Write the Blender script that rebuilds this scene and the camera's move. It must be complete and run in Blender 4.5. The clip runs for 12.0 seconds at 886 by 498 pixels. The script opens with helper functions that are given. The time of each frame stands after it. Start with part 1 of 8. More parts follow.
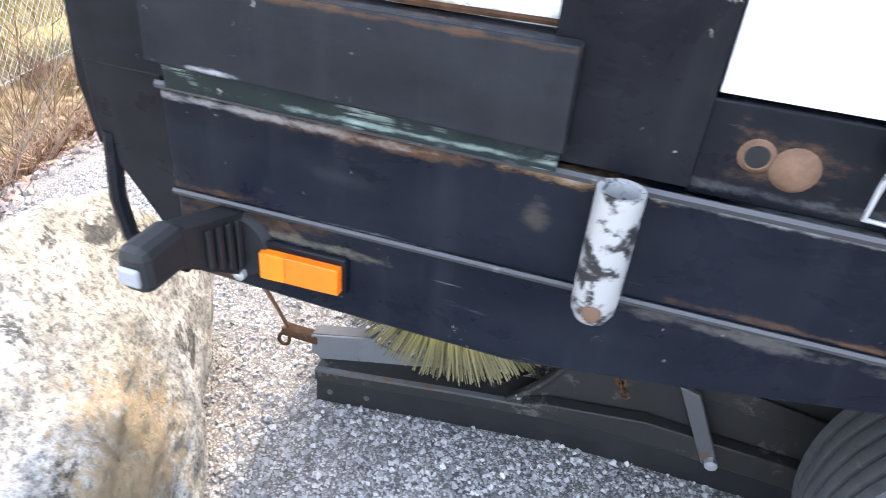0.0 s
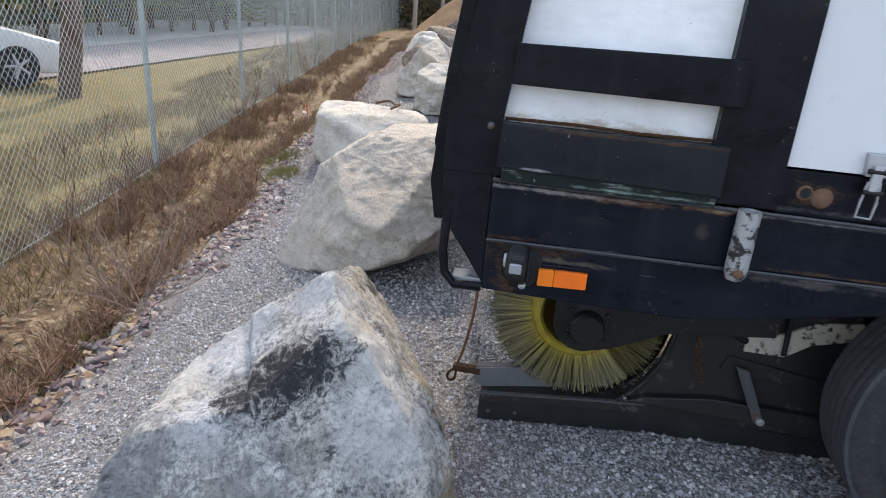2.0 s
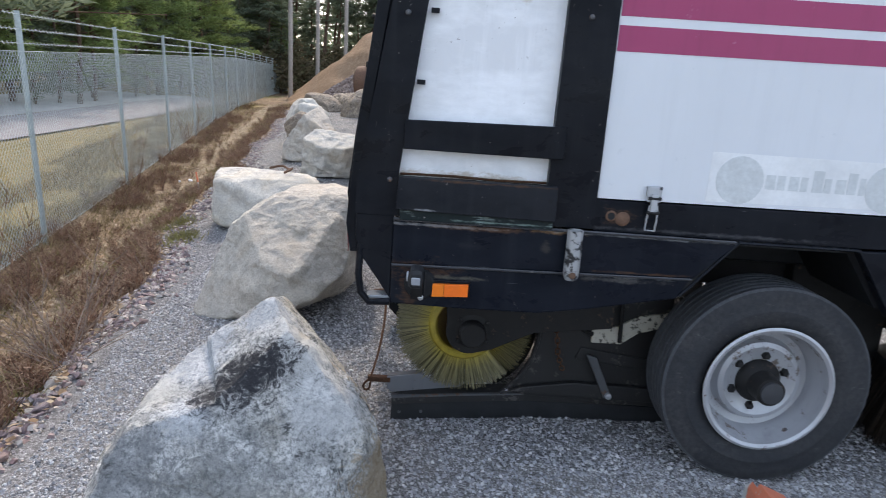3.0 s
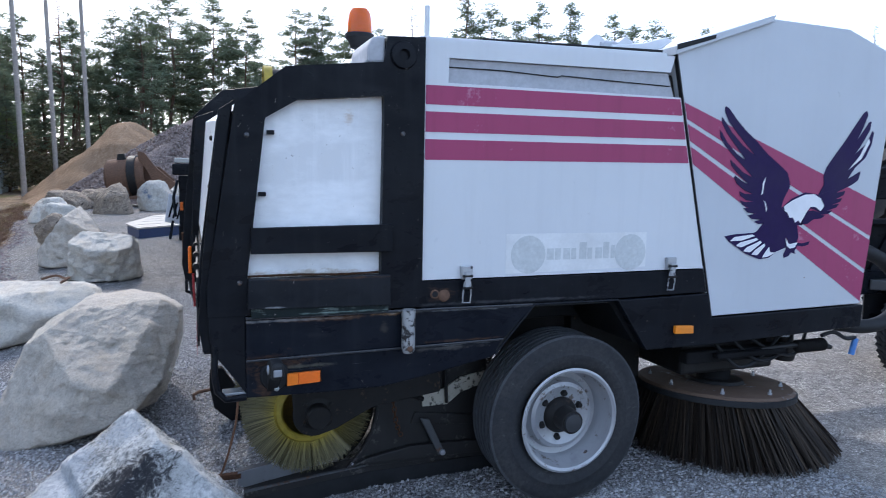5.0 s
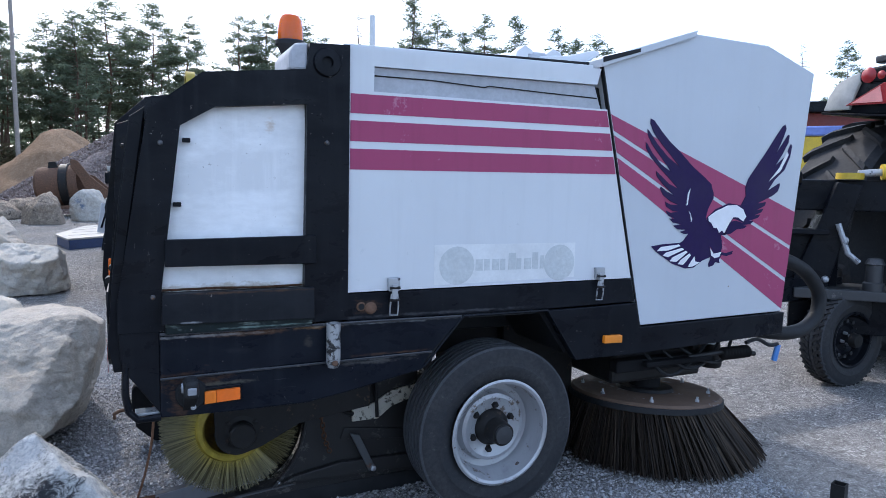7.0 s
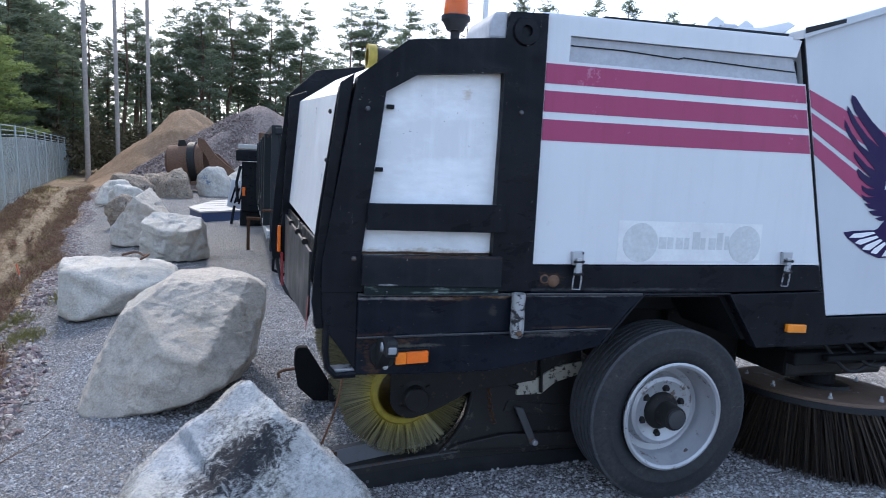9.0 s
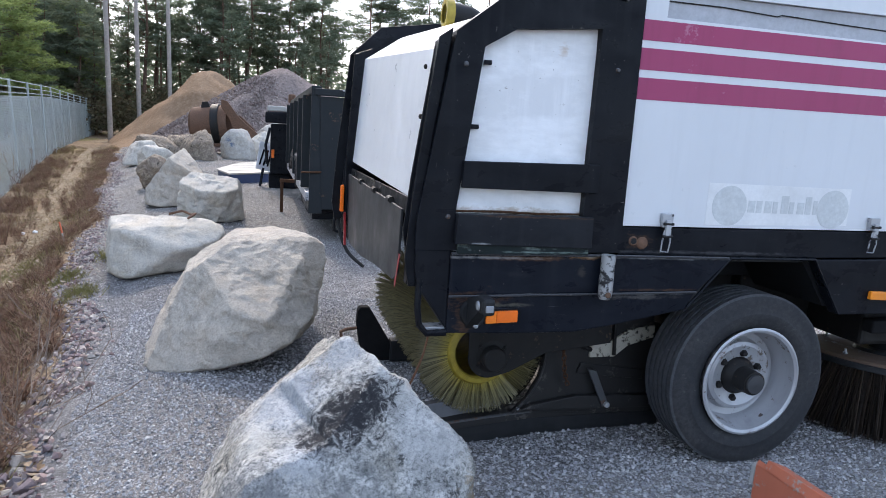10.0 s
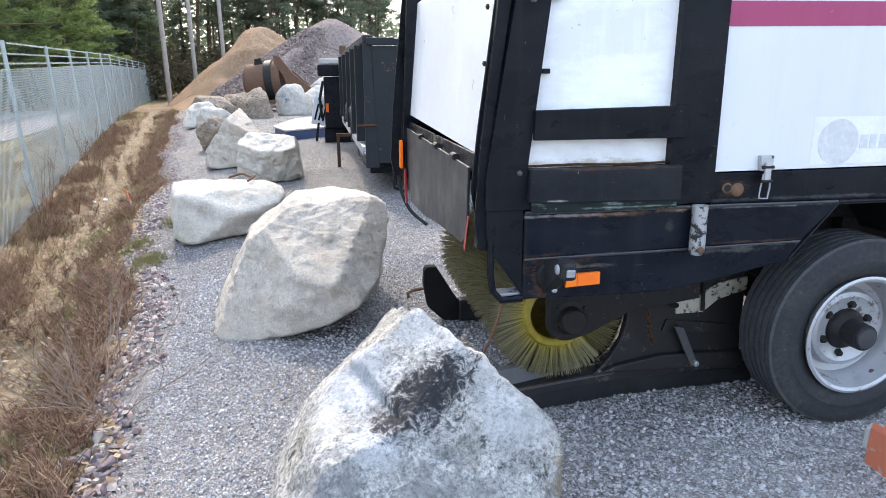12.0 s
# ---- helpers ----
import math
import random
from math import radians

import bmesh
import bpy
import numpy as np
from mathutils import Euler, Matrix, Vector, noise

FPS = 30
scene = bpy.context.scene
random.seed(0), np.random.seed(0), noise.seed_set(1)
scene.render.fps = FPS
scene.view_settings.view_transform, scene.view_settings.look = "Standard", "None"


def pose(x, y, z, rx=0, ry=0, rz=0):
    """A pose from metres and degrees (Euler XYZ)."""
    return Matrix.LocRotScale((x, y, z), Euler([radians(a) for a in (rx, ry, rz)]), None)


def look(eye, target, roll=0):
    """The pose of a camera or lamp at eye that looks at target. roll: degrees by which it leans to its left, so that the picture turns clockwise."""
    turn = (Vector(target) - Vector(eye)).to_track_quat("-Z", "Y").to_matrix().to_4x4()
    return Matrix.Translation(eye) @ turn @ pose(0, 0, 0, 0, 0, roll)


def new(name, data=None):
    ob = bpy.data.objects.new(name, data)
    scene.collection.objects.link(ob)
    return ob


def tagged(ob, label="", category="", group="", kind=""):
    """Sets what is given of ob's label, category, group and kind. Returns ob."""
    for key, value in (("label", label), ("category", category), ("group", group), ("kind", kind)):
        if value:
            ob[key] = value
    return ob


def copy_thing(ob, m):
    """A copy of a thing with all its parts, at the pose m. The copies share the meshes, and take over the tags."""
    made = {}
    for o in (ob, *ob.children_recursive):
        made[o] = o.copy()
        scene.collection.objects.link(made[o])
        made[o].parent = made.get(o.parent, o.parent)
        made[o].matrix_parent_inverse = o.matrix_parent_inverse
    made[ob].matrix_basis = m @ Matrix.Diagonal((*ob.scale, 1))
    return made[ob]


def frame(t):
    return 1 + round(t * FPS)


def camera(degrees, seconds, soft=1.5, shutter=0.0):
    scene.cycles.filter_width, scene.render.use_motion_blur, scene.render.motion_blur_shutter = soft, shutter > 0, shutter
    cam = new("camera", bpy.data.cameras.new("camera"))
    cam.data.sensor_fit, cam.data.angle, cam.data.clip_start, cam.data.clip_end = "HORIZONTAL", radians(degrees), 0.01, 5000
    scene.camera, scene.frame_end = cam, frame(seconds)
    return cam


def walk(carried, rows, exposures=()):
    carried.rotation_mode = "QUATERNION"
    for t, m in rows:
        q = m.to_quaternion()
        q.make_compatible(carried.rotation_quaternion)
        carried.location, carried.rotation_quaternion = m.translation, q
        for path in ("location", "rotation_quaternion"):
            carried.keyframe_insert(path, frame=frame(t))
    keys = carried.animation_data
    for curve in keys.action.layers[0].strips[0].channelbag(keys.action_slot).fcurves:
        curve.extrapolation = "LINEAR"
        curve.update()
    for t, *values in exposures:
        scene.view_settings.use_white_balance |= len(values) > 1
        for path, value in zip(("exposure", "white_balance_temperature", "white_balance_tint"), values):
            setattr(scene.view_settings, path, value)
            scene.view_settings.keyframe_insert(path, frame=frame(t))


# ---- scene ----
cam = camera(66.3, 12.0, soft=0.75, shutter=0.25)
EXPOSURES = [(0.0, 3.62, 7580, 14), (0.5, 3.34, 7480, 14), (1.0, 2.52, 7680, 15), (1.5, 2.12, 7480, 13), (2.0, 1.96, 7480, 13), (3.0, 1.92, 7180, 13),
             (5.0, 1.65, 6120, 12), (7.5, 1.67, 6070, 12), (9.5, 1.76, 6330, 12), (10.0, 1.88, 6680, 13), (10.5, 1.95, 6680, 13), (11.5, 2.28, 6930, 12), (12.0, 2.50, 7030, 12)]
PATH = [
    (0, (-0.072, -0.742, 1.277), (-0.529, 0.866, 0.178), 5.4),
    (0.5, (-0.326, -0.88, 1.276), (-0.724, 0.797, 0.262), 6.5),
    (1, (-0.525, -1.013, 1.287), (-0.923, 0.732, 0.395), 5.8),
    (1.5, (-0.539, -1.376, 1.339), (-0.868, 0.464, 0.627), 3.7),
    (2, (-0.565, -1.73, 1.334), (-0.835, 0.136, 0.666), 5.3),
    (2.5, (-0.567, -2.057, 1.388), (-0.723, -0.137, 0.85), 4.2),
    (3, (-0.572, -2.324, 1.399), (-0.53, -0.382, 0.923), 4.1),
    (5, (-0.871, -2.613, 1.482), (-0.186, -0.747, 1.263), 1.1),
    (5.5, (-0.803, -2.614, 1.493), (0.022, -0.8, 1.332), 1.0),
    (6, (-0.767, -2.61, 1.49), (0.116, -0.825, 1.314), 1.2),
    (6.5, (-0.767, -2.609, 1.492), (0.103, -0.816, 1.328), 1.3),
    (7, (-0.775, -2.605, 1.485), (0.052, -0.794, 1.298), 1.3),
    (7.5, (-0.788, -2.592, 1.477), (-0.006, -0.761, 1.285), 2.1),
    (9.5, (-1.259, -2.433, 1.381), (-0.733, -0.523, 1.109), 3.1),
    (10, (-1.386, -2.388, 1.363), (-0.862, -0.487, 1.028), 3.6),
    (10.5, (-1.434, -2.322, 1.367), (-0.968, -0.409, 1.014), 2.7),
    (11, (-1.433, -2.262, 1.383), (-1.02, -0.338, 1.02), 2.1),
    (11.5, (-1.408, -2.22, 1.387), (-1.039, -0.304, 0.946), 0.7),
    (12, (-1.38, -2.183, 1.385), (-1.03, -0.278, 0.887), -0.2),
]
walk(cam, [(t, look(eye, target, roll)) for t, eye, target, roll in PATH], EXPOSURES)

# ---------------- light ----------------
SUN_AZ, SUN_EL = -9.0, 44.0      # azimuth from +y towards +x, elevation
world = bpy.data.worlds.new("sky")
scene.world = world
world.use_nodes = True
wn = world.node_tree
sky = wn.nodes.new("ShaderNodeTexSky")
sky.sky_type = 'NISHITA'
sky.sun_disc = False
sky.sun_elevation = radians(SUN_EL)
sky.sun_rotation = radians(SUN_AZ)
sky.air_density, sky.dust_density, sky.ozone_density = 1.0, 2.5, 1.0
wn.links.new(sky.outputs[0], wn.nodes["Background"].inputs[0])
wn.nodes["Background"].inputs[1].default_value = 0.065
veil = wn.nodes.new("ShaderNodeBackground")          # thin high cloud over the whole sky
veil.inputs[0].default_value, veil.inputs[1].default_value = (0.71, 0.90, 1.22, 1), 0.26
both = wn.nodes.new("ShaderNodeAddShader")
wn.links.new(wn.nodes["Background"].outputs[0], both.inputs[0])
wn.links.new(veil.outputs[0], both.inputs[1])
wn.links.new(both.outputs[0], wn.nodes["World Output"].inputs[0])

sun_data = bpy.data.lights.new("sun", 'SUN')
sun_data.energy, sun_data.angle, sun_data.color = 0.75, radians(2.5), (1.0, 0.93, 0.83)
sun = new("sun", sun_data)
_s = Vector((math.sin(radians(SUN_AZ)) * math.cos(radians(SUN_EL)), math.cos(radians(SUN_AZ)) * math.cos(radians(SUN_EL)), math.sin(radians(SUN_EL))))
sun.matrix_world = look(_s * 60, (0, 0, 0))


# ---------------- materials ----------------
def nodes_of(name):
    m = bpy.data.materials.new(name)
    m.use_nodes = True
    nt = m.node_tree
    return m, nt, nt.nodes["Principled BSDF"]


def tex(nt, kind, scale, detail=4.0, rough=0.55, coord=None, dist=0.0):
    n = nt.nodes.new("ShaderNodeTexNoise" if kind == "noise" else "ShaderNodeTexVoronoi")
    n.inputs["Scale"].default_value = scale
    if kind == "noise":
        n.inputs["Detail"].default_value, n.inputs["Roughness"].default_value, n.inputs["Distortion"].default_value = detail, rough, dist
    if coord is not None:
        nt.links.new(coord, n.inputs["Vector"])
    return n


def ramp(nt, fac, stops):
    r = nt.nodes.new("ShaderNodeValToRGB")
    e = r.color_ramp.elements
    while len(e) < len(stops):
        e.new(0.5)
    for el, (p, c) in zip(e, stops):
        el.position = p
        el.color = (*c, 1) if len(c) == 3 else c
    nt.links.new(fac, r.inputs[0])
    return r.outputs[0]


def mix(nt, fac, a, b, mode='MIX'):
    m = nt.nodes.new("ShaderNodeMix")
    m.data_type, m.blend_type = 'RGBA', mode
    for sock, v in ((m.inputs[0], fac), (m.inputs[6], a), (m.inputs[7], b)):
        if isinstance(v, (int, float)):
            sock.default_value = v
        elif isinstance(v, tuple):
            sock.default_value = (*v, 1)
        else:
            nt.links.new(v, sock)
    return m.outputs[2]


def grey(v):
    return (v, v, v)


def bump(nt, p, height, strength=0.3, distance=0.01, prev=None):
    b = nt.nodes.new("ShaderNodeBump")
    b.inputs["Strength"].default_value, b.inputs["Distance"].default_value = strength, distance
    nt.links.new(height, b.inputs["Height"])
    if prev is not None:
        nt.links.new(prev, b.inputs["Normal"])
    nt.links.new(b.outputs[0], p.inputs["Normal"])
    return b.outputs[0]


def world_co(nt):
    g = nt.nodes.new("ShaderNodeNewGeometry")
    return g.outputs["Position"]


def obj_co(nt):
    return nt.nodes.new("ShaderNodeTexCoord").outputs["Object"]


def stretched(nt, co, sx, sy, sz):
    m = nt.nodes.new("ShaderNodeMapping")
    m.inputs["Scale"].default_value = (sx, sy, sz)
    nt.links.new(co, m.inputs[0])
    return m.outputs[0]


def paint_mat(name, base, wear, rough=0.45, wear_amount=0.62, scale=9.0, streak=0.12, metallic=0.0, spec=0.5, specks=0.0):
    """Sprayed sheet metal with dust, faint vertical streaks and chipped spots."""
    m, nt, p = nodes_of(name)
    co = obj_co(nt)
    big = tex(nt, "noise", 1.7, 5, 0.6, co)
    fine = tex(nt, "noise", scale, 8, 0.65, co)
    chips = tex(nt, "noise", 34, 6, 0.7, co)
    st = tex(nt, "noise", 6, 5, 0.6, stretched(nt, co, 2.6, 2.6, 0.22))
    dusty = tuple(min(1, c * 0.9 + 0.006) for c in base)
    c1 = mix(nt, ramp(nt, big.outputs[0], [(0.35, grey(0)), (0.72, grey(0.75))]), base, dusty)
    c2 = mix(nt, ramp(nt, st.outputs[0], [(0.5, grey(0)), (0.75, grey(streak * 4))]), c1, tuple(c * 0.75 + 0.006 for c in base))
    mask = mix(nt, 1.0, ramp(nt, fine.outputs[0], [(wear_amount, grey(0)), (wear_amount + 0.05, grey(1))]),
               ramp(nt, chips.outputs[0], [(0.5, grey(0)), (0.56, grey(1))]), 'MULTIPLY')
    col = mix(nt, mask, c2, wear)
    if specks:
        vo = tex(nt, "voronoi", 13, coord=stretched(nt, co, 1, 0.02, 1))
        sc = nt.nodes.new("ShaderNodeSeparateColor")
        nt.links.new(vo.outputs["Color"], sc.inputs[0])
        dots = mix(nt, 1.0, ramp(nt, vo.outputs["Distance"], [(0.035, grey(0.9)), (0.075, grey(0))]), ramp(nt, sc.outputs[0], [(1 - specks, grey(0)), (1 - specks + 0.03, grey(1))]), 'MULTIPLY')
        col = mix(nt, dots, col, (0.16, 0.09, 0.045))
    nt.links.new(col, p.inputs["Base Color"])
    nt.links.new(ramp(nt, fine.outputs[0], [(0.3, grey(rough - 0.12)), (0.7, grey(rough + 0.2))]), p.inputs["Roughness"])
    p.inputs["Metallic"].default_value = metallic
    p.inputs["Specular IOR Level"].default_value = spec
    bump(nt, p, chips.outputs[0], 0.06, 0.004)
    return m


def plain_mat(name, base, rough=0.5, metallic=0.0, var=0.25, scale=20.0, bumpy=0.1, spec=0.5):
    m, nt, p = nodes_of(name)
    co = obj_co(nt)
    a, b = tex(nt, "noise", scale, 6, 0.65, co), tex(nt, "noise", scale * 0.12, 4, 0.6, co)
    c = mix(nt, ramp(nt, a.outputs[0], [(0.3, grey(0)), (0.7, grey(1))]), tuple(v * (1 - var) for v in base), tuple(min(1, v * (1 + var)) for v in base))
    c = mix(nt, ramp(nt, b.outputs[0], [(0.4, grey(0)), (0.75, grey(0.6))]), c, tuple(v * 0.7 + 0.02 for v in base))
    nt.links.new(c, p.inputs["Base Color"])
    p.inputs["Roughness"].default_value, p.inputs["Metallic"].default_value = rough, metallic
    p.inputs["Specular IOR Level"].default_value = spec
    if bumpy:
        bump(nt, p, a.outputs[0], bumpy, 0.005)
    return m


def rock_mat(name, light, mid, dark, lichen=0.0, scale=1.0, warm=(0.42, 0.34, 0.24), patch=()):
    """Granite: mineral grain, broad stains, lichen or soot blotches."""
    m, nt, p = nodes_of(name)
    co = obj_co(nt)
    big = tex(nt, "noise", 2.2 * scale, 6, 0.6, co, 0.6)
    med = tex(nt, "noise", 11 * scale, 8, 0.68, co, 0.3)
    grain = tex(nt, "noise", 70 * scale, 6, 0.8, co)
    speck = tex(nt, "voronoi", 140 * scale, coord=co)
    stain = tex(nt, "noise", 3.1 * scale, 5, 0.6, stretched(nt, co, 1, 1, 1.7))
    k_ = 0.085 if lichen else 0.165
    c = mix(nt, ramp(nt, med.outputs[0], [(0.515 - k_, grey(0)), (0.515 + k_, grey(1))]), mid, light)
    c = mix(nt, ramp(nt, big.outputs[0], [(0.48, grey(0)), (0.7, grey(0.55))]), c, warm)
    c = mix(nt, ramp(nt, grain.outputs[0], [(0.40, grey(0.8 if lichen else 0.28)), (0.54, grey(0))]), c, dark)
    c = mix(nt, ramp(nt, speck.outputs["Distance"], [(0.18, grey(0.35 if lichen else 0.18)), (0.34, grey(0))]), c, tuple(v * 0.6 for v in dark))
    c = mix(nt, ramp(nt, stain.outputs[0], [(0.56, grey(0)), (0.74, grey(0.45))]), c, tuple(v * 0.75 for v in mid))
    if lichen:
        li = tex(nt, "noise", 5.2 * scale, 9, 0.72, co, 0.8)
        c = mix(nt, ramp(nt, li.outputs[0], [(0.62 - 0.1 * lichen, grey(0)), (0.65 - 0.1 * lichen, grey(0.85))]), c, tuple(v * 0.45 for v in dark))
    if patch:
        for (px_, py_, pz_), rad, colour, amount in patch:
            d = nt.nodes.new("ShaderNodeVectorMath")
            d.operation = 'DISTANCE'
            nt.links.new(co, d.inputs[0])
            d.inputs[1].default_value = (px_, py_, pz_)
            edge = tex(nt, "noise", 24, 12, 0.88, co, 0.9)
            add = nt.nodes.new("ShaderNodeMath")
            add.operation = 'MULTIPLY_ADD'
            nt.links.new(edge.outputs[0], add.inputs[0])
            add.inputs[1].default_value = rad * 4.4
            nt.links.new(d.outputs["Value"], add.inputs[2])
            c = mix(nt, ramp(nt, add.outputs[0], [(rad * 2.80, grey(amount)), (rad * 3.12, grey(0))]), c, colour)
    nt.links.new(c, p.inputs["Base Color"])
    p.inputs["Roughness"].default_value = 0.88
    p.inputs["Specular IOR Level"].default_value = 0.25
    n1 = bump(nt, p, med.outputs[0], 0.9, 0.035)
    bump(nt, p, grain.outputs[0], 0.8, 0.008, n1)
    return m


def gravel_mat():
    """Crushed grey stone with dusty patches; crevice shade and bluish darkening by the bank are painted in."""
    m, nt, p = nodes_of("crushed_gravel")
    co = world_co(nt)
    wob = tex(nt, "noise", 40, 3, 0.6, co)
    vm = nt.nodes.new("ShaderNodeVectorMath")
    vm.operation = 'MULTIPLY_ADD'
    nt.links.new(wob.outputs["Color"], vm.inputs[0])
    vm.inputs[1].default_value = (0.022, 0.022, 0.022)
    nt.links.new(co, vm.inputs[2])
    cw = vm.outputs[0]
    v1 = tex(nt, "voronoi", 95, coord=cw)
    v2 = tex(nt, "voronoi", 170, coord=cw)
    big = tex(nt, "noise", 0.55, 5, 0.6, co)
    med = tex(nt, "noise", 5.5, 7, 0.7, co)
    sepc = nt.nodes.new("ShaderNodeSeparateColor")
    nt.links.new(v1.outputs["Color"], sepc.inputs[0])
    sepd = nt.nodes.new("ShaderNodeSeparateColor")
    nt.links.new(v2.outputs["Color"], sepd.inputs[0])
    st1 = ramp(nt, sepc.outputs[0], [(0.0, (0.10, 0.10, 0.105)), (0.35, (0.28, 0.28, 0.285)), (0.7, (0.46, 0.458, 0.455)), (0.95, (0.78, 0.77, 0.74))])
    st2 = ramp(nt, sepd.outputs[1], [(0.0, (0.12, 0.12, 0.122)), (0.5, (0.33, 0.327, 0.325)), (1.0, (0.62, 0.61, 0.59))])
    c = mix(nt, ramp(nt, med.outputs[0], [(0.46, grey(0)), (0.54, grey(1))]), st1, st2)
    # gaps between the stones painted dark, in place of their shade
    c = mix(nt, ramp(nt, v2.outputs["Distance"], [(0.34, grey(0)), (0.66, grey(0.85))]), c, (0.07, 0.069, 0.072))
    c = mix(nt, ramp(nt, big.outputs[0], [(0.45, grey(0)), (0.7, grey(0.4))]), c, (0.38, 0.34, 0.29))
    # darker by the bank, lighter in the lane and far off: light put into colour
    sx = nt.nodes.new("ShaderNodeSeparateXYZ")
    nt.links.new(mix(nt, 0.06, co, big.outputs["Color"], 'ADD'), sx.inputs[0])
    mr = nt.nodes.new("ShaderNodeMapRange")
    mr.inputs["From Min"].default_value, mr.inputs["From Max"].default_value = -0.9, 0.3
    nt.links.new(sx.outputs[0], mr.inputs["Value"])
    my = nt.nodes.new("ShaderNodeMapRange")
    my.inputs["From Min"].default_value, my.inputs["From Max"].default_value = 3.0, 9.0
    nt.links.new(sx.outputs[1], my.inputs["Value"])
    far = nt.nodes.new("ShaderNodeMath")
    far.operation = 'MAXIMUM'
    nt.links.new(mr.outputs[0], far.inputs[0])
    nt.links.new(my.outputs[0], far.inputs[1])
    c = mix(nt, 1.0, c, ramp(nt, far.outputs[0], [(0.0, (0.69, 0.695, 0.72)), (1.0, (1.06, 1.04, 1.02))]), 'MULTIPLY')
    spots = tex(nt, "noise", 17, 6, 0.75, co)
    c = mix(nt, 1.0, c, ramp(nt, spots.outputs[0], [(0.30, grey(0.55)), (0.5, grey(1.0)), (0.72, grey(1.35))]), 'MULTIPLY')
    nt.links.new(c, p.inputs["Base Color"])
    p.inputs["Roughness"].default_value = 0.92
    p.inputs["Specular IOR Level"].default_value = 0.2
    n1 = bump(nt, p, med.outputs[0], 0.3, 0.03)
    n2 = bump(nt, p, sepc.outputs[1], 1.0, 0.014, n1)
    bump(nt, p, sepd.outputs[0], 1.0, 0.010, n2)
    return m


def earth_mat(name, a, b, c3, scale=1.0):
    m, nt, p = nodes_of(name)
    co = world_co(nt)
    big = tex(nt, "noise", 0.8 * scale, 6, 0.6, co)
    med = tex(nt, "noise", 7 * scale, 8, 0.7, co)
    fine = tex(nt, "noise", 60 * scale, 6, 0.75, co)
    c = mix(nt, ramp(nt, big.outputs[0], [(0.38, grey(0)), (0.62, grey(1))]), a, b)
    c = mix(nt, ramp(nt, med.outputs[0], [(0.45, grey(0)), (0.62, grey(0.9))]), c, c3)
    c = mix(nt, ramp(nt, fine.outputs[0], [(0.35, grey(0.75)), (0.6, grey(0))]), c, tuple(v * 0.3 for v in a))
    nt.links.new(c, p.inputs["Base Color"])
    p.inputs["Roughness"].default_value = 0.95
    p.inputs["Specular IOR Level"].default_value = 0.1
    n1 = bump(nt, p, med.outputs[0], 0.6, 0.05)
    bump(nt, p, fine.outputs[0], 0.8, 0.02, n1)
    return m


def island_mat(name, cols, rough=0.9, trans=0.0):
    """For loose stuff: each island its own shade."""
    m, nt, p = nodes_of(name)
    g = nt.nodes.new("ShaderNodeNewGeometry")
    n = len(cols)
    c = ramp(nt, g.outputs["Random Per Island"], [(i / max(1, n - 1), k) for i, k in enumerate(cols)])
    t = tex(nt, "noise", 55, 5, 0.7, world_co(nt))
    c = mix(nt, ramp(nt, t.outputs[0], [(0.35, grey(0.4)), (0.6, grey(0))]), c, tuple(v * 0.5 for v in cols[0]))
    nt.links.new(c, p.inputs["Base Color"])
    p.inputs["Roughness"].default_value = rough
    p.inputs["Specular IOR Level"].default_value = 0.2
    if trans:
        out = nt.nodes["Material Output"]
        tr = nt.nodes.new("ShaderNodeBsdfTranslucent")
        nt.links.new(c, tr.inputs[0])
        ms = nt.nodes.new("ShaderNodeMixShader")
        ms.inputs[0].default_value = trans
        nt.links.new(p.outputs[0], ms.inputs[1])
        nt.links.new(tr.outputs[0], ms.inputs[2])
        nt.links.new(ms.outputs[0], out.inputs[0])
    return m


def overlay(nt, co, col, items):
    """Rust and rubbed marks with ragged edges: blobs (place, size x, size z) and bands along x (z, half height, from, to)."""
    sep = nt.nodes.new("ShaderNodeSeparateXYZ")
    nt.links.new(co, sep.inputs[0])

    def calc(op, a, b, c=None):
        m = nt.nodes.new("ShaderNodeMath")
        m.operation = op
        for i, v in enumerate((a, b, c)):
            if v is None:
                continue
            if isinstance(v, (int, float)):
                m.inputs[i].default_value = v
            else:
                nt.links.new(v, m.inputs[i])
        return m.outputs[0]
    rag = tex(nt, "noise", 21, 9, 0.72, stretched(nt, co, 0.6, 1, 1.3))
    fine = tex(nt, "noise", 90, 6, 0.75, stretched(nt, co, 0.5, 1, 1.2))
    for (x0, z0), rx, rz, colour, amount in items:
        dx = calc('DIVIDE', calc('SUBTRACT', sep.outputs[0], x0), rx)
        dz = calc('DIVIDE', calc('SUBTRACT', sep.outputs[2], z0), rz)
        d = calc('SQRT', calc('ADD', calc('POWER', dx, 2.0), calc('POWER', dz, 2.0)), 0.0)
        v = calc('MULTIPLY_ADD', rag.outputs[0], 4.0, d)
        v = calc('MULTIPLY_ADD', fine.outputs[0], 2.0, v)
        col = mix(nt, ramp(nt, calc('MULTIPLY', v, 0.16), [(0.50, grey(amount * 0.8)), (0.575, grey(amount * 0.35)), (0.64, grey(0))]), col, colour)
    return col


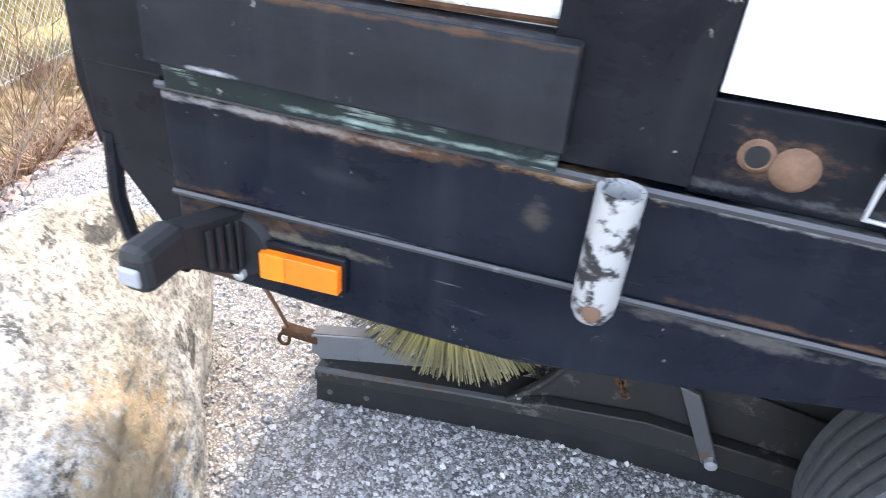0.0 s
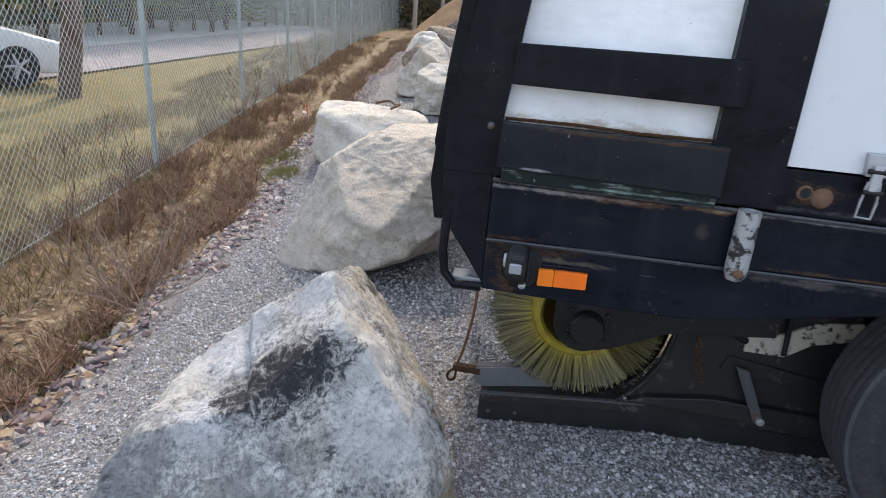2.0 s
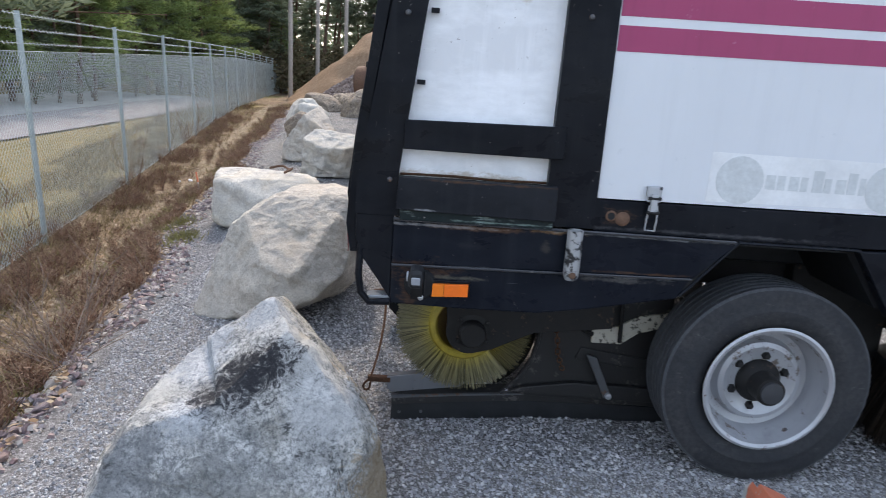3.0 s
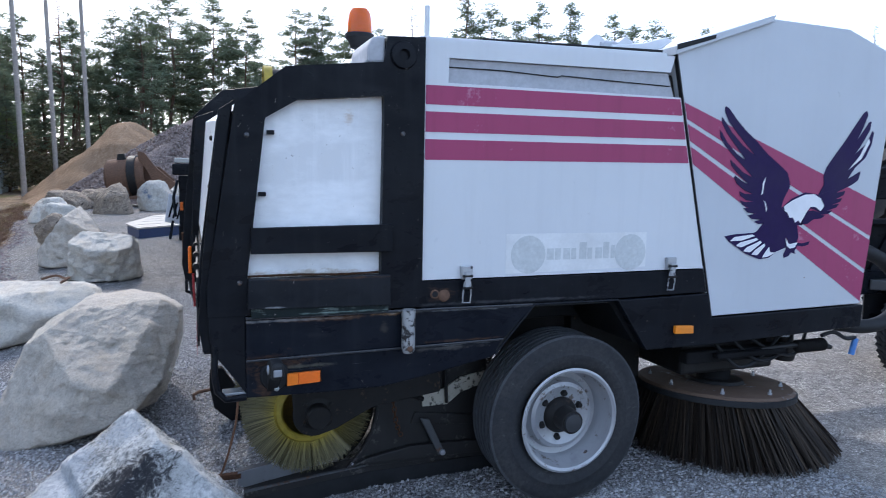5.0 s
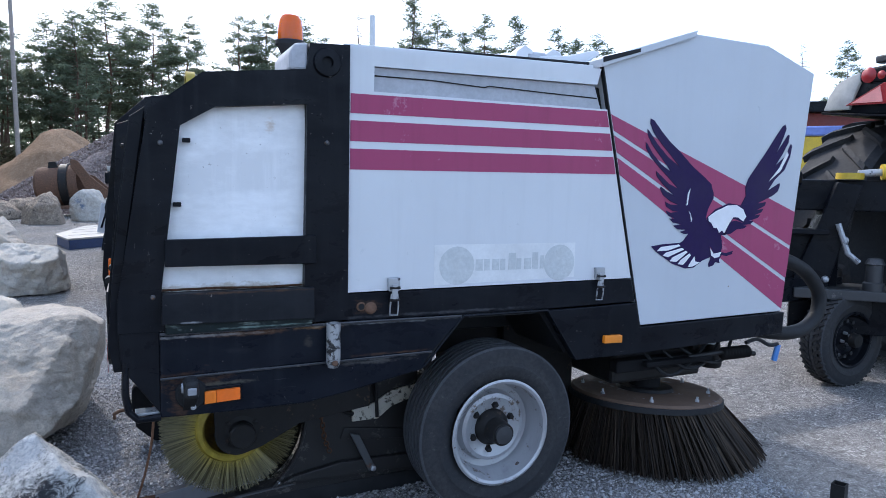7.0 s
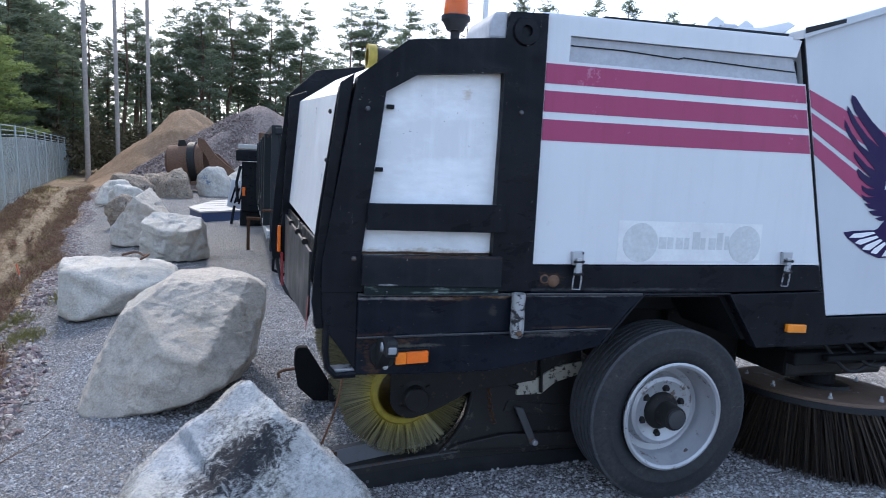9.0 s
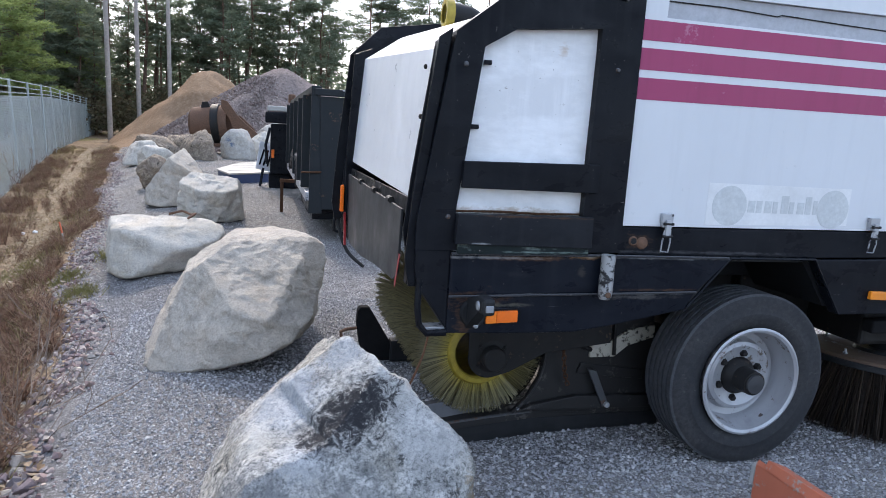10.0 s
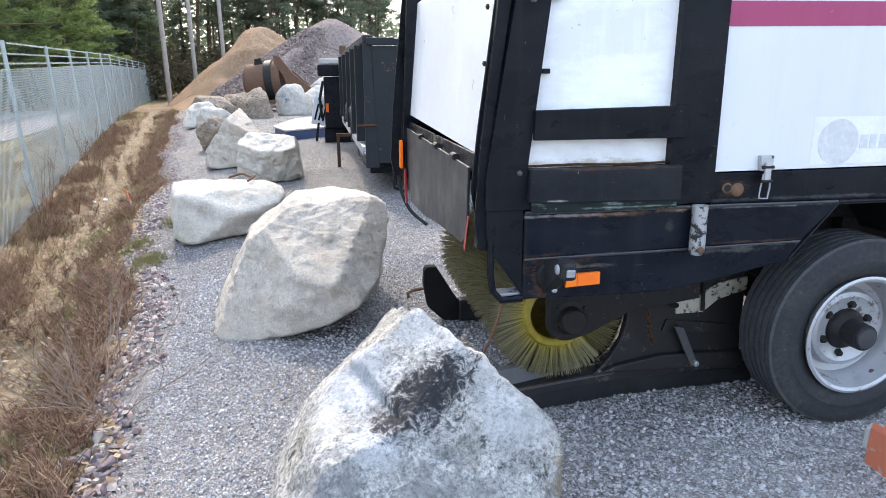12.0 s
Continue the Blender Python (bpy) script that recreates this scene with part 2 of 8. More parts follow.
def scratched(name, base, items, rough=0.34, scratch=(0.30, 0.31, 0.32), density=0.62, lengthwise=True, spec=0.13):
    """Black enamel, cloudy with dust, with fine scratches, chips and placed rust marks."""
    m, nt, p = nodes_of(name)
    co = obj_co(nt)
    big = tex(nt, "noise", 3.5, 6, 0.65, stretched(nt, co, 0.7, 1, 1.6))
    med = tex(nt, "noise", 16, 8, 0.7, co)
    run = tex(nt, "noise", 9, 5, 0.6, stretched(nt, co, 2.2, 1, 0.22))
    sc = tex(nt, "noise", 30, 5, 0.7, stretched(nt, co, 0.22, 1, 5.0) if lengthwise else stretched(nt, co, 3.0, 1, 0.5))
    where = tex(nt, "noise", 5.0, 4, 0.6, co)
    c = mix(nt, ramp(nt, big.outputs[0], [(0.42, grey(0)), (0.68, grey(0.8))]), base, tuple(v * 1.4 + 0.006 for v in base))
    c = mix(nt, ramp(nt, run.outputs[0], [(0.52, grey(0)), (0.72, grey(0.6))]), c, tuple(v * 1.2 + 0.009 for v in base))
    mask = mix(nt, 1.0, ramp(nt, sc.outputs[0], [(density, grey(0)), (density + 0.06, grey(0.8))]), ramp(nt, where.outputs[0], [(0.52, grey(0)), (0.62, grey(1))]), 'MULTIPLY')
    c = mix(nt, mask, c, scratch)
    chips = tex(nt, "noise", 55, 5, 0.7, co)
    c = mix(nt, mix(nt, 1.0, ramp(nt, chips.outputs[0], [(0.66, grey(0)), (0.69, grey(1))]), ramp(nt, med.outputs[0], [(0.50, grey(0)), (0.60, grey(1))]), 'MULTIPLY'), c, (0.22, 0.20, 0.18))
    c = overlay(nt, co, c, items)
    nt.links.new(c, p.inputs["Base Color"])
    cloud = tex(nt, "noise", 6.5, 6, 0.68, stretched(nt, co, 0.8, 1, 1.3), 0.6)
    nt.links.new(ramp(nt, cloud.outputs[0], [(0.36, grey(rough - 0.16)), (0.66, grey(rough + 0.32))]), p.inputs["Roughness"])
    p.inputs["Specular IOR Level"].default_value = spec
    wave = tex(nt, "noise", 2.6, 1.0, 0.4, co)
    n1 = bump(nt, p, wave.outputs[0], 0.25, 0.03)
    bump(nt, p, chips.outputs[0], 0.05, 0.003, n1)
    return m


def bristle_mat(name, ax, az):
    """Plastic bristles, clean yellow at the root and dirty khaki towards the tips, each its own shade."""
    m, nt, p = nodes_of(name)
    sep = nt.nodes.new("ShaderNodeSeparateXYZ")
    nt.links.new(obj_co(nt), sep.inputs[0])
    flat = nt.nodes.new("ShaderNodeCombineXYZ")
    nt.links.new(sep.outputs[0], flat.inputs[0])
    nt.links.new(sep.outputs[2], flat.inputs[2])
    d = nt.nodes.new("ShaderNodeVectorMath")
    d.operation = 'DISTANCE'
    nt.links.new(flat.outputs[0], d.inputs[0])
    d.inputs[1].default_value = (ax, 0, az)
    g = nt.nodes.new("ShaderNodeNewGeometry")
    root = ramp(nt, d.outputs["Value"], [(0.14, (0.50, 0.38, 0.03)), (0.17, (0.36, 0.28, 0.055)), (0.21, (0.245, 0.205, 0.08)), (0.28, (0.19, 0.165, 0.085))])
    c = mix(nt, 1.0, root, ramp(nt, g.outputs["Random Per Island"], [(0.0, grey(0.35)), (0.4, grey(0.8)), (1.0, grey(1.15))]), 'MULTIPLY')
    nt.links.new(c, p.inputs["Base Color"])
    p.inputs["Roughness"].default_value = 0.6
    return m


def tyre_mat(name, base, dust):
    """Black rubber, scuffed, with grey dust in broad clouds and rubbed spots."""
    m, nt, p = nodes_of(name)
    co = obj_co(nt)
    cloud, fine, scuff = tex(nt, "noise", 5.0, 7, 0.68, co, 0.5), tex(nt, "noise", 48, 6, 0.7, co), tex(nt, "noise", 15, 8, 0.75, stretched(nt, co, 1, 1, 2.5))
    c = mix(nt, ramp(nt, cloud.outputs[0], [(0.38, grey(0.0)), (0.68, grey(0.5))]), base, dust)
    c = mix(nt, ramp(nt, fine.outputs[0], [(0.40, grey(0.5)), (0.60, grey(0))]), c, tuple(v * 0.6 for v in base))
    c = mix(nt, ramp(nt, scuff.outputs[0], [(0.60, grey(0)), (0.70, grey(0.5))]), c, tuple(v * 1.3 for v in dust))
    nt.links.new(c, p.inputs["Base Color"])
    nt.links.new(ramp(nt, cloud.outputs[0], [(0.3, grey(0.55)), (0.7, grey(0.9))]), p.inputs["Roughness"])
    p.inputs["Specular IOR Level"].default_value = 0.3
    bump(nt, p, fine.outputs[0], 0.2, 0.003)
    return m


RUSTY, PALE, TEAL = (0.12, 0.062, 0.032), (0.34, 0.35, 0.36), (0.30, 0.40, 0.36)
M_SKIRT2 = scratched("worn_black_skirt_paint", (0.0040, 0.0060, 0.0110), (
    ((-0.62, 0.755), 0.16, 0.035, RUSTY, 0.75), ((-0.40, 0.915), 0.24, 0.010, RUSTY, 0.75), ((-0.13, 0.921), 0.12, 0.009, (0.26, 0.15, 0.07), 0.8), ((-0.63, 0.66), 0.04, 0.06, RUSTY, 0.7),
    ((0.15, 0.921), 0.30, 0.006, PALE, 0.6), ((-0.55, 0.915), 0.20, 0.006, PALE, 0.5), ((-0.10, 0.772), 0.50, 0.005, PALE, 0.55), ((-0.48, 0.73), 0.10, 0.010, (0.14, 0.13, 0.10), 0.7),
    ((-0.165, 0.865), 0.016, 0.024, (0.10, 0.085, 0.065), 0.4), ((-0.43, 0.85), 0.06, 0.012, (0.03, 0.03, 0.034), 0.4), ((0.10, 0.76), 0.18, 0.010, (0.09, 0.085, 0.08), 0.8), ((0.20, 0.79), 0.20, 0.006, RUSTY, 0.6)), 0.32, (0.10, 0.105, 0.11), 0.66)
M_SCRAPE = scratched("scraped_green_black_paint", (0.010, 0.016, 0.017), (((-0.32, 0.940), 0.20, 0.004, TEAL, 0.5),), 0.34, (0.34, 0.42, 0.39), 0.50)
M_LEDGE = scratched("dusty_black_plate", (0.0105, 0.0118, 0.015), (((-0.17, 1.03), 0.012, 0.010, (0.01, 0.01, 0.01), 0.6), ((-0.60, 0.972), 0.06, 0.005, PALE, 0.8), ((-0.3, 1.075), 0.35, 0.005, RUSTY, 0.7)), 0.50, (0.12, 0.12, 0.12), 0.66, False)
M_WINDOW = scratched("white_window_paint", (0.69, 0.695, 0.705), (((-0.45, 1.083), 0.40, 0.020, (0.34, 0.25, 0.14), 0.75), ((-0.40, 1.079), 0.34, 0.008, (0.09, 0.05, 0.03), 0.9), ((-0.30, 1.70), 0.02, 0.03, (0.40, 0.25, 0.12), 0.6)), 0.34, (0.55, 0.52, 0.46), 0.70)
M_SOCKET = paint_mat("flaking_zinc_tube", (0.36, 0.365, 0.37), (0.02, 0.02, 0.022), 0.45, 0.44, 20.0, 0.2, metallic=0.3)
M_FLAP = plain_mat("dull_black_rubber", (0.007, 0.007, 0.008), 0.85, 0, 0.3, 12, 0.2, 0.1)
# amber again, lighter where light catches one end of the reflector
M_AMBER_LIT = plain_mat("amber_reflector_lit", (0.95, 0.215, 0.012), 0.28, 0, 0.08, 60, 0.05)
M_WHITE = paint_mat("white_panel_paint", (0.65, 0.665, 0.685), (0.30, 0.22, 0.15), 0.36, 0.70, 6.0, 0.06, specks=0.10)
# white side paint again, greyed for the weaker light on the cover
M_COVER_SHADED = paint_mat("white_cover_paint_darkened", (0.53, 0.555, 0.59), (0.30, 0.22, 0.15), 0.38, 0.72, 6.0, 0.03, specks=0.05)
M_BLACK = scratched("black_frame_paint", (0.0042, 0.0052, 0.0080), (), 0.34, (0.16, 0.15, 0.14), 0.67, False)
M_SKIRT = scratched("black_rail_paint", (0.0038, 0.0050, 0.0080), (((0.08, 0.985), 0.06, 0.03, RUSTY, 0.6), ((0.4, 0.945), 0.5, 0.008, (0.08, 0.08, 0.085), 0.7)), 0.32, (0.26, 0.26, 0.27), 0.66)
M_PLATE = paint_mat("bare_grey_steel_plate", (0.055, 0.057, 0.062), (0.14, 0.135, 0.13), 0.42, 0.60, 8.0, 0.1, metallic=0.4)
M_PLUM = paint_mat("plum_stripe_film", (0.36, 0.058, 0.138), (0.44, 0.17, 0.25), 0.45, 0.60, 7.0, 0.16, spec=0.25)
M_PURPLE = plain_mat("dark_purple_film", (0.020, 0.009, 0.060), 0.55, 0, 0.08, 30, 0.0, 0.15)
M_DECALWHITE = plain_mat("white_film", (0.80, 0.80, 0.82), 0.4, 0, 0.03, 30, 0.0)
M_GHOST = plain_mat("faded_decal_patch", (0.74, 0.745, 0.745), 0.5, 0, 0.05, 60, 0.0)
M_GHOST_DARK = plain_mat("faded_grey_decal", (0.57, 0.59, 0.59), 0.5, 0, 0.12, 60, 0.0)
M_FOAM = plain_mat("grey_foam_seal", (0.42, 0.43, 0.46), 0.75, 0, 0.12, 40, 0.2)
M_RUST = plain_mat("rusty_steel", (0.145, 0.083, 0.055), 0.85, 0.1, 0.5, 25, 0.4, 0.2)
M_DARKRUST = plain_mat("dark_flaking_rust", (0.075, 0.038, 0.022), 0.9, 0, 0.6, 60, 0.5, 0.1)
M_DARKSTEEL = paint_mat("greasy_dark_steel", (0.013, 0.0122, 0.012), (0.075, 0.05, 0.036), 0.55, 0.58, 11.0, 0.1, metallic=0.1, spec=0.3)
M_GALV = paint_mat("scuffed_zinc", (0.42, 0.43, 0.45), (0.05, 0.05, 0.06), 0.42, 0.52, 14.0, 0.1, metallic=0.5)
M_CREAM = paint_mat("flaking_cream_paint", (0.50, 0.46, 0.38), (0.04, 0.035, 0.03), 0.6, 0.50, 16.0, 0.1)
M_STEELGREY = paint_mat("scuffed_grey_steel", (0.085, 0.088, 0.094), (0.11, 0.065, 0.045), 0.5, 0.52, 9.0, 0.2, metallic=0.2)
M_PLATEGREY = paint_mat("pale_rubbed_steel", (0.15, 0.155, 0.165), (0.09, 0.06, 0.045), 0.5, 0.60, 9.0, 0.2, metallic=0.2)
M_TAILPLATE = paint_mat("dull_grey_tail_plate", (0.024, 0.027, 0.032), (0.055, 0.052, 0.050), 0.42, 0.60, 5.0, 0.06, metallic=0.1, spec=0.4)
M_TREAD = tyre_mat("dusty_tread_rubber", (0.050, 0.053, 0.060), (0.105, 0.105, 0.108))
M_RUBBER = tyre_mat("tyre_rubber", (0.020, 0.022, 0.026), (0.085, 0.080, 0.076))
M_RUBBERMAT = plain_mat("black_rubber_mat", (0.009, 0.010, 0.012), 0.6, 0, 0.4, 12, 0.3, 0.3)
M_RIM = paint_mat("silver_rim_paint", (0.40, 0.405, 0.42), (0.15, 0.12, 0.10), 0.40, 0.54, 11.0, 0.25, metallic=0.35)
M_AMBER = plain_mat("amber_reflector", (0.95, 0.17, 0.009), 0.28, 0, 0.08, 60, 0.05)
M_AMBER2 = plain_mat("yellow_marker", (0.92, 0.27, 0.015), 0.35, 0, 0.1, 60, 0.05)
M_RED = plain_mat("red_reflector", (0.33, 0.015, 0.02), 0.35, 0, 0.1, 60, 0.05)
M_LENS = plain_mat("clear_lamp_lens", (0.26, 0.27, 0.29), 0.15, 0, 0.1, 40, 0.0)
M_YELLOW = plain_mat("yellow_paint", (0.62, 0.42, 0.03), 0.45, 0, 0.12, 30, 0.05)
M_BLUE = plain_mat("blue_paint", (0.02, 0.045, 0.12), 0.5, 0, 0.2, 20, 0.05)
M_GREEN = plain_mat("green_paint", (0.015, 0.16, 0.085), 0.35, 0, 0.1, 20, 0.0)
M_REDPAINT = plain_mat("dull_red_paint", (0.17, 0.028, 0.022), 0.6, 0, 0.2, 12, 0.05)
M_CANVAS = plain_mat("pale_grey_plate", (0.42, 0.41, 0.38), 0.7, 0, 0.2, 9, 0.1)
M_ROPE = plain_mat("brown_rope", (0.20, 0.11, 0.07), 0.9, 0, 0.3, 90, 0.4, 0.1)
M_BRISTLE = bristle_mat("khaki_bristle", -0.395, 0.385)
M_BROOM = island_mat("dark_broom_bristle", [(0.030, 0.024, 0.020), (0.055, 0.040, 0.030), (0.020, 0.018, 0.017), (0.085, 0.060, 0.042)], 0.7)
M_CORE = plain_mat("dusty_yellow_core", (0.34, 0.255, 0.03), 0.6, 0, 0.25, 30, 0.1)
M_GRAVEL = gravel_mat()
M_DITCH = earth_mat("dry_grass_and_soil", (0.30, 0.205, 0.13), (0.12, 0.080, 0.055), (0.42, 0.32, 0.21))
M_PATH = earth_mat("trodden_straw", (0.31, 0.235, 0.155), (0.21, 0.155, 0.10), (0.42, 0.345, 0.24), 1.3)
M_LAWN = earth_mat("winter_lawn", (0.37, 0.285, 0.135), (0.27, 0.215, 0.10), (0.19, 0.17, 0.07), 0.7)
M_ROAD = plain_mat("pale_asphalt", (0.30, 0.275, 0.275), 0.9, 0, 0.15, 3, 0.1, 0.2)
M_LOT = plain_mat("bright_gravel_lot", (0.46, 0.455, 0.44), 0.9, 0, 0.15, 1.5, 0.1, 0.2)
M_STONES = island_mat("loose_crushed_stone", [(0.15, 0.15, 0.158), (0.35, 0.35, 0.362), (0.52, 0.515, 0.515), (0.25, 0.248, 0.256), (0.42, 0.415, 0.415), (0.66, 0.645, 0.62)])
M_RIPRAP = island_mat("red_grey_bank_stone", [(0.19, 0.13, 0.13), (0.30, 0.23, 0.22), (0.44, 0.38, 0.34), (0.19, 0.18, 0.195), (0.55, 0.50, 0.43), (0.28, 0.19, 0.175)])
M_GRASS = island_mat("straw_grass", [(0.22, 0.15, 0.07), (0.46, 0.36, 0.19), (0.10, 0.068, 0.036), (0.15, 0.145, 0.05), (0.34, 0.25, 0.125), (0.54, 0.44, 0.26)], 0.9, 0.25)
M_TWIG = island_mat("brown_heather_twig", [(0.15, 0.085, 0.058), (0.32, 0.185, 0.118), (0.065, 0.038, 0.028), (0.44, 0.31, 0.21), (0.21, 0.115, 0.08)], 0.9)
M_FENCEPOST = plain_mat("galvanised_post", (0.36, 0.41, 0.40), 0.5, 0.4, 0.15, 20, 0.05)
M_WIRE = plain_mat("galvanised_wire", (0.44, 0.48, 0.465), 0.5, 0.35, 0.1, 10, 0.0)
# pale patches on right facets paint sunlight; low front greys are lichen and shade
M_ROCK_A = rock_mat("lichen_granite_painted_light", (0.64, 0.63, 0.605), (0.33, 0.327, 0.315), (0.055, 0.065, 0.068), 0.22, 1.0, (0.46, 0.40, 0.29),
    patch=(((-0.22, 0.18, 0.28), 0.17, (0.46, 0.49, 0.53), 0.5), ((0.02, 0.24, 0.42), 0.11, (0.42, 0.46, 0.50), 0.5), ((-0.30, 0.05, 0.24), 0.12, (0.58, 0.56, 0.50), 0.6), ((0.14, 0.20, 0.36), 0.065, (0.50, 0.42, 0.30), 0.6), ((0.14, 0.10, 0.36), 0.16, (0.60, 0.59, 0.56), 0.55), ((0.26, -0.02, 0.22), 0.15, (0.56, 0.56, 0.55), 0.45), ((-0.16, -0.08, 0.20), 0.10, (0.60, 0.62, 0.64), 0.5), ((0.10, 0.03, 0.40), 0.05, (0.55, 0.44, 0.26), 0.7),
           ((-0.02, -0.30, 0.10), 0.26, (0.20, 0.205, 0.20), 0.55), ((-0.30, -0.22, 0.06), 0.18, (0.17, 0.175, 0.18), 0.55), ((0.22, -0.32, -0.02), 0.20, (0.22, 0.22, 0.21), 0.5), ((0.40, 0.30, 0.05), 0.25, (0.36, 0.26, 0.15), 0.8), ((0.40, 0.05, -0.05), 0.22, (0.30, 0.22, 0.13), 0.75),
           ((0.06, 0.0, 0.37), 0.125, (0.026, 0.026, 0.030), 0.97), ((-0.02, -0.02, 0.33), 0.135, (0.026, 0.026, 0.030), 0.97), ((-0.10, -0.02, 0.29), 0.12, (0.026, 0.026, 0.030), 0.97), ((0.01, -0.07, 0.31), 0.11, (0.026, 0.026, 0.030), 0.95), ((0.12, -0.03, 0.34), 0.06, (0.03, 0.03, 0.034), 0.9),
           ((-0.36, -0.22, 0.10), 0.05, (0.05, 0.05, 0.05), 0.8), ((0.11, 0.27, 0.42), 0.03, (0.035, 0.035, 0.04), 0.9), ((-0.02, 0.30, 0.36), 0.028, (0.04, 0.04, 0.045), 0.9)))
M_ROCK_B = rock_mat("fine_grey_granite", (0.60, 0.54, 0.455), (0.42, 0.38, 0.33), (0.12, 0.11, 0.10), 0.0, 1.2, (0.50, 0.40, 0.29))
M_ROCK_C = rock_mat("pale_granite", (0.64, 0.59, 0.51), (0.47, 0.44, 0.39), (0.14, 0.13, 0.12), 0.0, 0.9, (0.50, 0.40, 0.27))
M_ROCK_D = rock_mat("brown_mottled_granite", (0.42, 0.34, 0.25), (0.24, 0.19, 0.15), (0.07, 0.06, 0.055), 0.4, 1.0, (0.34, 0.24, 0.15))
M_ROCK_BLUE = rock_mat("blue_daubed_granite", (0.52, 0.49, 0.43), (0.37, 0.35, 0.32), (0.12, 0.11, 0.10), 0.0, 1.0, (0.46, 0.40, 0.31), patch=(((-0.35, -0.55, 0.20), 0.20, (0.06, 0.10, 0.17), 0.9), ((-0.20, -0.55, 0.0), 0.13, (0.06, 0.10, 0.17), 0.9)))
M_SAND = earth_mat("sand_heap", (0.33, 0.215, 0.135), (0.26, 0.165, 0.10), (0.38, 0.27, 0.18), 0.8)
M_HEAP = earth_mat("crushed_stone_heap", (0.27, 0.22, 0.20), (0.33, 0.265, 0.235), (0.15, 0.125, 0.12), 1.0)
M_BARK = plain_mat("pine_bark", (0.13, 0.085, 0.060), 0.95, 0, 0.4, 7, 0.5, 0.1)
M_POLE = plain_mat("weathered_pole_wood", (0.36, 0.32, 0.285), 0.9, 0, 0.2, 9, 0.2, 0.1)
M_NEEDLE = island_mat("pine_needles", [(0.13, 0.165, 0.115), (0.19, 0.225, 0.145), (0.155, 0.195, 0.13), (0.22, 0.25, 0.16)], 0.8, 0.5)
M_NEEDLE2 = island_mat("fresh_pine_needles", [(0.18, 0.25, 0.095), (0.27, 0.34, 0.125), (0.21, 0.27, 0.105)], 0.8, 0.6)
M_CONT = paint_mat("dark_grey_container_paint", (0.018, 0.022, 0.025), (0.14, 0.085, 0.055), 0.6, 0.60, 5.0, 0.12, spec=0.2)
M_CARWHITE = plain_mat("white_car_paint", (0.72, 0.73, 0.74), 0.2, 0, 0.02, 5, 0.0)
M_GLASSDARK = plain_mat("dark_glass", (0.02, 0.024, 0.028), 0.08, 0, 0.1, 5, 0.0)


# ---------------- mesh tools ----------------
def part(name, bm, material, parent=None, label="", smooth=None):
    """Link a bmesh as one mesh object under a thing or a part."""
    me = bpy.data.meshes.new(name)
    bm.normal_update()
    bm.to_mesh(me)
    bm.free()
    me.materials.append(material)
    if smooth is not None:
        me.polygons.foreach_set("use_smooth", [True] * len(me.polygons))
        if smooth:
            me.set_sharp_from_angle(angle=radians(smooth))
    ob = new(name, me)
    if parent is not None:
        ob.parent = parent
    if label:
        ob["label"] = label
    return ob


def thing(name, label, category, group="", kind="", at=(0, 0, 0)):
    ob = new(name)
    ob.location = at
    return tagged(ob, label, category, group, kind)


def from_lists(verts, faces):
    me = bpy.data.meshes.new("tmp")
    me.from_pydata(verts, [], faces)
    bm = bmesh.new()
    bm.from_mesh(me)
    bpy.data.meshes.remove(me)
    return bm


def box(x0, x1, y0, y1, z0, z1, bevel=0.004, bm=None):
    bm = bm or bmesh.new()
    r = bmesh.ops.create_cube(bm, size=1.0)
    vs = r["verts"]
    for v in vs:
        v.co = Vector((x0 + (v.co.x + 0.5) * (x1 - x0), y0 + (v.co.y + 0.5) * (y1 - y0), z0 + (v.co.z + 0.5) * (z1 - z0)))
    if bevel:
        es = list({e for v in vs for e in v.link_edges})
        bmesh.ops.bevel(bm, geom=es, offset=bevel, segments=2, profile=0.5, affect='EDGES')
    return bm


def prism(poly, y0, y1, bevel=0.0, axis="y", bm=None):
    """A polygon (a, b) thickened along an axis: y: (x, z), x: (y, z), z: (x, y)."""
    bm = bm or bmesh.new()

    def at(p, d):
        return {"y": (p[0], d, p[1]), "x": (d, p[0], p[1]), "z": (p[0], p[1], d)}[axis]
    lo = [bm.verts.new(at(p, y0)) for p in poly]
    hi = [bm.verts.new(at(p, y1)) for p in poly]
    fs = [bm.faces.new(lo), bm.faces.new(hi[::-1])]
    n = len(poly)
    for i in range(n):
        fs.append(bm.faces.new((lo[i], hi[i], hi[(i + 1) % n], lo[(i + 1) % n])))
    bmesh.ops.recalc_face_normals(bm, faces=fs)
    if bevel:
        es = list({e for f in fs for e in f.edges})
        bmesh.ops.bevel(bm, geom=es, offset=bevel, segments=2, profile=0.5, affect='EDGES')
    return bm


def ring_prism(outer, inner, y0, y1, bm=None):
    """A frame: outer polygon with an opening of as many corners, thickened along y."""
    bm = bm or bmesh.new()
    n = len(outer)
    v = [[bm.verts.new((p[0], d, p[1])) for p in poly] for d in (y0, y1) for poly in (outer, inner)]
    fs = []
    for i in range(n):
        j = (i + 1) % n
        for a, b in ((0, 1), (2, 3), (0, 2), (1, 3)):
            fs.append(bm.faces.new((v[a][i], v[a][j], v[b][j], v[b][i])))
    bmesh.ops.recalc_face_normals(bm, faces=fs)
    return bm


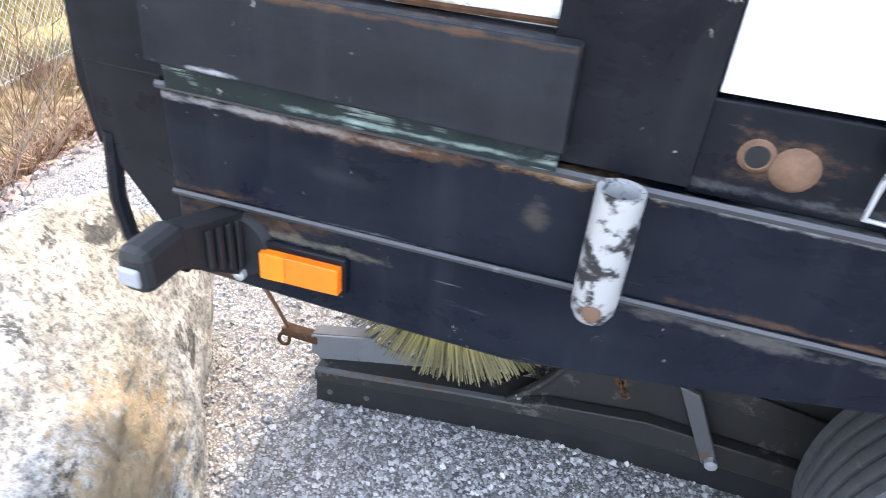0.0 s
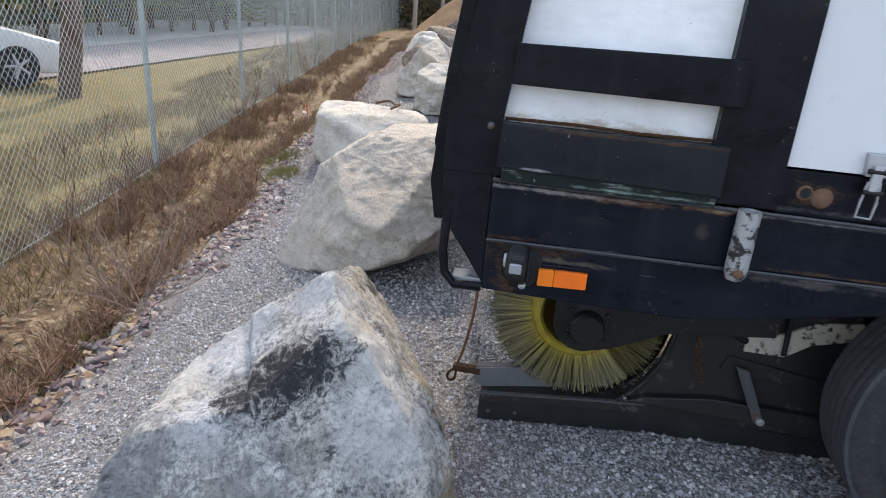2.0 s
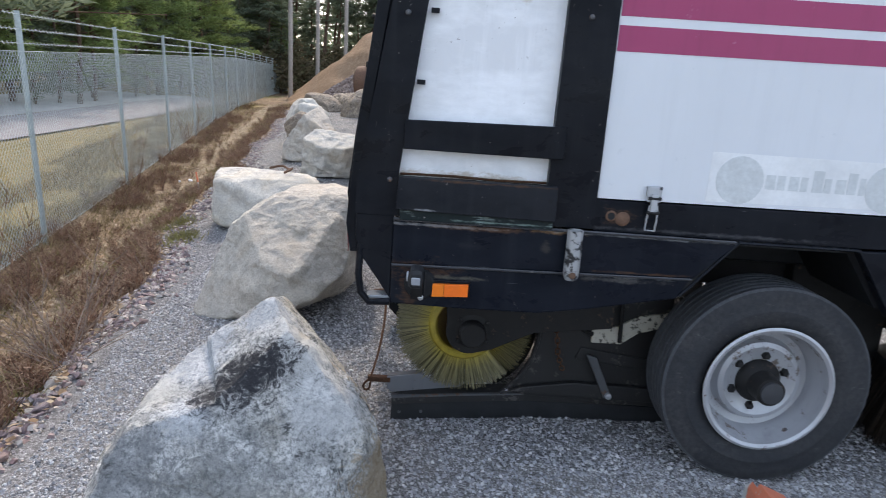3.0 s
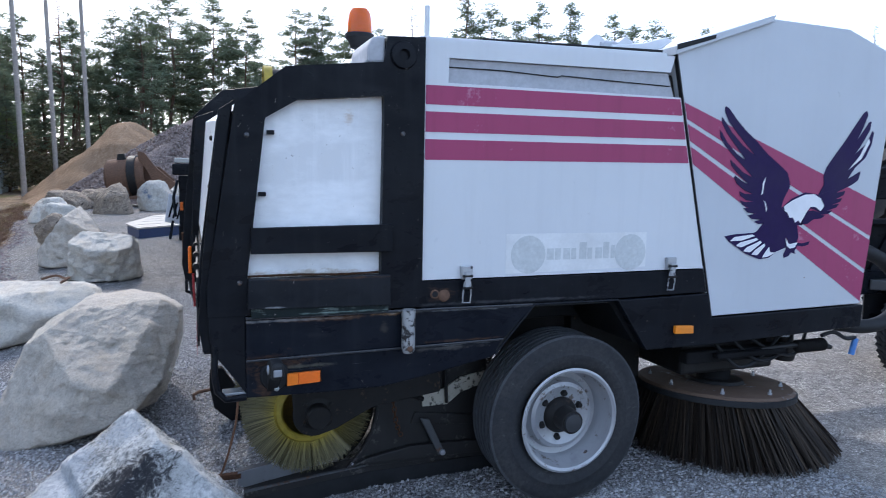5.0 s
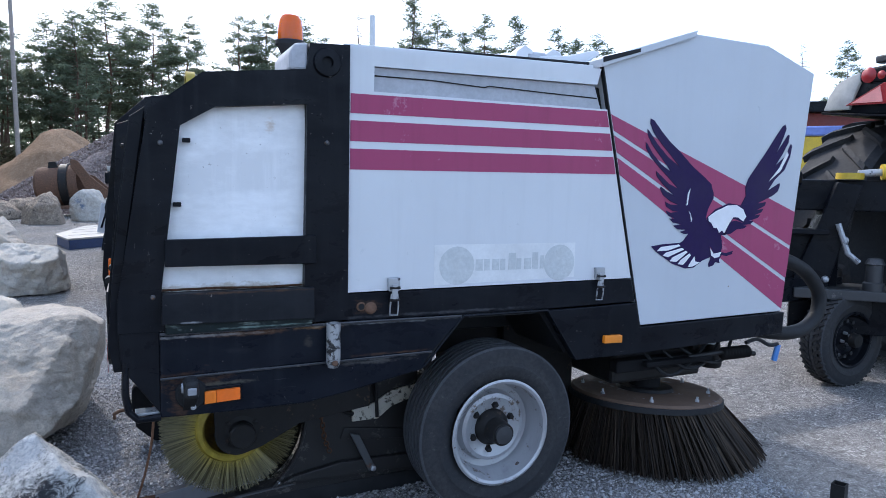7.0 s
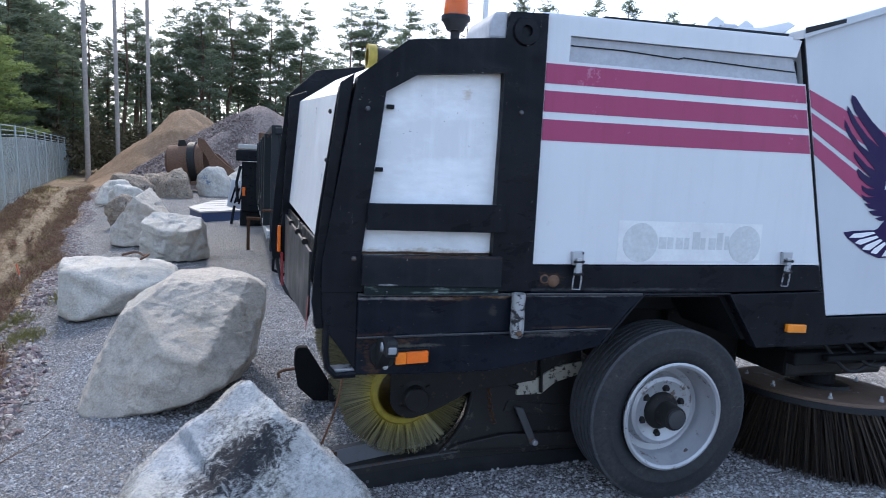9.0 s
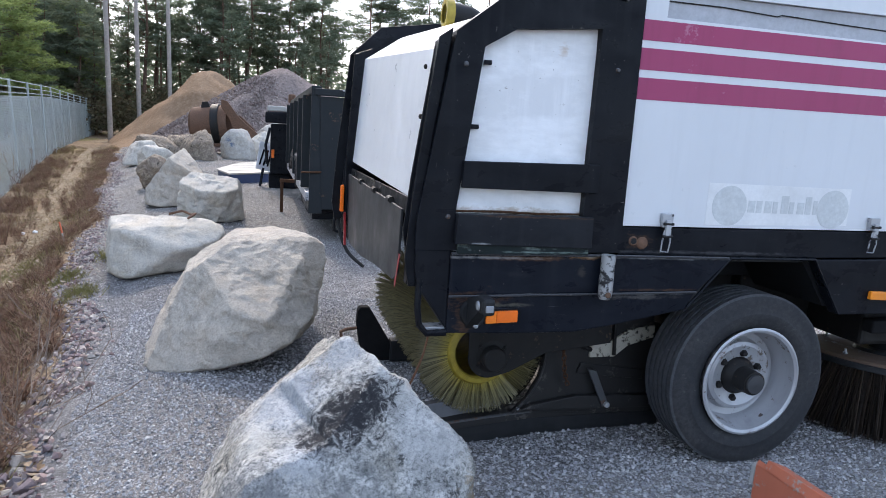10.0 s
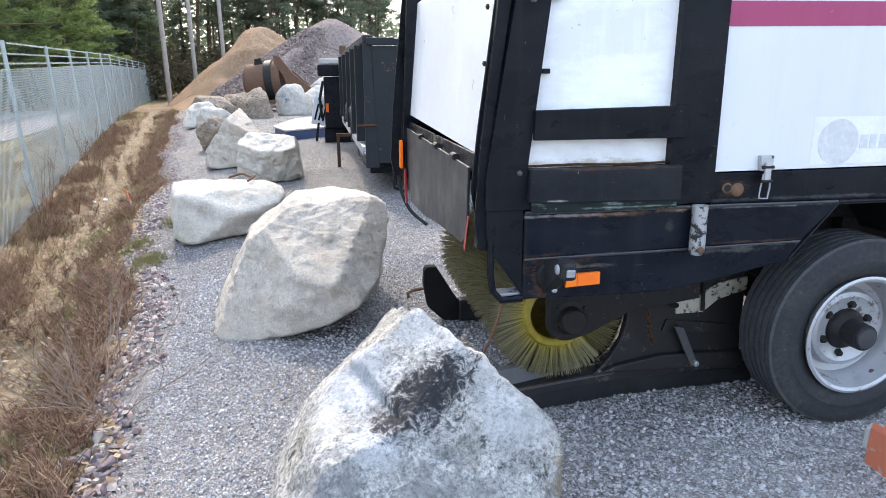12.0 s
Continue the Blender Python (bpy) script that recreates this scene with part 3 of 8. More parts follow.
def lathe(profile, centre, axis="y", seg=48, bm=None, caps=True):
    """Turn (radius, along) points about an axis."""
    bm = bm or bmesh.new()
    rows = []
    for r, h in profile:
        row = []
        for k in range(seg):
            a = 2 * math.pi * k / seg
            p = {"y": (r * math.cos(a), h, r * math.sin(a)), "z": (r * math.cos(a), r * math.sin(a), h), "x": (h, r * math.cos(a), r * math.sin(a))}[axis]
            row.append(bm.verts.new(Vector(p) + Vector(centre)))
        rows.append(row)
    fs = []
    for a, b in zip(rows, rows[1:]):
        for k in range(seg):
            fs.append(bm.faces.new((a[k], a[(k + 1) % seg], b[(k + 1) % seg], b[k])))
    for row, end in ((rows[0], profile[0]), (rows[-1], profile[-1])):
        if caps and end[0] > 1e-6:
            fs.append(bm.faces.new(row))
    bmesh.ops.recalc_face_normals(bm, faces=fs)
    return bm


def rod(a, b, r0, r1=None, seg=10, bm=None, caps=True):
    bm = bm or bmesh.new()
    r1 = r0 if r1 is None else r1
    a, b = Vector(a), Vector(b)
    d = (b - a).normalized()
    u = d.orthogonal().normalized()
    w = d.cross(u)
    ra = [bm.verts.new(a + r0 * (math.cos(t) * u + math.sin(t) * w)) for t in (2 * math.pi * k / seg for k in range(seg))]
    rb = [bm.verts.new(b + r1 * (math.cos(t) * u + math.sin(t) * w)) for t in (2 * math.pi * k / seg for k in range(seg))]
    for k in range(seg):
        bm.faces.new((ra[k], ra[(k + 1) % seg], rb[(k + 1) % seg], rb[k]))
    if caps:
        bm.faces.new(ra[::-1])
        bm.faces.new(rb)
    return bm


def tube(points, r, seg=10, bm=None, smooth_steps=0):
    """A bent round bar or hose along points."""
    bm = bm or bmesh.new()
    pts = [Vector(p) for p in points]
    if smooth_steps:
        out = []
        for i in range(len(pts) - 1):
            p0, p1, p2, p3 = pts[max(i - 1, 0)], pts[i], pts[i + 1], pts[min(i + 2, len(pts) - 1)]
            for s in range(smooth_steps):
                t = s / smooth_steps
                out.append(0.5 * ((2 * p1) + (p2 - p0) * t + (2 * p0 - 5 * p1 + 4 * p2 - p3) * t * t + (3 * p1 - p0 - 3 * p2 + p3) * t ** 3))
        pts = out + [pts[-1]]
    rows, u = [], None
    for i, p in enumerate(pts):
        d = (pts[min(i + 1, len(pts) - 1)] - pts[max(i - 1, 0)]).normalized()
        u = d.orthogonal().normalized() if u is None else (u - d * u.dot(d)).normalized()
        w = d.cross(u)
        rows.append([bm.verts.new(p + r * (math.cos(2 * math.pi * k / seg) * u + math.sin(2 * math.pi * k / seg) * w)) for k in range(seg)])
    for a, b in zip(rows, rows[1:]):
        for k in range(seg):
            bm.faces.new((a[k], a[(k + 1) % seg], b[(k + 1) % seg], b[k]))
    bm.faces.new(rows[0][::-1])
    bm.faces.new(rows[-1])
    return bm


def strands(items, r0, r1):
    """Many thin three-sided strands, (start, end) each, as plain lists."""
    vs, fs = [], []
    for a, b in items:
        a, b = Vector(a), Vector(b)
        d = (b - a).normalized()
        u = d.orthogonal().normalized()
        w = d.cross(u)
        n = len(vs)
        for p, r in ((a, r0), (b, r1)):
            for k in range(3):
                t = 2.0944 * k
                vs.append(p + r * (math.cos(t) * u + math.sin(t) * w))
        for k in range(3):
            j = (k + 1) % 3
            fs.append((n + k, n + j, n + 3 + j, n + 3 + k))
        fs.append((n + 5, n + 4, n + 3))
    return from_lists(vs, fs)


def rock(bodies, seed, detail=5, sharp=26.0, rough=0.012):
    """A boulder about its own origin: one or more convex bodies, each cut by planes (normal, distance in metres),
    melted together, with softened edges and a rough skin."""
    bm = bmesh.new()
    bmesh.ops.create_icosphere(bm, subdivisions=detail, radius=1.0)
    sets = [[(Vector(n).normalized(), h) for n, h in planes] for planes in bodies]
    off = Vector((seed * 7.3, seed * 3.1, seed * 5.7))
    for v in bm.verts:
        d = v.co.normalized()
        best = 0.0
        for pl in sets:
            acc = 0.0
            for n, h in pl:
                k = n.dot(d)
                if k > 0.02:
                    acc += (k / h) ** sharp
            best = max(best, acc ** (-1.0 / sharp))
        p = d * best
        f = noise.fractal(p * 2.6 + off, 1.0, 2.0, 4) * 1.5 - 0.6 + noise.fractal(p * 13 + off, 0.85, 2.1, 6) * 0.9
        ridge = 0.55 - abs(noise.noise(p * 4.2 + off)) * 2.0 - abs(noise.noise(p * 9.5 - off)) * 0.9
        chip_ = max(0.0, noise.noise(p * 5.0 + off) - 0.25) * 2.6
        step_ = (math.floor((p.z + 0.3 * p.x + 0.05 * noise.noise(p * 3 + off)) * 9) % 2) * 0.5
        v.co = p + d * rough * (f + ridge - chip_ - step_)
    return bm


def random_planes(rng, sx, sy, sz, n=9):
    """Planes of a chance-cut boulder of these half sizes."""
    def reach(v, q):
        return (v, q * math.sqrt((v[0] * sx) ** 2 + (v[1] * sy) ** 2 + (v[2] * sz) ** 2) / math.sqrt(v[0] ** 2 + v[1] ** 2 + v[2] ** 2))
    out = [reach((rng.uniform(-.15, .15), rng.uniform(-.3, .05), 1), 0.9), reach((0, 0, -1), 0.9)]
    for k in range(n):
        t, z = 2 * math.pi * (k + rng.uniform(-.35, .35)) / n, rng.uniform(-0.3, 0.55)
        out.append(reach((math.cos(t), math.sin(t), z), rng.uniform(0.74, 0.95)))
    for k in range(6):
        t = rng.uniform(0, 6.283)
        out.append(reach((math.cos(t), math.sin(t), rng.uniform(0.5, 1.4)), rng.uniform(0.70, 0.86)))
    return out


def pebbles(points, rng, lo, hi, flat=0.7):
    """Loose angular stones as one list mesh: jittered, turned blocks."""
    vs, fs = [], []
    for (x, y, z) in points:
        s = lo + (hi - lo) * rng.random() ** 2
        rot = Euler((rng.uniform(-.6, .6), rng.uniform(-.6, .6), rng.uniform(0, 6.283))).to_matrix()
        n = len(vs)
        for cx, cy, cz in ((-1, -1, -1), (1, -1, -1), (1, 1, -1), (-1, 1, -1), (-.7, -.6, 1), (.7, -.6, 1), (.6, .7, 1), (-.6, .6, 1)):
            v = rot @ Vector((cx * rng.uniform(.35, 1.0) * s, cy * rng.uniform(.3, .85) * s, cz * rng.uniform(.35, 1.0) * s * flat))
            vs.append((x + v.x, y + v.y, z + v.z + s * 0.2))
        fs += [(n, n + 3, n + 2, n + 1), (n + 4, n + 5, n + 6, n + 7), (n, n + 1, n + 5, n + 4), (n + 1, n + 2, n + 6, n + 5), (n + 2, n + 3, n + 7, n + 6), (n + 3, n, n + 4, n + 7)]
    return from_lists(vs, fs)


# ---------------- the ground ----------------
FENCE_DIR = Vector((-0.193, 0.981))
GZ = -0.04                                   # level of the yard
SHOULDER = 0.13                              # fall of the gravel to its edge


def bank_edge(y):
    """x of the gravel's edge above the ditch."""
    return -2.15 - 0.165 * y + 0.10 * math.sin(y * 0.9) + 0.05 * math.sin(y * 2.3 + 1)


def fence_bend(y):
    """Sideways bend towards the yard that fits the far fence to the camera's view."""
    return 0.0009 * max(0.0, min(y, 60.0) - 15.0) ** 2


def fence_x(y):
    return -4.84 - 0.197 * (y - 5.08) + fence_bend(y)


def fence_z(y):
    return max(-0.70, min(-0.25, -0.64 + 0.018 * (y - 5.08)))


def ground_z(x, y):
    e, f = bank_edge(y), fence_x(y)
    fz = fence_z(y)
    bumps = 0.012 * noise.noise(Vector((x * 1.1, y * 1.1, 0))) + 0.006 * noise.noise(Vector((x * 4, y * 4, 3)))
    if x > e:
        q = max(0.0, 1 - (x - e) / 0.75)
        return GZ + bumps - SHOULDER * q * q * (3 - 2 * q)
    w = max(0.6, (e - f))
    t = min(1.0, (e - x) / (0.62 * w))
    s = t * t * (3 - 2 * t)
    base = GZ - SHOULDER + (fz - 0.06 - GZ + SHOULDER) * s
    if x < f:
        base = fz + 0.0 * (f - x)
    rough = 0.05 * noise.fractal(Vector((x * 1.6, y * 1.6, 7)), 1.0, 2.0, 4) * min(1, t * 3) * (0.15 if x < f - 2 else 1.0)
    return base + bumps + rough


def grid_axis(stops):
    out = []
    for a, b, step in stops:
        n = max(1, round((b - a) / step))
        out += [a + (b - a) * i / n for i in range(n)]
    return out + [stops[-1][1]]


xs = grid_axis([(-1500, -200, 260), (-200, -40, 20), (-40, -9, 2.0), (-9, -4.4, 0.25), (-4.4, 2.6, 0.10), (2.6, 12, 0.6), (12, 60, 6), (60, 200, 28), (200, 1500, 260)])
ys = grid_axis([(-1500, -200, 260), (-200, -30, 17), (-30, -4, 2), (-4, 9, 0.10), (9, 40, 0.4), (40, 100, 5), (100, 300, 40), (300, 1500, 240)])
gv = [(x, y, ground_z(x, y)) for y in ys for x in xs]
nx = len(xs)
gf = [(j * nx + i, j * nx + i + 1, (j + 1) * nx + i + 1, (j + 1) * nx + i) for j in range(len(ys) - 1) for i in range(nx - 1)]
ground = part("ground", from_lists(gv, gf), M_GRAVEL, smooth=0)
tagged(ground, "yard of grey crushed gravel with a grassy ditch beside it", "ground", kind="structure")
ground.data.materials.append(M_DITCH)
ground.data.materials.append(M_LAWN)
ground.data.materials.append(M_PATH)
for poly in ground.data.polygons:
    c = poly.center
    e = bank_edge(c.y) + 0.18 * noise.noise(Vector((c.x * 2, c.y * 2, 1)))
    if c.x < fence_x(c.y) - 0.2:
        poly.material_index = 2
    elif c.x < e - 0.16 or c.y > 75:
        f = (c.x - fence_x(c.y)) / (e - fence_x(c.y))
        poly.material_index = 3 if abs(f - 0.47) < 0.105 + 0.10 * noise.noise(Vector((c.x * 1.7, c.y * 1.2, 8))) and c.y < 40 else 1


# ---------------- the towed sweeper ----------------
W = 1.92                                    # width over the side panels
sweeper = thing("street_sweeper", "white and black towed street sweeper with plum stripes, parked on gravel", "sweeper")


def seam(z):
    """x of the slanted joint between main panel and front cover."""
    return 1.488 - (z - 0.816) * 0.2325


def at_side(poly, y, t=0.0015):
    return prism(poly, y - t, y)


# main white side with a recessed seal strip
side = bmesh.new()
E0 = 0.008
for poly in ([(0.0, 1.048), (seam(1.056) - E0, 1.056), (seam(1.853) - E0, 1.853), (0.0, 1.848)],
             [(0.0, 1.848), (0.098, 1.8484), (0.10, 1.947), (0.0, 1.947)],
             [(0.0, 1.947), (0.10, 1.947), (seam(1.962) - 0.045, 1.962), (seam(2.035) - E0, 2.035), (0.0, 2.012)]):
    prism(poly, 0.0, 0.028, 0, bm=side)
main_panel = part("side_panel", side, M_WHITE, sweeper, "white painted side panel with rust-edged joints")
part("seal_strip", prism([(0.099, 1.849), (seam(1.854) - 0.035, 1.854), (seam(1.96) - 0.05, 1.959), (0.101, 1.945)], 0.016, 0.03), M_FOAM, main_panel, "ragged grey foam seal strip")
part("seal_fold", tube([(0.10, 0.014, 1.912), (0.35, 0.012, 1.914), (0.6, 0.014, 1.905), (0.62, 0.012, 1.912), (0.95, 0.013, 1.905), (seam(1.9) - 0.05, 0.014, 1.902)], 0.0026, 6), M_DARKSTEEL, main_panel, "torn dark fold line")
for z0, z1, z2, z3 in ((1.835, 1.759, 1.845, 1.772), (1.731, 1.650, 1.743, 1.664), (1.621, 1.539, 1.635, 1.555)):
    part("stripe", at_side([(0.003, z1), (seam(z3) - 0.012, z3), (seam(z2) - 0.012, z2), (0.003, z0)], 0.0), M_PLUM, main_panel, "plum film stripe")
ghost = part("faded_patch", at_side([(0.375, 1.062), (1.09, 1.074), (1.09, 1.234), (0.375, 1.234)], 0.0, 0.0010), M_GHOST, main_panel, "pale patch left by a removed sign")
for cx in (0.482, 1.004):
    part("faded_disc", lathe([(0.0, -0.0022), (0.083, -0.0022), (0.083, -0.0008)], (cx, 0, 1.143), seg=28), M_GHOST_DARK, ghost, "faded grey disc")
for i, (w_, h_) in enumerate(((.034, .05), (.028, .05), (.034, .05), (.024, .05), (.036, .075), (.024, .05), (.034, .05), (.030, .075), (.020, .06))):
    x_ = 0.572 + i * 0.041
    part("faded_bar", at_side([(x_, 1.118), (x_ + w_, 1.118), (x_ + w_, 1.118 + h_), (x_, 1.118 + h_)], -0.0012, 0.001), M_GHOST_DARK, ghost)

# inner body, roof, far side
part("inner_body", box(-0.10, 2.40, 0.05, W - 0.05, 0.935, 1.96, 0.01), M_DARKSTEEL, sweeper)
part("inner_floor", box(-0.10, 0.36, 0.05, W - 0.05, 0.74, 0.93, 0.01), M_DARKSTEEL, sweeper)
part("inner_floor", box(1.11, 2.40, 0.05, W - 0.05, 0.74, 0.93, 0.01), M_DARKSTEEL, sweeper)
part("inner_floor", box(0.365, 1.105, 0.505, W - 0.505, 0.74, 0.93, 0.01), M_RUBBERMAT, sweeper)
part("far_panel", prism([(0.0, 1.048), (seam(1.056), 1.056), (seam(2.03), 2.03), (0.0, 2.01)], W - 0.03, W), M_WHITE, sweeper)
part("roof", prism([(-0.02, 2.008), (1.16, 2.032), (1.16, 2.05), (-0.02, 2.026)], 0.012, W - 0.012, 0.003), M_WHITE, sweeper, "white roof sheet with rusty edge")
part("roof_gasket", prism([(0.25, 2.0318), (1.14, 2.0505), (1.14, 2.062), (0.25, 2.040)], 0.016, 0.075, 0.002), M_RUBBERMAT, sweeper, "black rubber roof gasket")
hatch = part("roof_hatch", prism([(0.42, 2.05), (1.10, 2.06), (1.30, 2.11), (1.0, 2.125), (0.45, 2.085)], 0.42, 1.4, 0.008), M_WHITE, sweeper, "raised white roof hatch")
hinge = part("hatch_hinge", lathe([(0, -0.05), (0.035, -0.05), (0.035, 0.05), (0, 0.05)], (0.98, 0.24, 2.095), "x", 16), M_GALV, sweeper, "worn zinc roof hinge", 30)
for px in (0.90, 1.06):
    part("hinge_plate", prism([(px - .045, 2.045), (px + .05, 2.05), (px + .055, 2.13), (px + .01, 2.15), (px - .03, 2.12)], 0.21, 0.275, 0.004), M_WHITE, hinge, "chipped white hinge lug")

# front cover
cov = [(1.488, 0.816), (2.485, 0.832), (2.617, 2.136), (2.257, 2.249), (1.746, 2.254), (1.199, 2.058)]
cover = part("front_cover", prism(cov, -0.002, W, 0.006), M_COVER_SHADED, sweeper, "white front engine cover with plum stripes")
part("cover_lip", prism([(1.186, 2.040), (1.735, 2.232), (1.752, 2.268), (1.180, 2.078)], -0.022, 0.30, 0.004), M_COVER_SHADED, cover, "folded white top lip")
# black strip on the lip's face paints the shaded opening beneath it
part("lip_gap", prism([(1.188, 2.060), (1.40, 2.128), (1.40, 2.145), (1.186, 2.085)], -0.0235, -0.0225), M_RUBBERMAT, cover, "black strip painting the shade under the lip")
part("hatch_arm", prism([(0.99, 2.060), (1.24, 2.085), (1.34, 2.150), (1.30, 2.165), (1.16, 2.125), (0.99, 2.105)], 0.20, 0.26, 0.006), M_WHITE, sweeper, "chipped white hatch arm")
part("cover_lid", prism([(1.30, 2.105), (1.75, 2.262), (2.05, 2.285), (2.0, 2.262), (1.75, 2.255)], 0.30, W - 0.1, 0.004), M_WHITE, cover)
part("seam_gap", prism([(1.492, 0.80), (1.499, 0.80), (1.2045, 2.06), (1.1975, 2.06)], -0.0035, 0.02), M_RUBBERMAT, cover, "dark joint between the covers")
for tl, tr, br, bl in (((1.2605, 1.833), (2.537, 1.382), (2.519, 1.196), (1.280, 1.758)),
                       ((1.284, 1.736), (2.517, 1.176), (2.500, 1.017), (1.302, 1.659)),
                       ((1.308, 1.633), (2.497, 0.996), (2.483, 0.846), (1.326, 1.553))):
    part("stripe", at_side([bl, br, tr, tl], -0.002), M_PLUM, cover, "slanting plum film stripe")
# dark winged emblem as plain cut film shapes
emb = part("emblem", prism([(1.78, 1.275), (1.74, 1.232), (1.705, 1.217), (1.756, 1.205), (1.818, 1.143), (1.851, 1.123), (1.885, 1.132), (1.929, 1.146), (1.934, 1.173), (1.923, 1.207), (1.949, 1.173), (2.002, 1.172), (2.011, 1.2), (1.995, 1.268), (1.955, 1.296), (1.9, 1.341)], -0.0055, -0.0035), M_PURPLE, sweeper, "dark purple winged emblem cut from film")
for outline in ([(1.928, 1.473), (1.909, 1.522), (1.863, 1.554), (1.772, 1.611), (1.697, 1.672), (1.624, 1.722), (1.567, 1.771), (1.517, 1.82), (1.496, 1.827), (1.494, 1.803), (1.52, 1.758), (1.571, 1.709), (1.628, 1.659), (1.695, 1.601), (1.615, 1.648), (1.544, 1.708), (1.5, 1.757), (1.479, 1.777), (1.481, 1.751), (1.51, 1.706), (1.56, 1.656), (1.611, 1.606), (1.638, 1.577), (1.576, 1.61), (1.519, 1.66), (1.483, 1.705), (1.472, 1.715), (1.475, 1.684), (1.507, 1.644), (1.564, 1.594), (1.636, 1.538), (1.687, 1.496), (1.697, 1.459), (1.771, 1.417), (1.887, 1.418)],
                [(2.123, 1.414), (2.156, 1.465), (2.149, 1.51), (2.167, 1.556), (2.225, 1.626), (2.284, 1.696), (2.343, 1.773), (2.395, 1.839), (2.416, 1.851), (2.426, 1.829), (2.408, 1.782), (2.38, 1.729), (2.354, 1.687), (2.403, 1.747), (2.441, 1.797), (2.454, 1.796), (2.448, 1.755), (2.415, 1.701), (2.359, 1.628), (2.434, 1.685), (2.467, 1.75), (2.478, 1.739), (2.468, 1.68), (2.432, 1.609), (2.362, 1.555), (2.317, 1.496), (2.4, 1.538), (2.405, 1.529), (2.392, 1.492), (2.352, 1.468), (2.257, 1.432), (2.211, 1.409)],
                [(1.539, 1.209), (1.6, 1.218), (1.726, 1.224), (1.786, 1.188), (1.87, 1.125), (1.821, 1.096), (1.763, 1.092), (1.676, 1.12), (1.618, 1.154), (1.568, 1.182)],
                [(1.927, 1.174), (1.995, 1.172), (2.041, 1.166), (2.087, 1.176), (2.082, 1.159), (2.042, 1.15), (2.008, 1.155), (1.992, 1.129), (1.999, 1.113), (1.968, 1.121), (1.954, 1.103), (1.925, 1.095), (1.92, 1.112), (1.934, 1.138)]):
    part("film_shape", prism(outline, -0.0060, -0.0040), M_PURPLE, emb)
for outline in ([(1.927, 1.479), (1.779, 1.504), (1.687, 1.496), (1.63, 1.517), (1.573, 1.558), (1.544, 1.578), (1.55, 1.552), (1.589, 1.516), (1.639, 1.48), (1.664, 1.461), (1.619, 1.479), (1.579, 1.503), (1.573, 1.494), (1.592, 1.463), (1.642, 1.432), (1.693, 1.414), (1.643, 1.416), (1.611, 1.429), (1.619, 1.405), (1.659, 1.384), (1.702, 1.379), (1.646, 1.375), (1.617, 1.387), (1.633, 1.362), (1.676, 1.346), (1.641, 1.346), (1.67, 1.325), (1.72, 1.317), (1.671, 1.311), (1.7, 1.292), (1.757, 1.289), (1.715, 1.279), (1.744, 1.268), (1.78, 1.27), (1.91, 1.307), (1.884, 1.352), (1.896, 1.396), (1.929, 1.451)],
                [(2.24, 1.443), (2.254, 1.427), (2.306, 1.435), (2.299, 1.415), (2.244, 1.392), (2.289, 1.398), (2.278, 1.38), (2.223, 1.363), (2.271, 1.369), (2.256, 1.351), (2.193, 1.334), (2.225, 1.334), (2.202, 1.317), (2.147, 1.312), (2.179, 1.308), (2.156, 1.294), (2.102, 1.289), (2.065, 1.267), (2.011, 1.261), (2.032, 1.295), (2.052, 1.329), (2.098, 1.335), (2.146, 1.323), (2.174, 1.351), (2.151, 1.397), (2.123, 1.414)],
                [(1.889, 1.349), (1.948, 1.394), (2.037, 1.426), (2.115, 1.417), (2.155, 1.395), (2.177, 1.354), (2.151, 1.322), (2.102, 1.34), (2.074, 1.345), (2.039, 1.301), (2.027, 1.259), (1.981, 1.26), (1.925, 1.296)]):
    part("film_shape", prism(outline, -0.0068, -0.0045), M_PURPLE, emb)
for outline in ([(1.899, 1.355), (1.949, 1.384), (2.03, 1.414), (2.092, 1.417), (2.141, 1.395), (2.166, 1.357), (2.146, 1.331), (2.108, 1.352), (2.074, 1.353), (2.048, 1.323), (2.015, 1.27), (1.999, 1.284), (1.98, 1.273), (1.963, 1.298), (1.94, 1.298), (1.923, 1.324), (1.905, 1.332)],
                [(1.572, 1.185), (1.598, 1.205), (1.712, 1.216), (1.724, 1.208), (1.644, 1.187)],
                [(1.61, 1.161), (1.633, 1.177), (1.735, 1.198), (1.747, 1.189), (1.646, 1.154)],
                [(1.657, 1.133), (1.677, 1.152), (1.76, 1.183), (1.772, 1.175), (1.701, 1.128)],
                [(1.711, 1.116), (1.731, 1.138), (1.787, 1.169), (1.796, 1.159), (1.747, 1.112)],
                [(1.78, 1.1), (1.797, 1.125), (1.82, 1.152), (1.828, 1.126), (1.863, 1.123), (1.813, 1.102)],
                [(1.924, 1.194), (1.95, 1.164), (2.004, 1.172), (1.99, 1.147), (1.961, 1.141), (1.935, 1.155)],
                [(1.768, 1.497), (1.753, 1.471), (1.748, 1.412), (1.756, 1.417), (1.762, 1.465)],
                [(1.764, 1.386), (1.777, 1.363), (1.785, 1.328), (1.79, 1.341), (1.778, 1.371)],
                [(2.44, 1.708), (2.389, 1.619), (2.318, 1.546), (2.399, 1.602), (2.453, 1.691)]):
    part("white_patch", prism(outline, -0.0084, -0.0070), M_DECALWHITE, emb, "white plain patch")

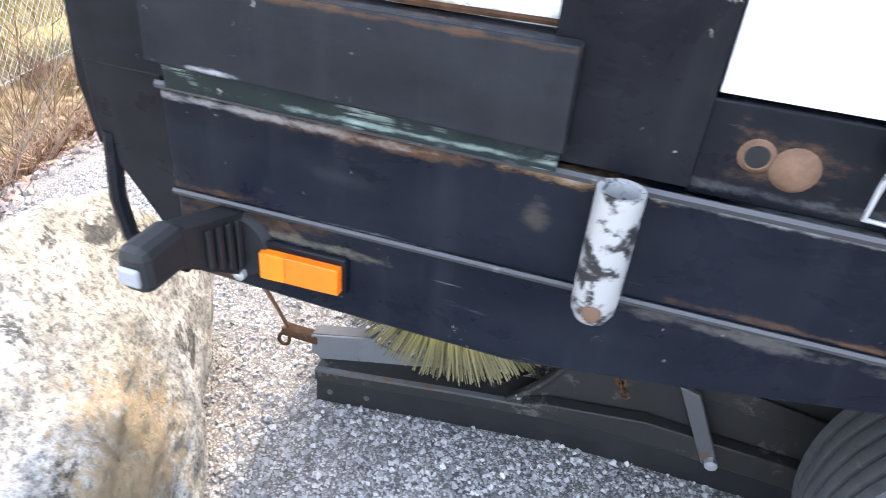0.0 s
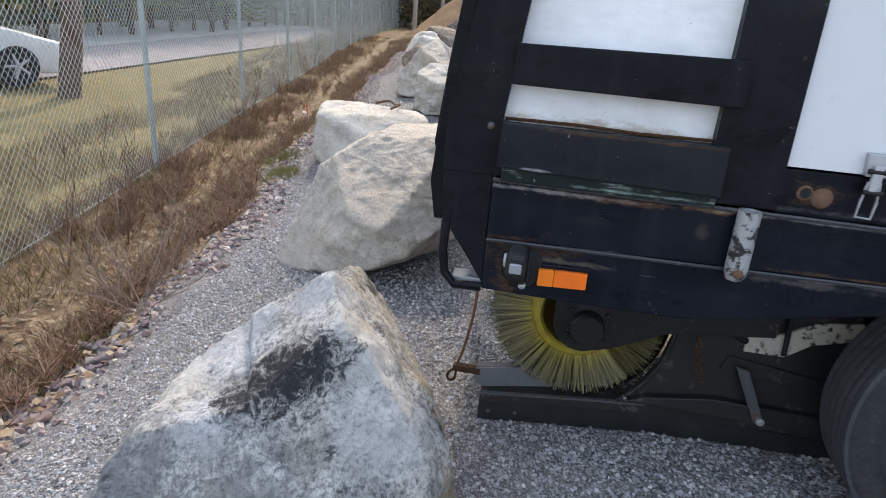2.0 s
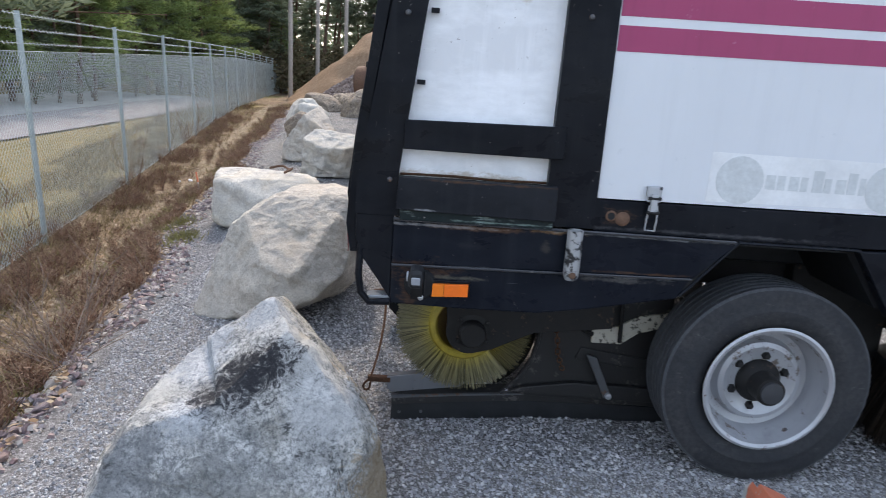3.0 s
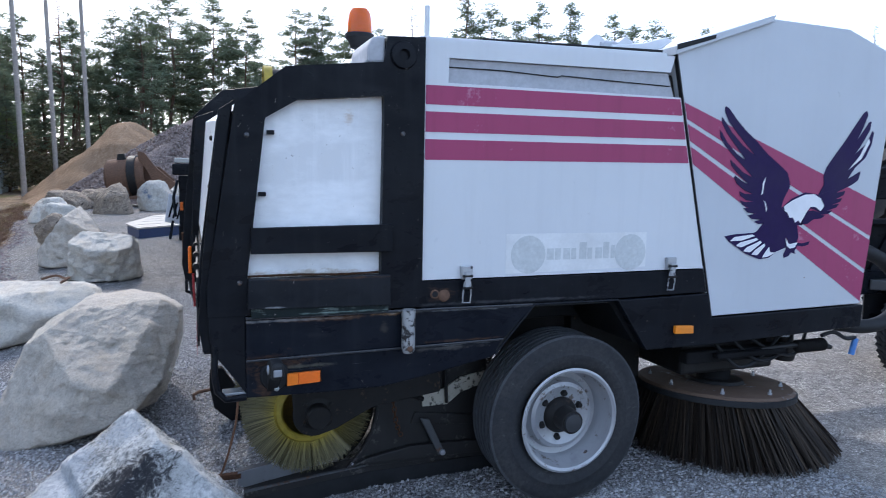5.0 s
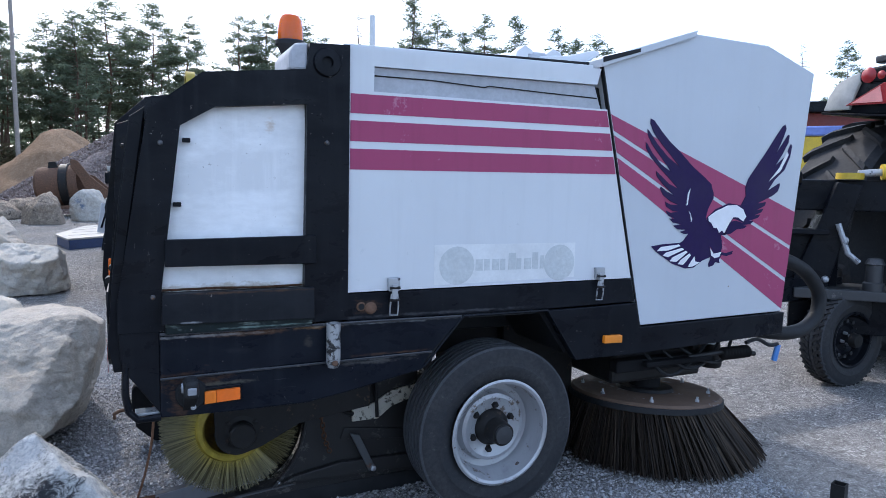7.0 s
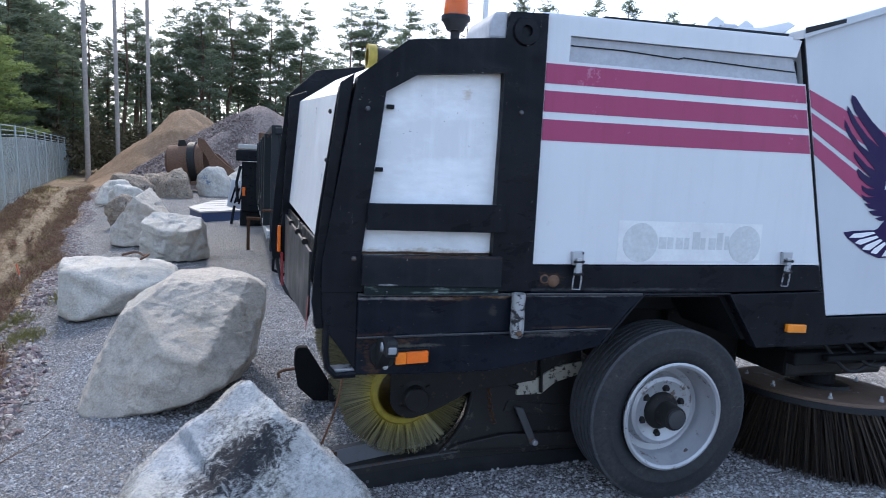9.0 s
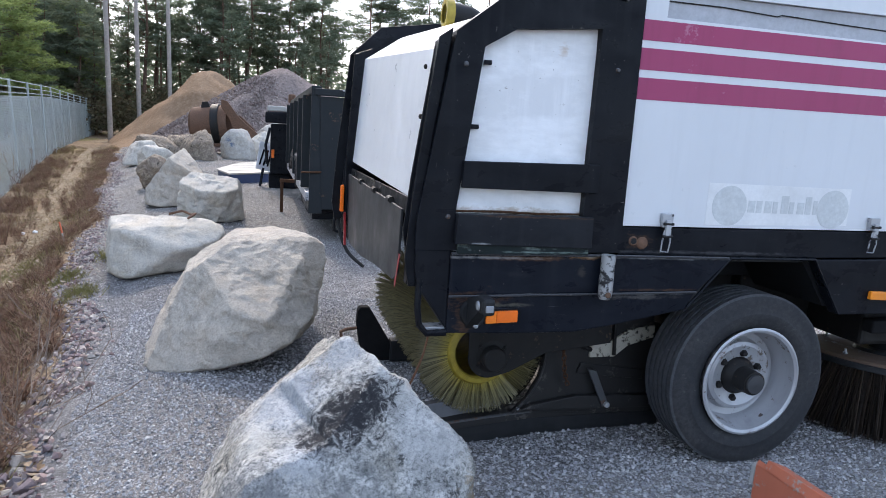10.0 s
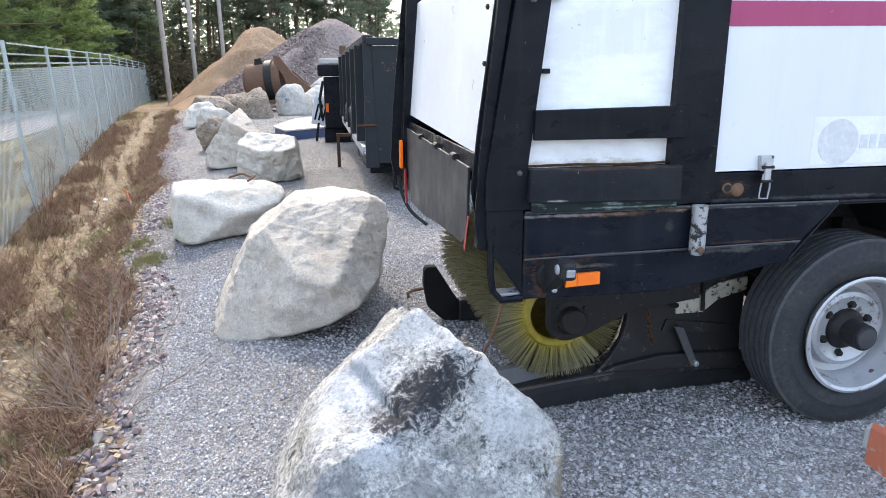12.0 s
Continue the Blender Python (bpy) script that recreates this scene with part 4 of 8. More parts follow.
# black skirt with creases and wheel arch
SK0, SK1, SK2 = -0.002, -0.016, -0.012
part("skirt_upper", prism([(-0.005, 0.93), (0.53, 0.93), (0.945, 0.93), (1.455, 0.938), (seam(1.050) - 0.006, 1.050), (-0.005, 1.042)], SK0, 0.05, 0.003), M_SKIRT, sweeper, "black painted rail above the wheel")
part("skirt_middle", prism([(-0.70, 0.768), (0.37, 0.783), (0.515, 0.922), (-0.70, 0.928)], SK1, 0.05, 0.006), M_SKIRT2, sweeper, "scuffed black skirt sheet with white scratches")
part("skirt_lower", prism([(-0.70, 0.621), (-0.45, 0.616), (-0.17, 0.617), (0.0, 0.643), (0.325, 0.706), (0.362, 0.776), (-0.70, 0.761)], SK2, 0.05, 0.005), M_SKIRT2, sweeper, "black lower skirt with rust spots")
part("skirt_front", prism([(0.95, 0.922), (1.118, 0.675), (1.475, 0.675), (2.500, 0.706), (2.505, 0.826), (1.494, 0.810), (1.462, 0.932)], -0.008, 0.05, 0.005), M_SKIRT, sweeper, "black front skirt rail")
part("arch_lip", tube([(0.33, -0.012, 0.715), (0.515, -0.012, 0.925), (0.945, -0.010, 0.925), (1.115, -0.010, 0.68)], 0.006, 6), M_SKIRT, sweeper)
part("wheel_housing", prism([(0.36, 0.72), (0.50, 0.928), (0.955, 0.928), (1.105, 0.70), (1.085, 0.70), (0.94, 0.90), (0.53, 0.90), (0.39, 0.72)], 0.052, 0.50), M_RUBBERMAT, sweeper)
part("weld_bead", tube([(-0.70, -0.019, 0.930), (-0.3, -0.0195, 0.929), (0.1, -0.019, 0.928), (0.50, -0.019, 0.926)], 0.006, 6), M_PLATE, sweeper, "rubbed steel edge of the skirt")
part("weld_bead", tube([(-0.70, -0.0165, 0.765), (-0.2, -0.0165, 0.772), (0.365, -0.0165, 0.781)], 0.005, 6), M_PLATE, sweeper)
# rust disc, socket bracket, latches
part("rust_boss", lathe([(0, -0.010), (0.017, -0.009), (0.024, -0.005), (0.027, 0.0)], (0.096, 0, 0.980), seg=20), M_RUST, sweeper, "rusty round boss", 40)
part("rust_ring", lathe([(0.011, -0.004), (0.014, -0.007), (0.019, -0.003), (0.021, 0.0)], (0.055, 0, 0.988), seg=18, caps=False), M_RUST, sweeper, "rusty ring round a hole", 40)
# black disc paints the dark of the hole, nothing is cut
part("rust_hole", lathe([(0, -0.006), (0.013, -0.006), (0.013, 0)], (0.055, 0, 0.988), seg=14), M_RUBBERMAT, sweeper)
sock = part("socket_tube", lathe([(0.0, 0.872), (0.021, 0.872), (0.022, 0.938), (0.0275, 0.939), (0.028, 0.80), (0.0265, 0.775), (0.02, 0.762), (0.0, 0.760)], (-0.072, -0.050, 0), "z", 24, caps=False), M_SOCKET, sweeper, "scuffed zinc socket tube, open at the top", 40)
part("weld_web", box(-0.084, -0.060, -0.024, -0.012, 0.80, 0.93, 0.003), M_SKIRT, sock)
part("socket_hole", lathe([(0, -0.081), (0.007, -0.081), (0.011, -0.0795), (0.013, -0.073)], (-0.072, 0, 0.784), seg=14), M_RUST, sock, "rusty drain hole", 40)


def latch(x, z):
    l = part("toggle_latch", prism([(x - 0.026, z + 0.045), (x + 0.026, z + 0.045), (x + 0.024, z - 0.010), (x - 0.022, z - 0.010)], -0.022, -0.001, 0.003), M_GALV, sweeper, "zinc toggle latch")
    part("lever", box(x - 0.012, x + 0.012, -0.034, -0.022, z - 0.05, z + 0.02, 0.003), M_GALV, l)
    part("wire_loop", tube([(x - 0.014, -0.028, z - 0.02), (x - 0.018, -0.024, z - 0.07), (x - 0.018, -0.02, z - 0.108), (x + 0.016, -0.02, z - 0.11), (x + 0.018, -0.024, z - 0.07), (x + 0.012, -0.028, z - 0.02)], 0.0035, 6), M_GALV, l)
    for zz in (z + 0.005, z - 0.045):
        part("pin", rod((x - 0.022, -0.03, zz), (x + 0.022, -0.03, zz), 0.006, seg=8), M_DARKSTEEL, l)


latch(0.190, 1.058)
latch(1.226, 1.070)

# rear side frame with its window
outer = [(-0.70, 0.94), (-0.835, 0.94), (-0.835, 1.05), (-0.728, 1.722), (-0.545, 1.868), (-0.172, 1.910), (-0.160, 2.008), (-0.004, 2.016), (-0.004, 0.94), (-0.35, 0.94)]
inner = [(-0.688, 1.076), (-0.692, 1.078), (-0.690, 1.10), (-0.622, 1.676), (-0.503, 1.748), (-0.176, 1.780), (-0.172, 1.778), (-0.170, 1.70), (-0.178, 1.078), (-0.35, 1.076)]
frame_side = part("rear_side_frame", ring_prism(outer, inner, -0.012, 0.06), M_BLACK, sweeper, "black steel frame round a white window panel")
part("window_panel", prism([(-0.72, 1.05), (-0.15, 1.05), (-0.15, 1.80), (-0.50, 1.77), (-0.65, 1.69)], 0.026, 0.05), M_WINDOW, frame_side, "white sheet panel with rust specks")
part("rust_edge", tube([(-0.688, 0.022, 1.083), (-0.5, 0.020, 1.086), (-0.35, 0.022, 1.081), (-0.18, 0.02, 1.085)], 0.0045, 6), M_DARKRUST, frame_side, "rusty lower edge")
part("cross_bar", prism([(-0.680, 1.174), (-0.137, 1.173), (-0.136, 1.282), (-0.677, 1.271)], -0.034, -0.014, 0.003), M_BLACK, frame_side, "black flat steel bar")
part("ledge_plate", prism([(-0.694, 0.968), (-0.144, 0.959), (-0.146, 1.081), (-0.690, 1.079)], -0.042, -0.014, 0.003), M_LEDGE, frame_side, "black steel ledge plate with scraped paint")
part("scrape_strip", prism([(-0.68, 0.930), (-0.15, 0.930), (-0.15, 0.962), (-0.68, 0.968)], -0.028, -0.014, 0.002), M_SCRAPE, frame_side, "green-white scraped paint strip")
for (x, z) in ((-0.688, 1.611), (-0.085, 1.893), (-0.093, 1.637), (-0.72, 1.065)):
    part("bolt", lathe([(0, -0.022), (0.007, -0.020), (0.010, -0.012)], (x, 0, z), seg=10), M_STEELGREY, frame_side)
for (x, z) in ((-0.615, 1.625), (-0.648, 1.395)):
    part("clip", box(x, x + 0.028, 0.004, 0.020, z - 0.008, z + 0.008, 0.002), M_BLACK, frame_side)
part("lifting_lug", lathe([(0.022, -0.028), (0.05, -0.026), (0.055, -0.012)], (-0.095, 0, 1.94), seg=24, caps=False), M_BLACK, frame_side, "worn lifting eye", 40)
part("corner_cap", prism([(-0.235, 1.905), (-0.165, 1.908), (-0.165, 2.012), (-0.215, 2.005), (-0.235, 1.97)], 0.0, 0.30, 0.01), M_FOAM, sweeper, "grey-white corner cap")

# lower rear corner and step
part("rear_corner", prism([(-0.832, 0.94), (-0.70, 0.94), (-0.70, 0.635), (-0.755, 0.715), (-0.818, 0.800), (-0.832, 0.86)], -0.008, 0.06, 0.004), M_BLACK, sweeper, "black rear corner plate")
part("step_hoop", tube([(-0.812, 0.0, 0.83), (-0.815, -0.01, 0.72), (-0.805, -0.01, 0.655), (-0.775, -0.01, 0.622), (-0.70, -0.01, 0.625)], 0.013, 8), M_BLACK, sweeper, "bent black bar hoop")
part("step_tread", prism([(-0.785, 0.640), (-0.70, 0.642), (-0.70, 0.628), (-0.785, 0.626)], 0.005, 0.07, 0.002), M_GALV, sweeper, "worn step tread")

# tailgate; the far side is raised a little to fit the camera's view
def edge_poly(lift, back):
    return [(-0.735, 1.735 + lift), (-0.785 - back, 1.700 + lift), (-0.848 - back, 1.16 + 0.5 * lift), (-0.868 - back, 0.90), (-0.850 - back, 0.797), (-0.812 - back, 0.797), (-0.825, 0.90), (-0.815, 1.16), (-0.775, 1.45)]


tail = part("tailgate_frame", prism(edge_poly(0.0, 0.0), 0.010, 0.026, 0.003), M_BLACK, sweeper, "black tailgate edge plate, bent outwards")
part("edge_plate", prism([(-0.755, 1.70), (-0.79, 1.67), (-0.852, 1.20), (-0.872, 1.0), (-0.855, 0.90), (-0.83, 0.98), (-0.80, 1.40)], 0.050, 0.062, 0.003), M_BLACK, tail)
part("edge_plate", prism(edge_poly(0.10, 0.085), W - 0.07, W - 0.05, 0.003), M_BLACK, tail)
part("edge_plate", prism(edge_poly(0.08, 0.04), W - 0.16, W - 0.14, 0.003), M_BLACK, tail)
part("rear_panel", from_lists([(-0.785, 0.085, 1.665), (-0.800, W - 0.20, 1.765), (-0.850, W - 0.16, 1.165), (-0.838, 0.085, 1.118), (-0.60, 0.085, 1.80), (-0.60, W - 0.24, 1.90)],
     [(0, 1, 2, 3), (4, 5, 1, 0)]), M_WHITE, tail, "white sheet tailgate with sloping top")
for zz in (1.26, 1.42, 1.60):
    part("panel_screw", lathe([(0, -0.012), (0.009, -0.008), (0.009, 0.0)], (-0.80 - 0.05 * (1.7 - zz), 0.10, zz), "x", 8), M_DARKSTEEL, tail)
part("rear_frame_post", prism([(-0.735, 1.72), (-0.785, 1.69), (-0.850, 1.10), (-0.855, 0.80), (-0.79, 0.80), (-0.79, 1.10)], 0.028, 0.080, 0.004), M_BLACK, tail)
part("rear_frame_post", prism([(-0.76, 1.83), (-0.86, 1.79), (-0.89, 1.10), (-0.89, 0.80), (-0.80, 0.80), (-0.79, 1.10)], W - 0.20, W - 0.16, 0.004), M_BLACK, tail, "wide black rear post")
part("far_top_rail", prism([(-0.76, 1.80), (-0.875, 1.795), (-0.70, 1.965), (-0.36, 2.02), (-0.05, 2.02), (-0.05, 1.90), (-0.38, 1.90), (-0.62, 1.86)], W - 0.12, W - 0.06, 0.004), M_BLACK, tail, "black top rail of the far side")
part("far_side_sheet", prism([(-0.78, 0.80), (0.0, 0.70), (0.0, 1.95), (-0.38, 1.92), (-0.64, 1.86), (-0.80, 1.75)], W - 0.09, W - 0.065), M_BLACK, sweeper)
part("hopper_roof", from_lists([(-0.60, 0.06, 1.802), (-0.60, W - 0.10, 1.902), (-0.05, W - 0.10, 1.95), (-0.05, 0.06, 1.86)], [(0, 1, 2, 3)]), M_WHITE, sweeper)
part("cross_strip", prism([(-0.860, 1.060), (-0.846, 1.060), (-0.842, 1.122), (-0.853, 1.122)], 0.085, W - 0.17, 0.002), M_BLACK, tail)
part("lower_plate", prism([(0.10, 1.075), (W - 0.18, 1.09), (W - 0.20, 0.86), (W - 0.34, 0.690), (1.10, 0.705), (0.67, 0.750), (0.21, 0.780), (0.13, 0.82)], -0.872, -0.862, 0.002, "x"), M_TAILPLATE, tail, "dull grey steel plate below the tailgate")
for yy in (0.35, 0.75, 1.2):
    part("hinge_bolt", rod((-0.870, yy - 0.03, 1.085), (-0.870, yy + 0.03, 1.085), 0.014, seg=10), M_DARKSTEEL, tail)
part("rear_marker", box(-0.915, -0.895, W - 0.215, W - 0.165, 0.86, 1.02, 0.005), M_AMBER, tail, "orange rear marker lamp")
part("red_strip", prism([(-0.895, 0.86), (-0.882, 0.86), (-0.877, 0.66), (-0.890, 0.66)], W - 0.24, W - 0.215, 0.002), M_RED, tail, "red reflector strip")
part("red_strip", prism([(0.078, 0.905), (0.098, 0.905), (0.165, 0.772), (0.145, 0.762)], -0.8735, -0.8722, 0, "x"), M_RED, tail, "red reflector strip")
part("far_hoop", tube([(-0.88, W - 0.02, 0.86), (-0.93, W - 0.02, 0.78), (-0.93, W - 0.02, 0.72), (-0.86, W - 0.02, 0.69)], 0.011, 8), M_BLACK, tail)

# side marker and lamp
refl = part("side_reflector", prism([(-0.509, 0.664), (-0.424, 0.668), (-0.424, 0.712), (-0.509, 0.7095)], -0.036, -0.020, 0.0015), M_AMBER, sweeper, "orange side reflector")
# this end is painted lighter for the light on it, same reflector
part("marker_lens", prism([(-0.551, 0.662), (-0.510, 0.664), (-0.510, 0.7095), (-0.551, 0.708)], -0.036, -0.020, 0.0015), M_AMBER_LIT, refl, "lighter yellow-orange end, light painted into the colour")
part("reflector_base", prism([(-0.558, 0.655), (-0.417, 0.661), (-0.417, 0.724), (-0.558, 0.720)], -0.022, -0.010, 0.004), M_BLACK, sweeper)
lamp = part("plate_lamp", prism([(-0.632, 0.742), (-0.582, 0.742), (-0.584, 0.806), (-0.628, 0.806)], -0.222, -0.135, 0.014), M_RUBBERMAT, sweeper, "black rubber clearance lamp on an arm")
part("lens", box(-0.622, -0.592, -0.228, -0.220, 0.757, 0.783, 0.004), M_LENS, lamp, "clear square lens")
part("lens", lathe([(0, -0.008), (0.016, -0.006), (0.018, 0.0)], (-0.633, -0.175, 0.772), "x", 16), M_LENS, lamp, "clear round lens", 40)
part("arm", from_lists([(x_, y_, z_) for (y_, z0_, z1_) in ((-0.15, 0.742, 0.80), (-0.012, 0.640, 0.755)) for (x_, z_) in ((-0.625, z0_), (-0.585, z0_), (-0.585, z1_), (-0.625, z1_))],
     [(0, 1, 2, 3), (7, 6, 5, 4), (0, 4, 5, 1), (1, 5, 6, 2), (2, 6, 7, 3), (3, 7, 4, 0)]), M_RUBBERMAT, lamp, "ribbed rubber arm")
for k in range(4):
    yy = -0.040 - 0.022 * k
    part("arm_rib", box(-0.582, -0.576, yy - 0.005, yy + 0.005, 0.665 - 0.02 + 0.9 * (-yy) * 0.75, 0.745 + 0.3 * (-yy), 0.002), M_RUBBERMAT, lamp)
part("lamp_base", lathe([(0, -0.028), (0.050, -0.026), (0.058, -0.010)], (-0.595, 0, 0.70), seg=28), M_RUBBERMAT, lamp, "", 40)
for (x, z) in ((-0.600, 0.745), (-0.590, 0.655)):
    part("screw", lathe([(0, -0.040), (0.010, -0.036), (0.010, -0.02)], (x, 0, z), seg=10), M_GALV, lamp)
part("front_marker", prism([(1.262, 0.748), (1.368, 0.744), (1.368, 0.782), (1.262, 0.786)], -0.030, -0.008, 0.004), M_AMBER2, sweeper, "yellow front marker reflector")

# beacon and exhaust on the roof
beacon = thing("rotating_beacon", "orange rotating warning beacon on a black stem", "beacon")
M_DOME, nt_, p_ = nodes_of("orange_plastic_dome")
p_.inputs["Base Color"].default_value, p_.inputs["Roughness"].default_value, p_.inputs["Transmission Weight"].default_value = (1.0, 0.17, 0.006, 1), 0.12, 0.55
BX, BY, BZ = 0.093, 1.56, 2.285
part("stem", rod((BX, BY, 2.02), (BX, BY, BZ - 0.03), 0.022, 0.03, 12), M_RUBBERMAT, beacon)
part("base", lathe([(0, -0.05), (0.05, -0.05), (0.075, 0.0), (0.088, 0.01), (0.088, 0.035), (0.0, 0.035)], (BX, BY, BZ), "z", 28), M_RUBBERMAT, beacon, "", 35)
part("dome", lathe([(0.076, 0.035), (0.074, 0.10), (0.066, 0.155), (0.05, 0.182), (0.0, 0.190)], (BX, BY, BZ), "z", 28, caps=False), M_DOME, beacon, "translucent orange dome", 50)
part("reflector", lathe([(0.0, 0.036), (0.050, 0.036), (0.055, 0.075), (0.030, 0.080), (0.022, 0.135), (0.0, 0.140)], (BX, BY, BZ), "z", 20), M_DARKSTEEL, beacon, "dark lamp inside the dome", 40)
beacon.parent = None
part("exhaust_pipe", tube([(-0.33, 0.96, 1.82), (-0.33, 0.96, 1.87), (-0.40, 0.95, 1.925), (-0.51, 0.93, 1.935)], 0.055, 16, smooth_steps=5), M_DARKSTEEL, sweeper, "curved dark pipe with yellow rim", 40)
part("pipe_rim", lathe([(0.045, -0.02), (0.066, -0.02), (0.066, 0.02), (0.045, 0.02)], (-0.52, 0.93, 1.935), "x", 24, caps=False), M_CORE, sweeper, "yellow pipe rim", 40)

# road wheel
WX, WZ, WR = 0.746, 0.357, 0.398


def wheel(parent, cx, cy, cz, r, width, rim_r, rim_mat, grooves=5, seg=72, label="worn black ribbed tyre", inset=0.0):
    """Tyre with rim, outer face towards -y."""
    h = width / 2
    prof = [(rim_r * 1.0, -h * 0.78), (rim_r + 0.02, -h * 0.92), (rim_r + (r - rim_r) * 0.45, -h * 1.05), (r - 0.085, -h * 1.045), (r - 0.080, -h * 1.02), (r - 0.050, -h * 1.01), (r - 0.024, -h * 0.985), (r - 0.010, -h * 0.93)]
    n = grooves + 1
    rib = 1.86 * h / n
    prof += [(r - 0.020, -h * 0.88), (r - 0.020, h * 0.88), (r - 0.010, h * 0.93), (r - 0.024, h * 0.985), (r - 0.055, h), (rim_r + (r - rim_r) * 0.45, h * 1.05), (rim_r, h * 0.78)]
    tyre = part("tyre", lathe(prof, (cx, cy + inset, cz), "y", seg, caps=False), M_RUBBER, parent, label, 28)
    # paler ribs over a darker body put the groove shade into the colour
    for i in range(n):
        y0, y1 = -h * 0.93 + i * rib + (0 if i == 0 else 0.0042), -h * 0.93 + (i + 1) * rib - (0 if i == n - 1 else 0.0042)
        drop0, drop1 = (0.010 if i == 0 else 0.001), (0.010 if i == n - 1 else 0.001)
        part("tread_rib", lathe([(r - 0.022, y0), (r - drop0, y0 + 0.001), (r, y0 + 0.006), (r, y1 - 0.006), (r - drop1, y1 - 0.001), (r - 0.022, y1)], (cx, cy + inset, cz), "y", seg, caps=False), M_TREAD, tyre, "", 25)
    rim = part("rim", lathe([(rim_r + 0.004, -h * 0.80), (rim_r + 0.014, -h * 0.95), (rim_r + 0.004, -h * 0.99), (rim_r - 0.008, -h * 0.93), (rim_r - 0.014, -h * 0.45), (rim_r - 0.026, -h * 0.30),
        (rim_r - 0.034, h * 0.10), (rim_r - 0.062, h * 0.16), (rim_r - 0.070, h * 0.0), (rim_r - 0.076, -h * 0.20), (rim_r - 0.094, -h * 0.26), (rim_r * 0.46, -h * 0.10), (0.05, -h * 0.08), (0.0, -h * 0.08)], (cx, cy, cz), "y", 56, caps=False), rim_mat, parent, "silver-painted steel rim with dirt", 30)
    return tyre, rim


rw = part("wheel_hub", lathe([(0.088, 0.03), (0.088, -0.015), (0.078, -0.030), (0.058, -0.050), (0.054, -0.125), (0.0, -0.127)], (WX, 0.140, WZ - 0.003), "y", 28), M_DARKSTEEL, sweeper, "greasy black wheel hub", 35)
part("hub_cap", lathe([(0.044, -0.127), (0.042, -0.137), (0.0, -0.140)], (WX, 0.140, WZ - 0.003), "y", 24), M_PLATE, rw, "grey hub cap", 40)
wheel(rw, WX, 0.140, WZ, WR, 0.225, 0.236, M_RIM, 5, inset=0.017)
for k in range(6):
    a = radians(60 * k + 22)
    nx_, nz_ = WX + 0.107 * math.cos(a), WZ - 0.003 + 0.107 * math.sin(a)
    part("wheel_nut", lathe([(0, -0.030), (0.012, -0.030), (0.019, -0.012), (0.021, 0.016)], (nx_, 0.140, nz_), "y", 6), M_DARKSTEEL, rw)
clamp = part("rim_clamp", prism([(WX + 0.095, WZ - 0.245), (WX + 0.150, WZ - 0.225), (WX + 0.155, WZ - 0.185), (WX + 0.125, WZ - 0.178), (WX + 0.100, WZ - 0.205)], 0.075, 0.15, 0.008), M_STEELGREY, rw, "rusty rim clamp")
part("valve", lathe([(0, -0.040), (0.007, -0.040), (0.009, -0.005), (0.013, 0.0)], (WX + 0.128, 0.075, WZ - 0.208), "y", 10), M_DARKSTEEL, clamp, "black valve cap", 40)
far_hub = part("far_wheel_hub", lathe([(0.09, 0.0), (0.07, 0.06), (0.0, 0.07)], (WX, W - 0.08, WZ), "y", 20), M_DARKSTEEL, sweeper)
wheel(far_hub, WX, W - 0.115, WZ, WR, 0.225, 0.232, M_RIM, 5)
part("axle", rod((WX, 0.1, WZ), (WX, W - 0.1, WZ), 0.05, seg=14), M_DARKSTEEL, sweeper)

# dark chassis under the body
# added block, keeps bright ground from showing between wheel and broom
part("chassis_block", box(1.04, 1.50, 0.55, 1.45, 0.12, 0.735, 0.01), M_DARKSTEEL, sweeper, "greasy dark block added to close the bright gap by the wheel")
part("chassis_beam", box(0.52, 2.35, 0.62, 0.74, 0.60, 0.735, 0.008), M_DARKSTEEL, sweeper)
part("chassis_beam", box(0.52, 2.35, 1.20, 1.32, 0.60, 0.735, 0.008), M_DARKSTEEL, sweeper)
part("broom_gearbox", box(1.50, 2.12, 0.20, 0.75, 0.455, 0.70, 0.02), M_DARKSTEEL, sweeper, "greasy broom gearbox")
part("hydraulic_box", box(2.12, 2.34, 0.42, 0.70, 0.44, 0.66, 0.02), M_DARKSTEEL, sweeper, "dark hydraulic box")
part("hood_back", box(0.30, 0.50, 0.55, 1.70, 0.08, 0.70, 0.01), M_DARKSTEEL, sweeper)
# main roller brush
rngb = random.Random(4)
AX, AZ = -0.377, 0.388                        # motor
BX, BZ = -0.395, 0.385                        # roller
roller = part("roller_core", lathe([(0.132, 0.447), (0.144, 0.457), (0.144, W - 0.20), (0.132, W - 0.19)], (BX, 0, BZ), "y", 40, caps=False), M_CORE, sweeper, "yellow roller brush core", 30)
part("core_flange", lathe([(0.118, 0.450), (0.126, 0.438), (0.146, 0.442), (0.156, 0.454), (0.153, 0.475)], (BX, 0, BZ), "y", 48, caps=False), M_CORE, roller, "dusty yellow end flange", 35)
items = []
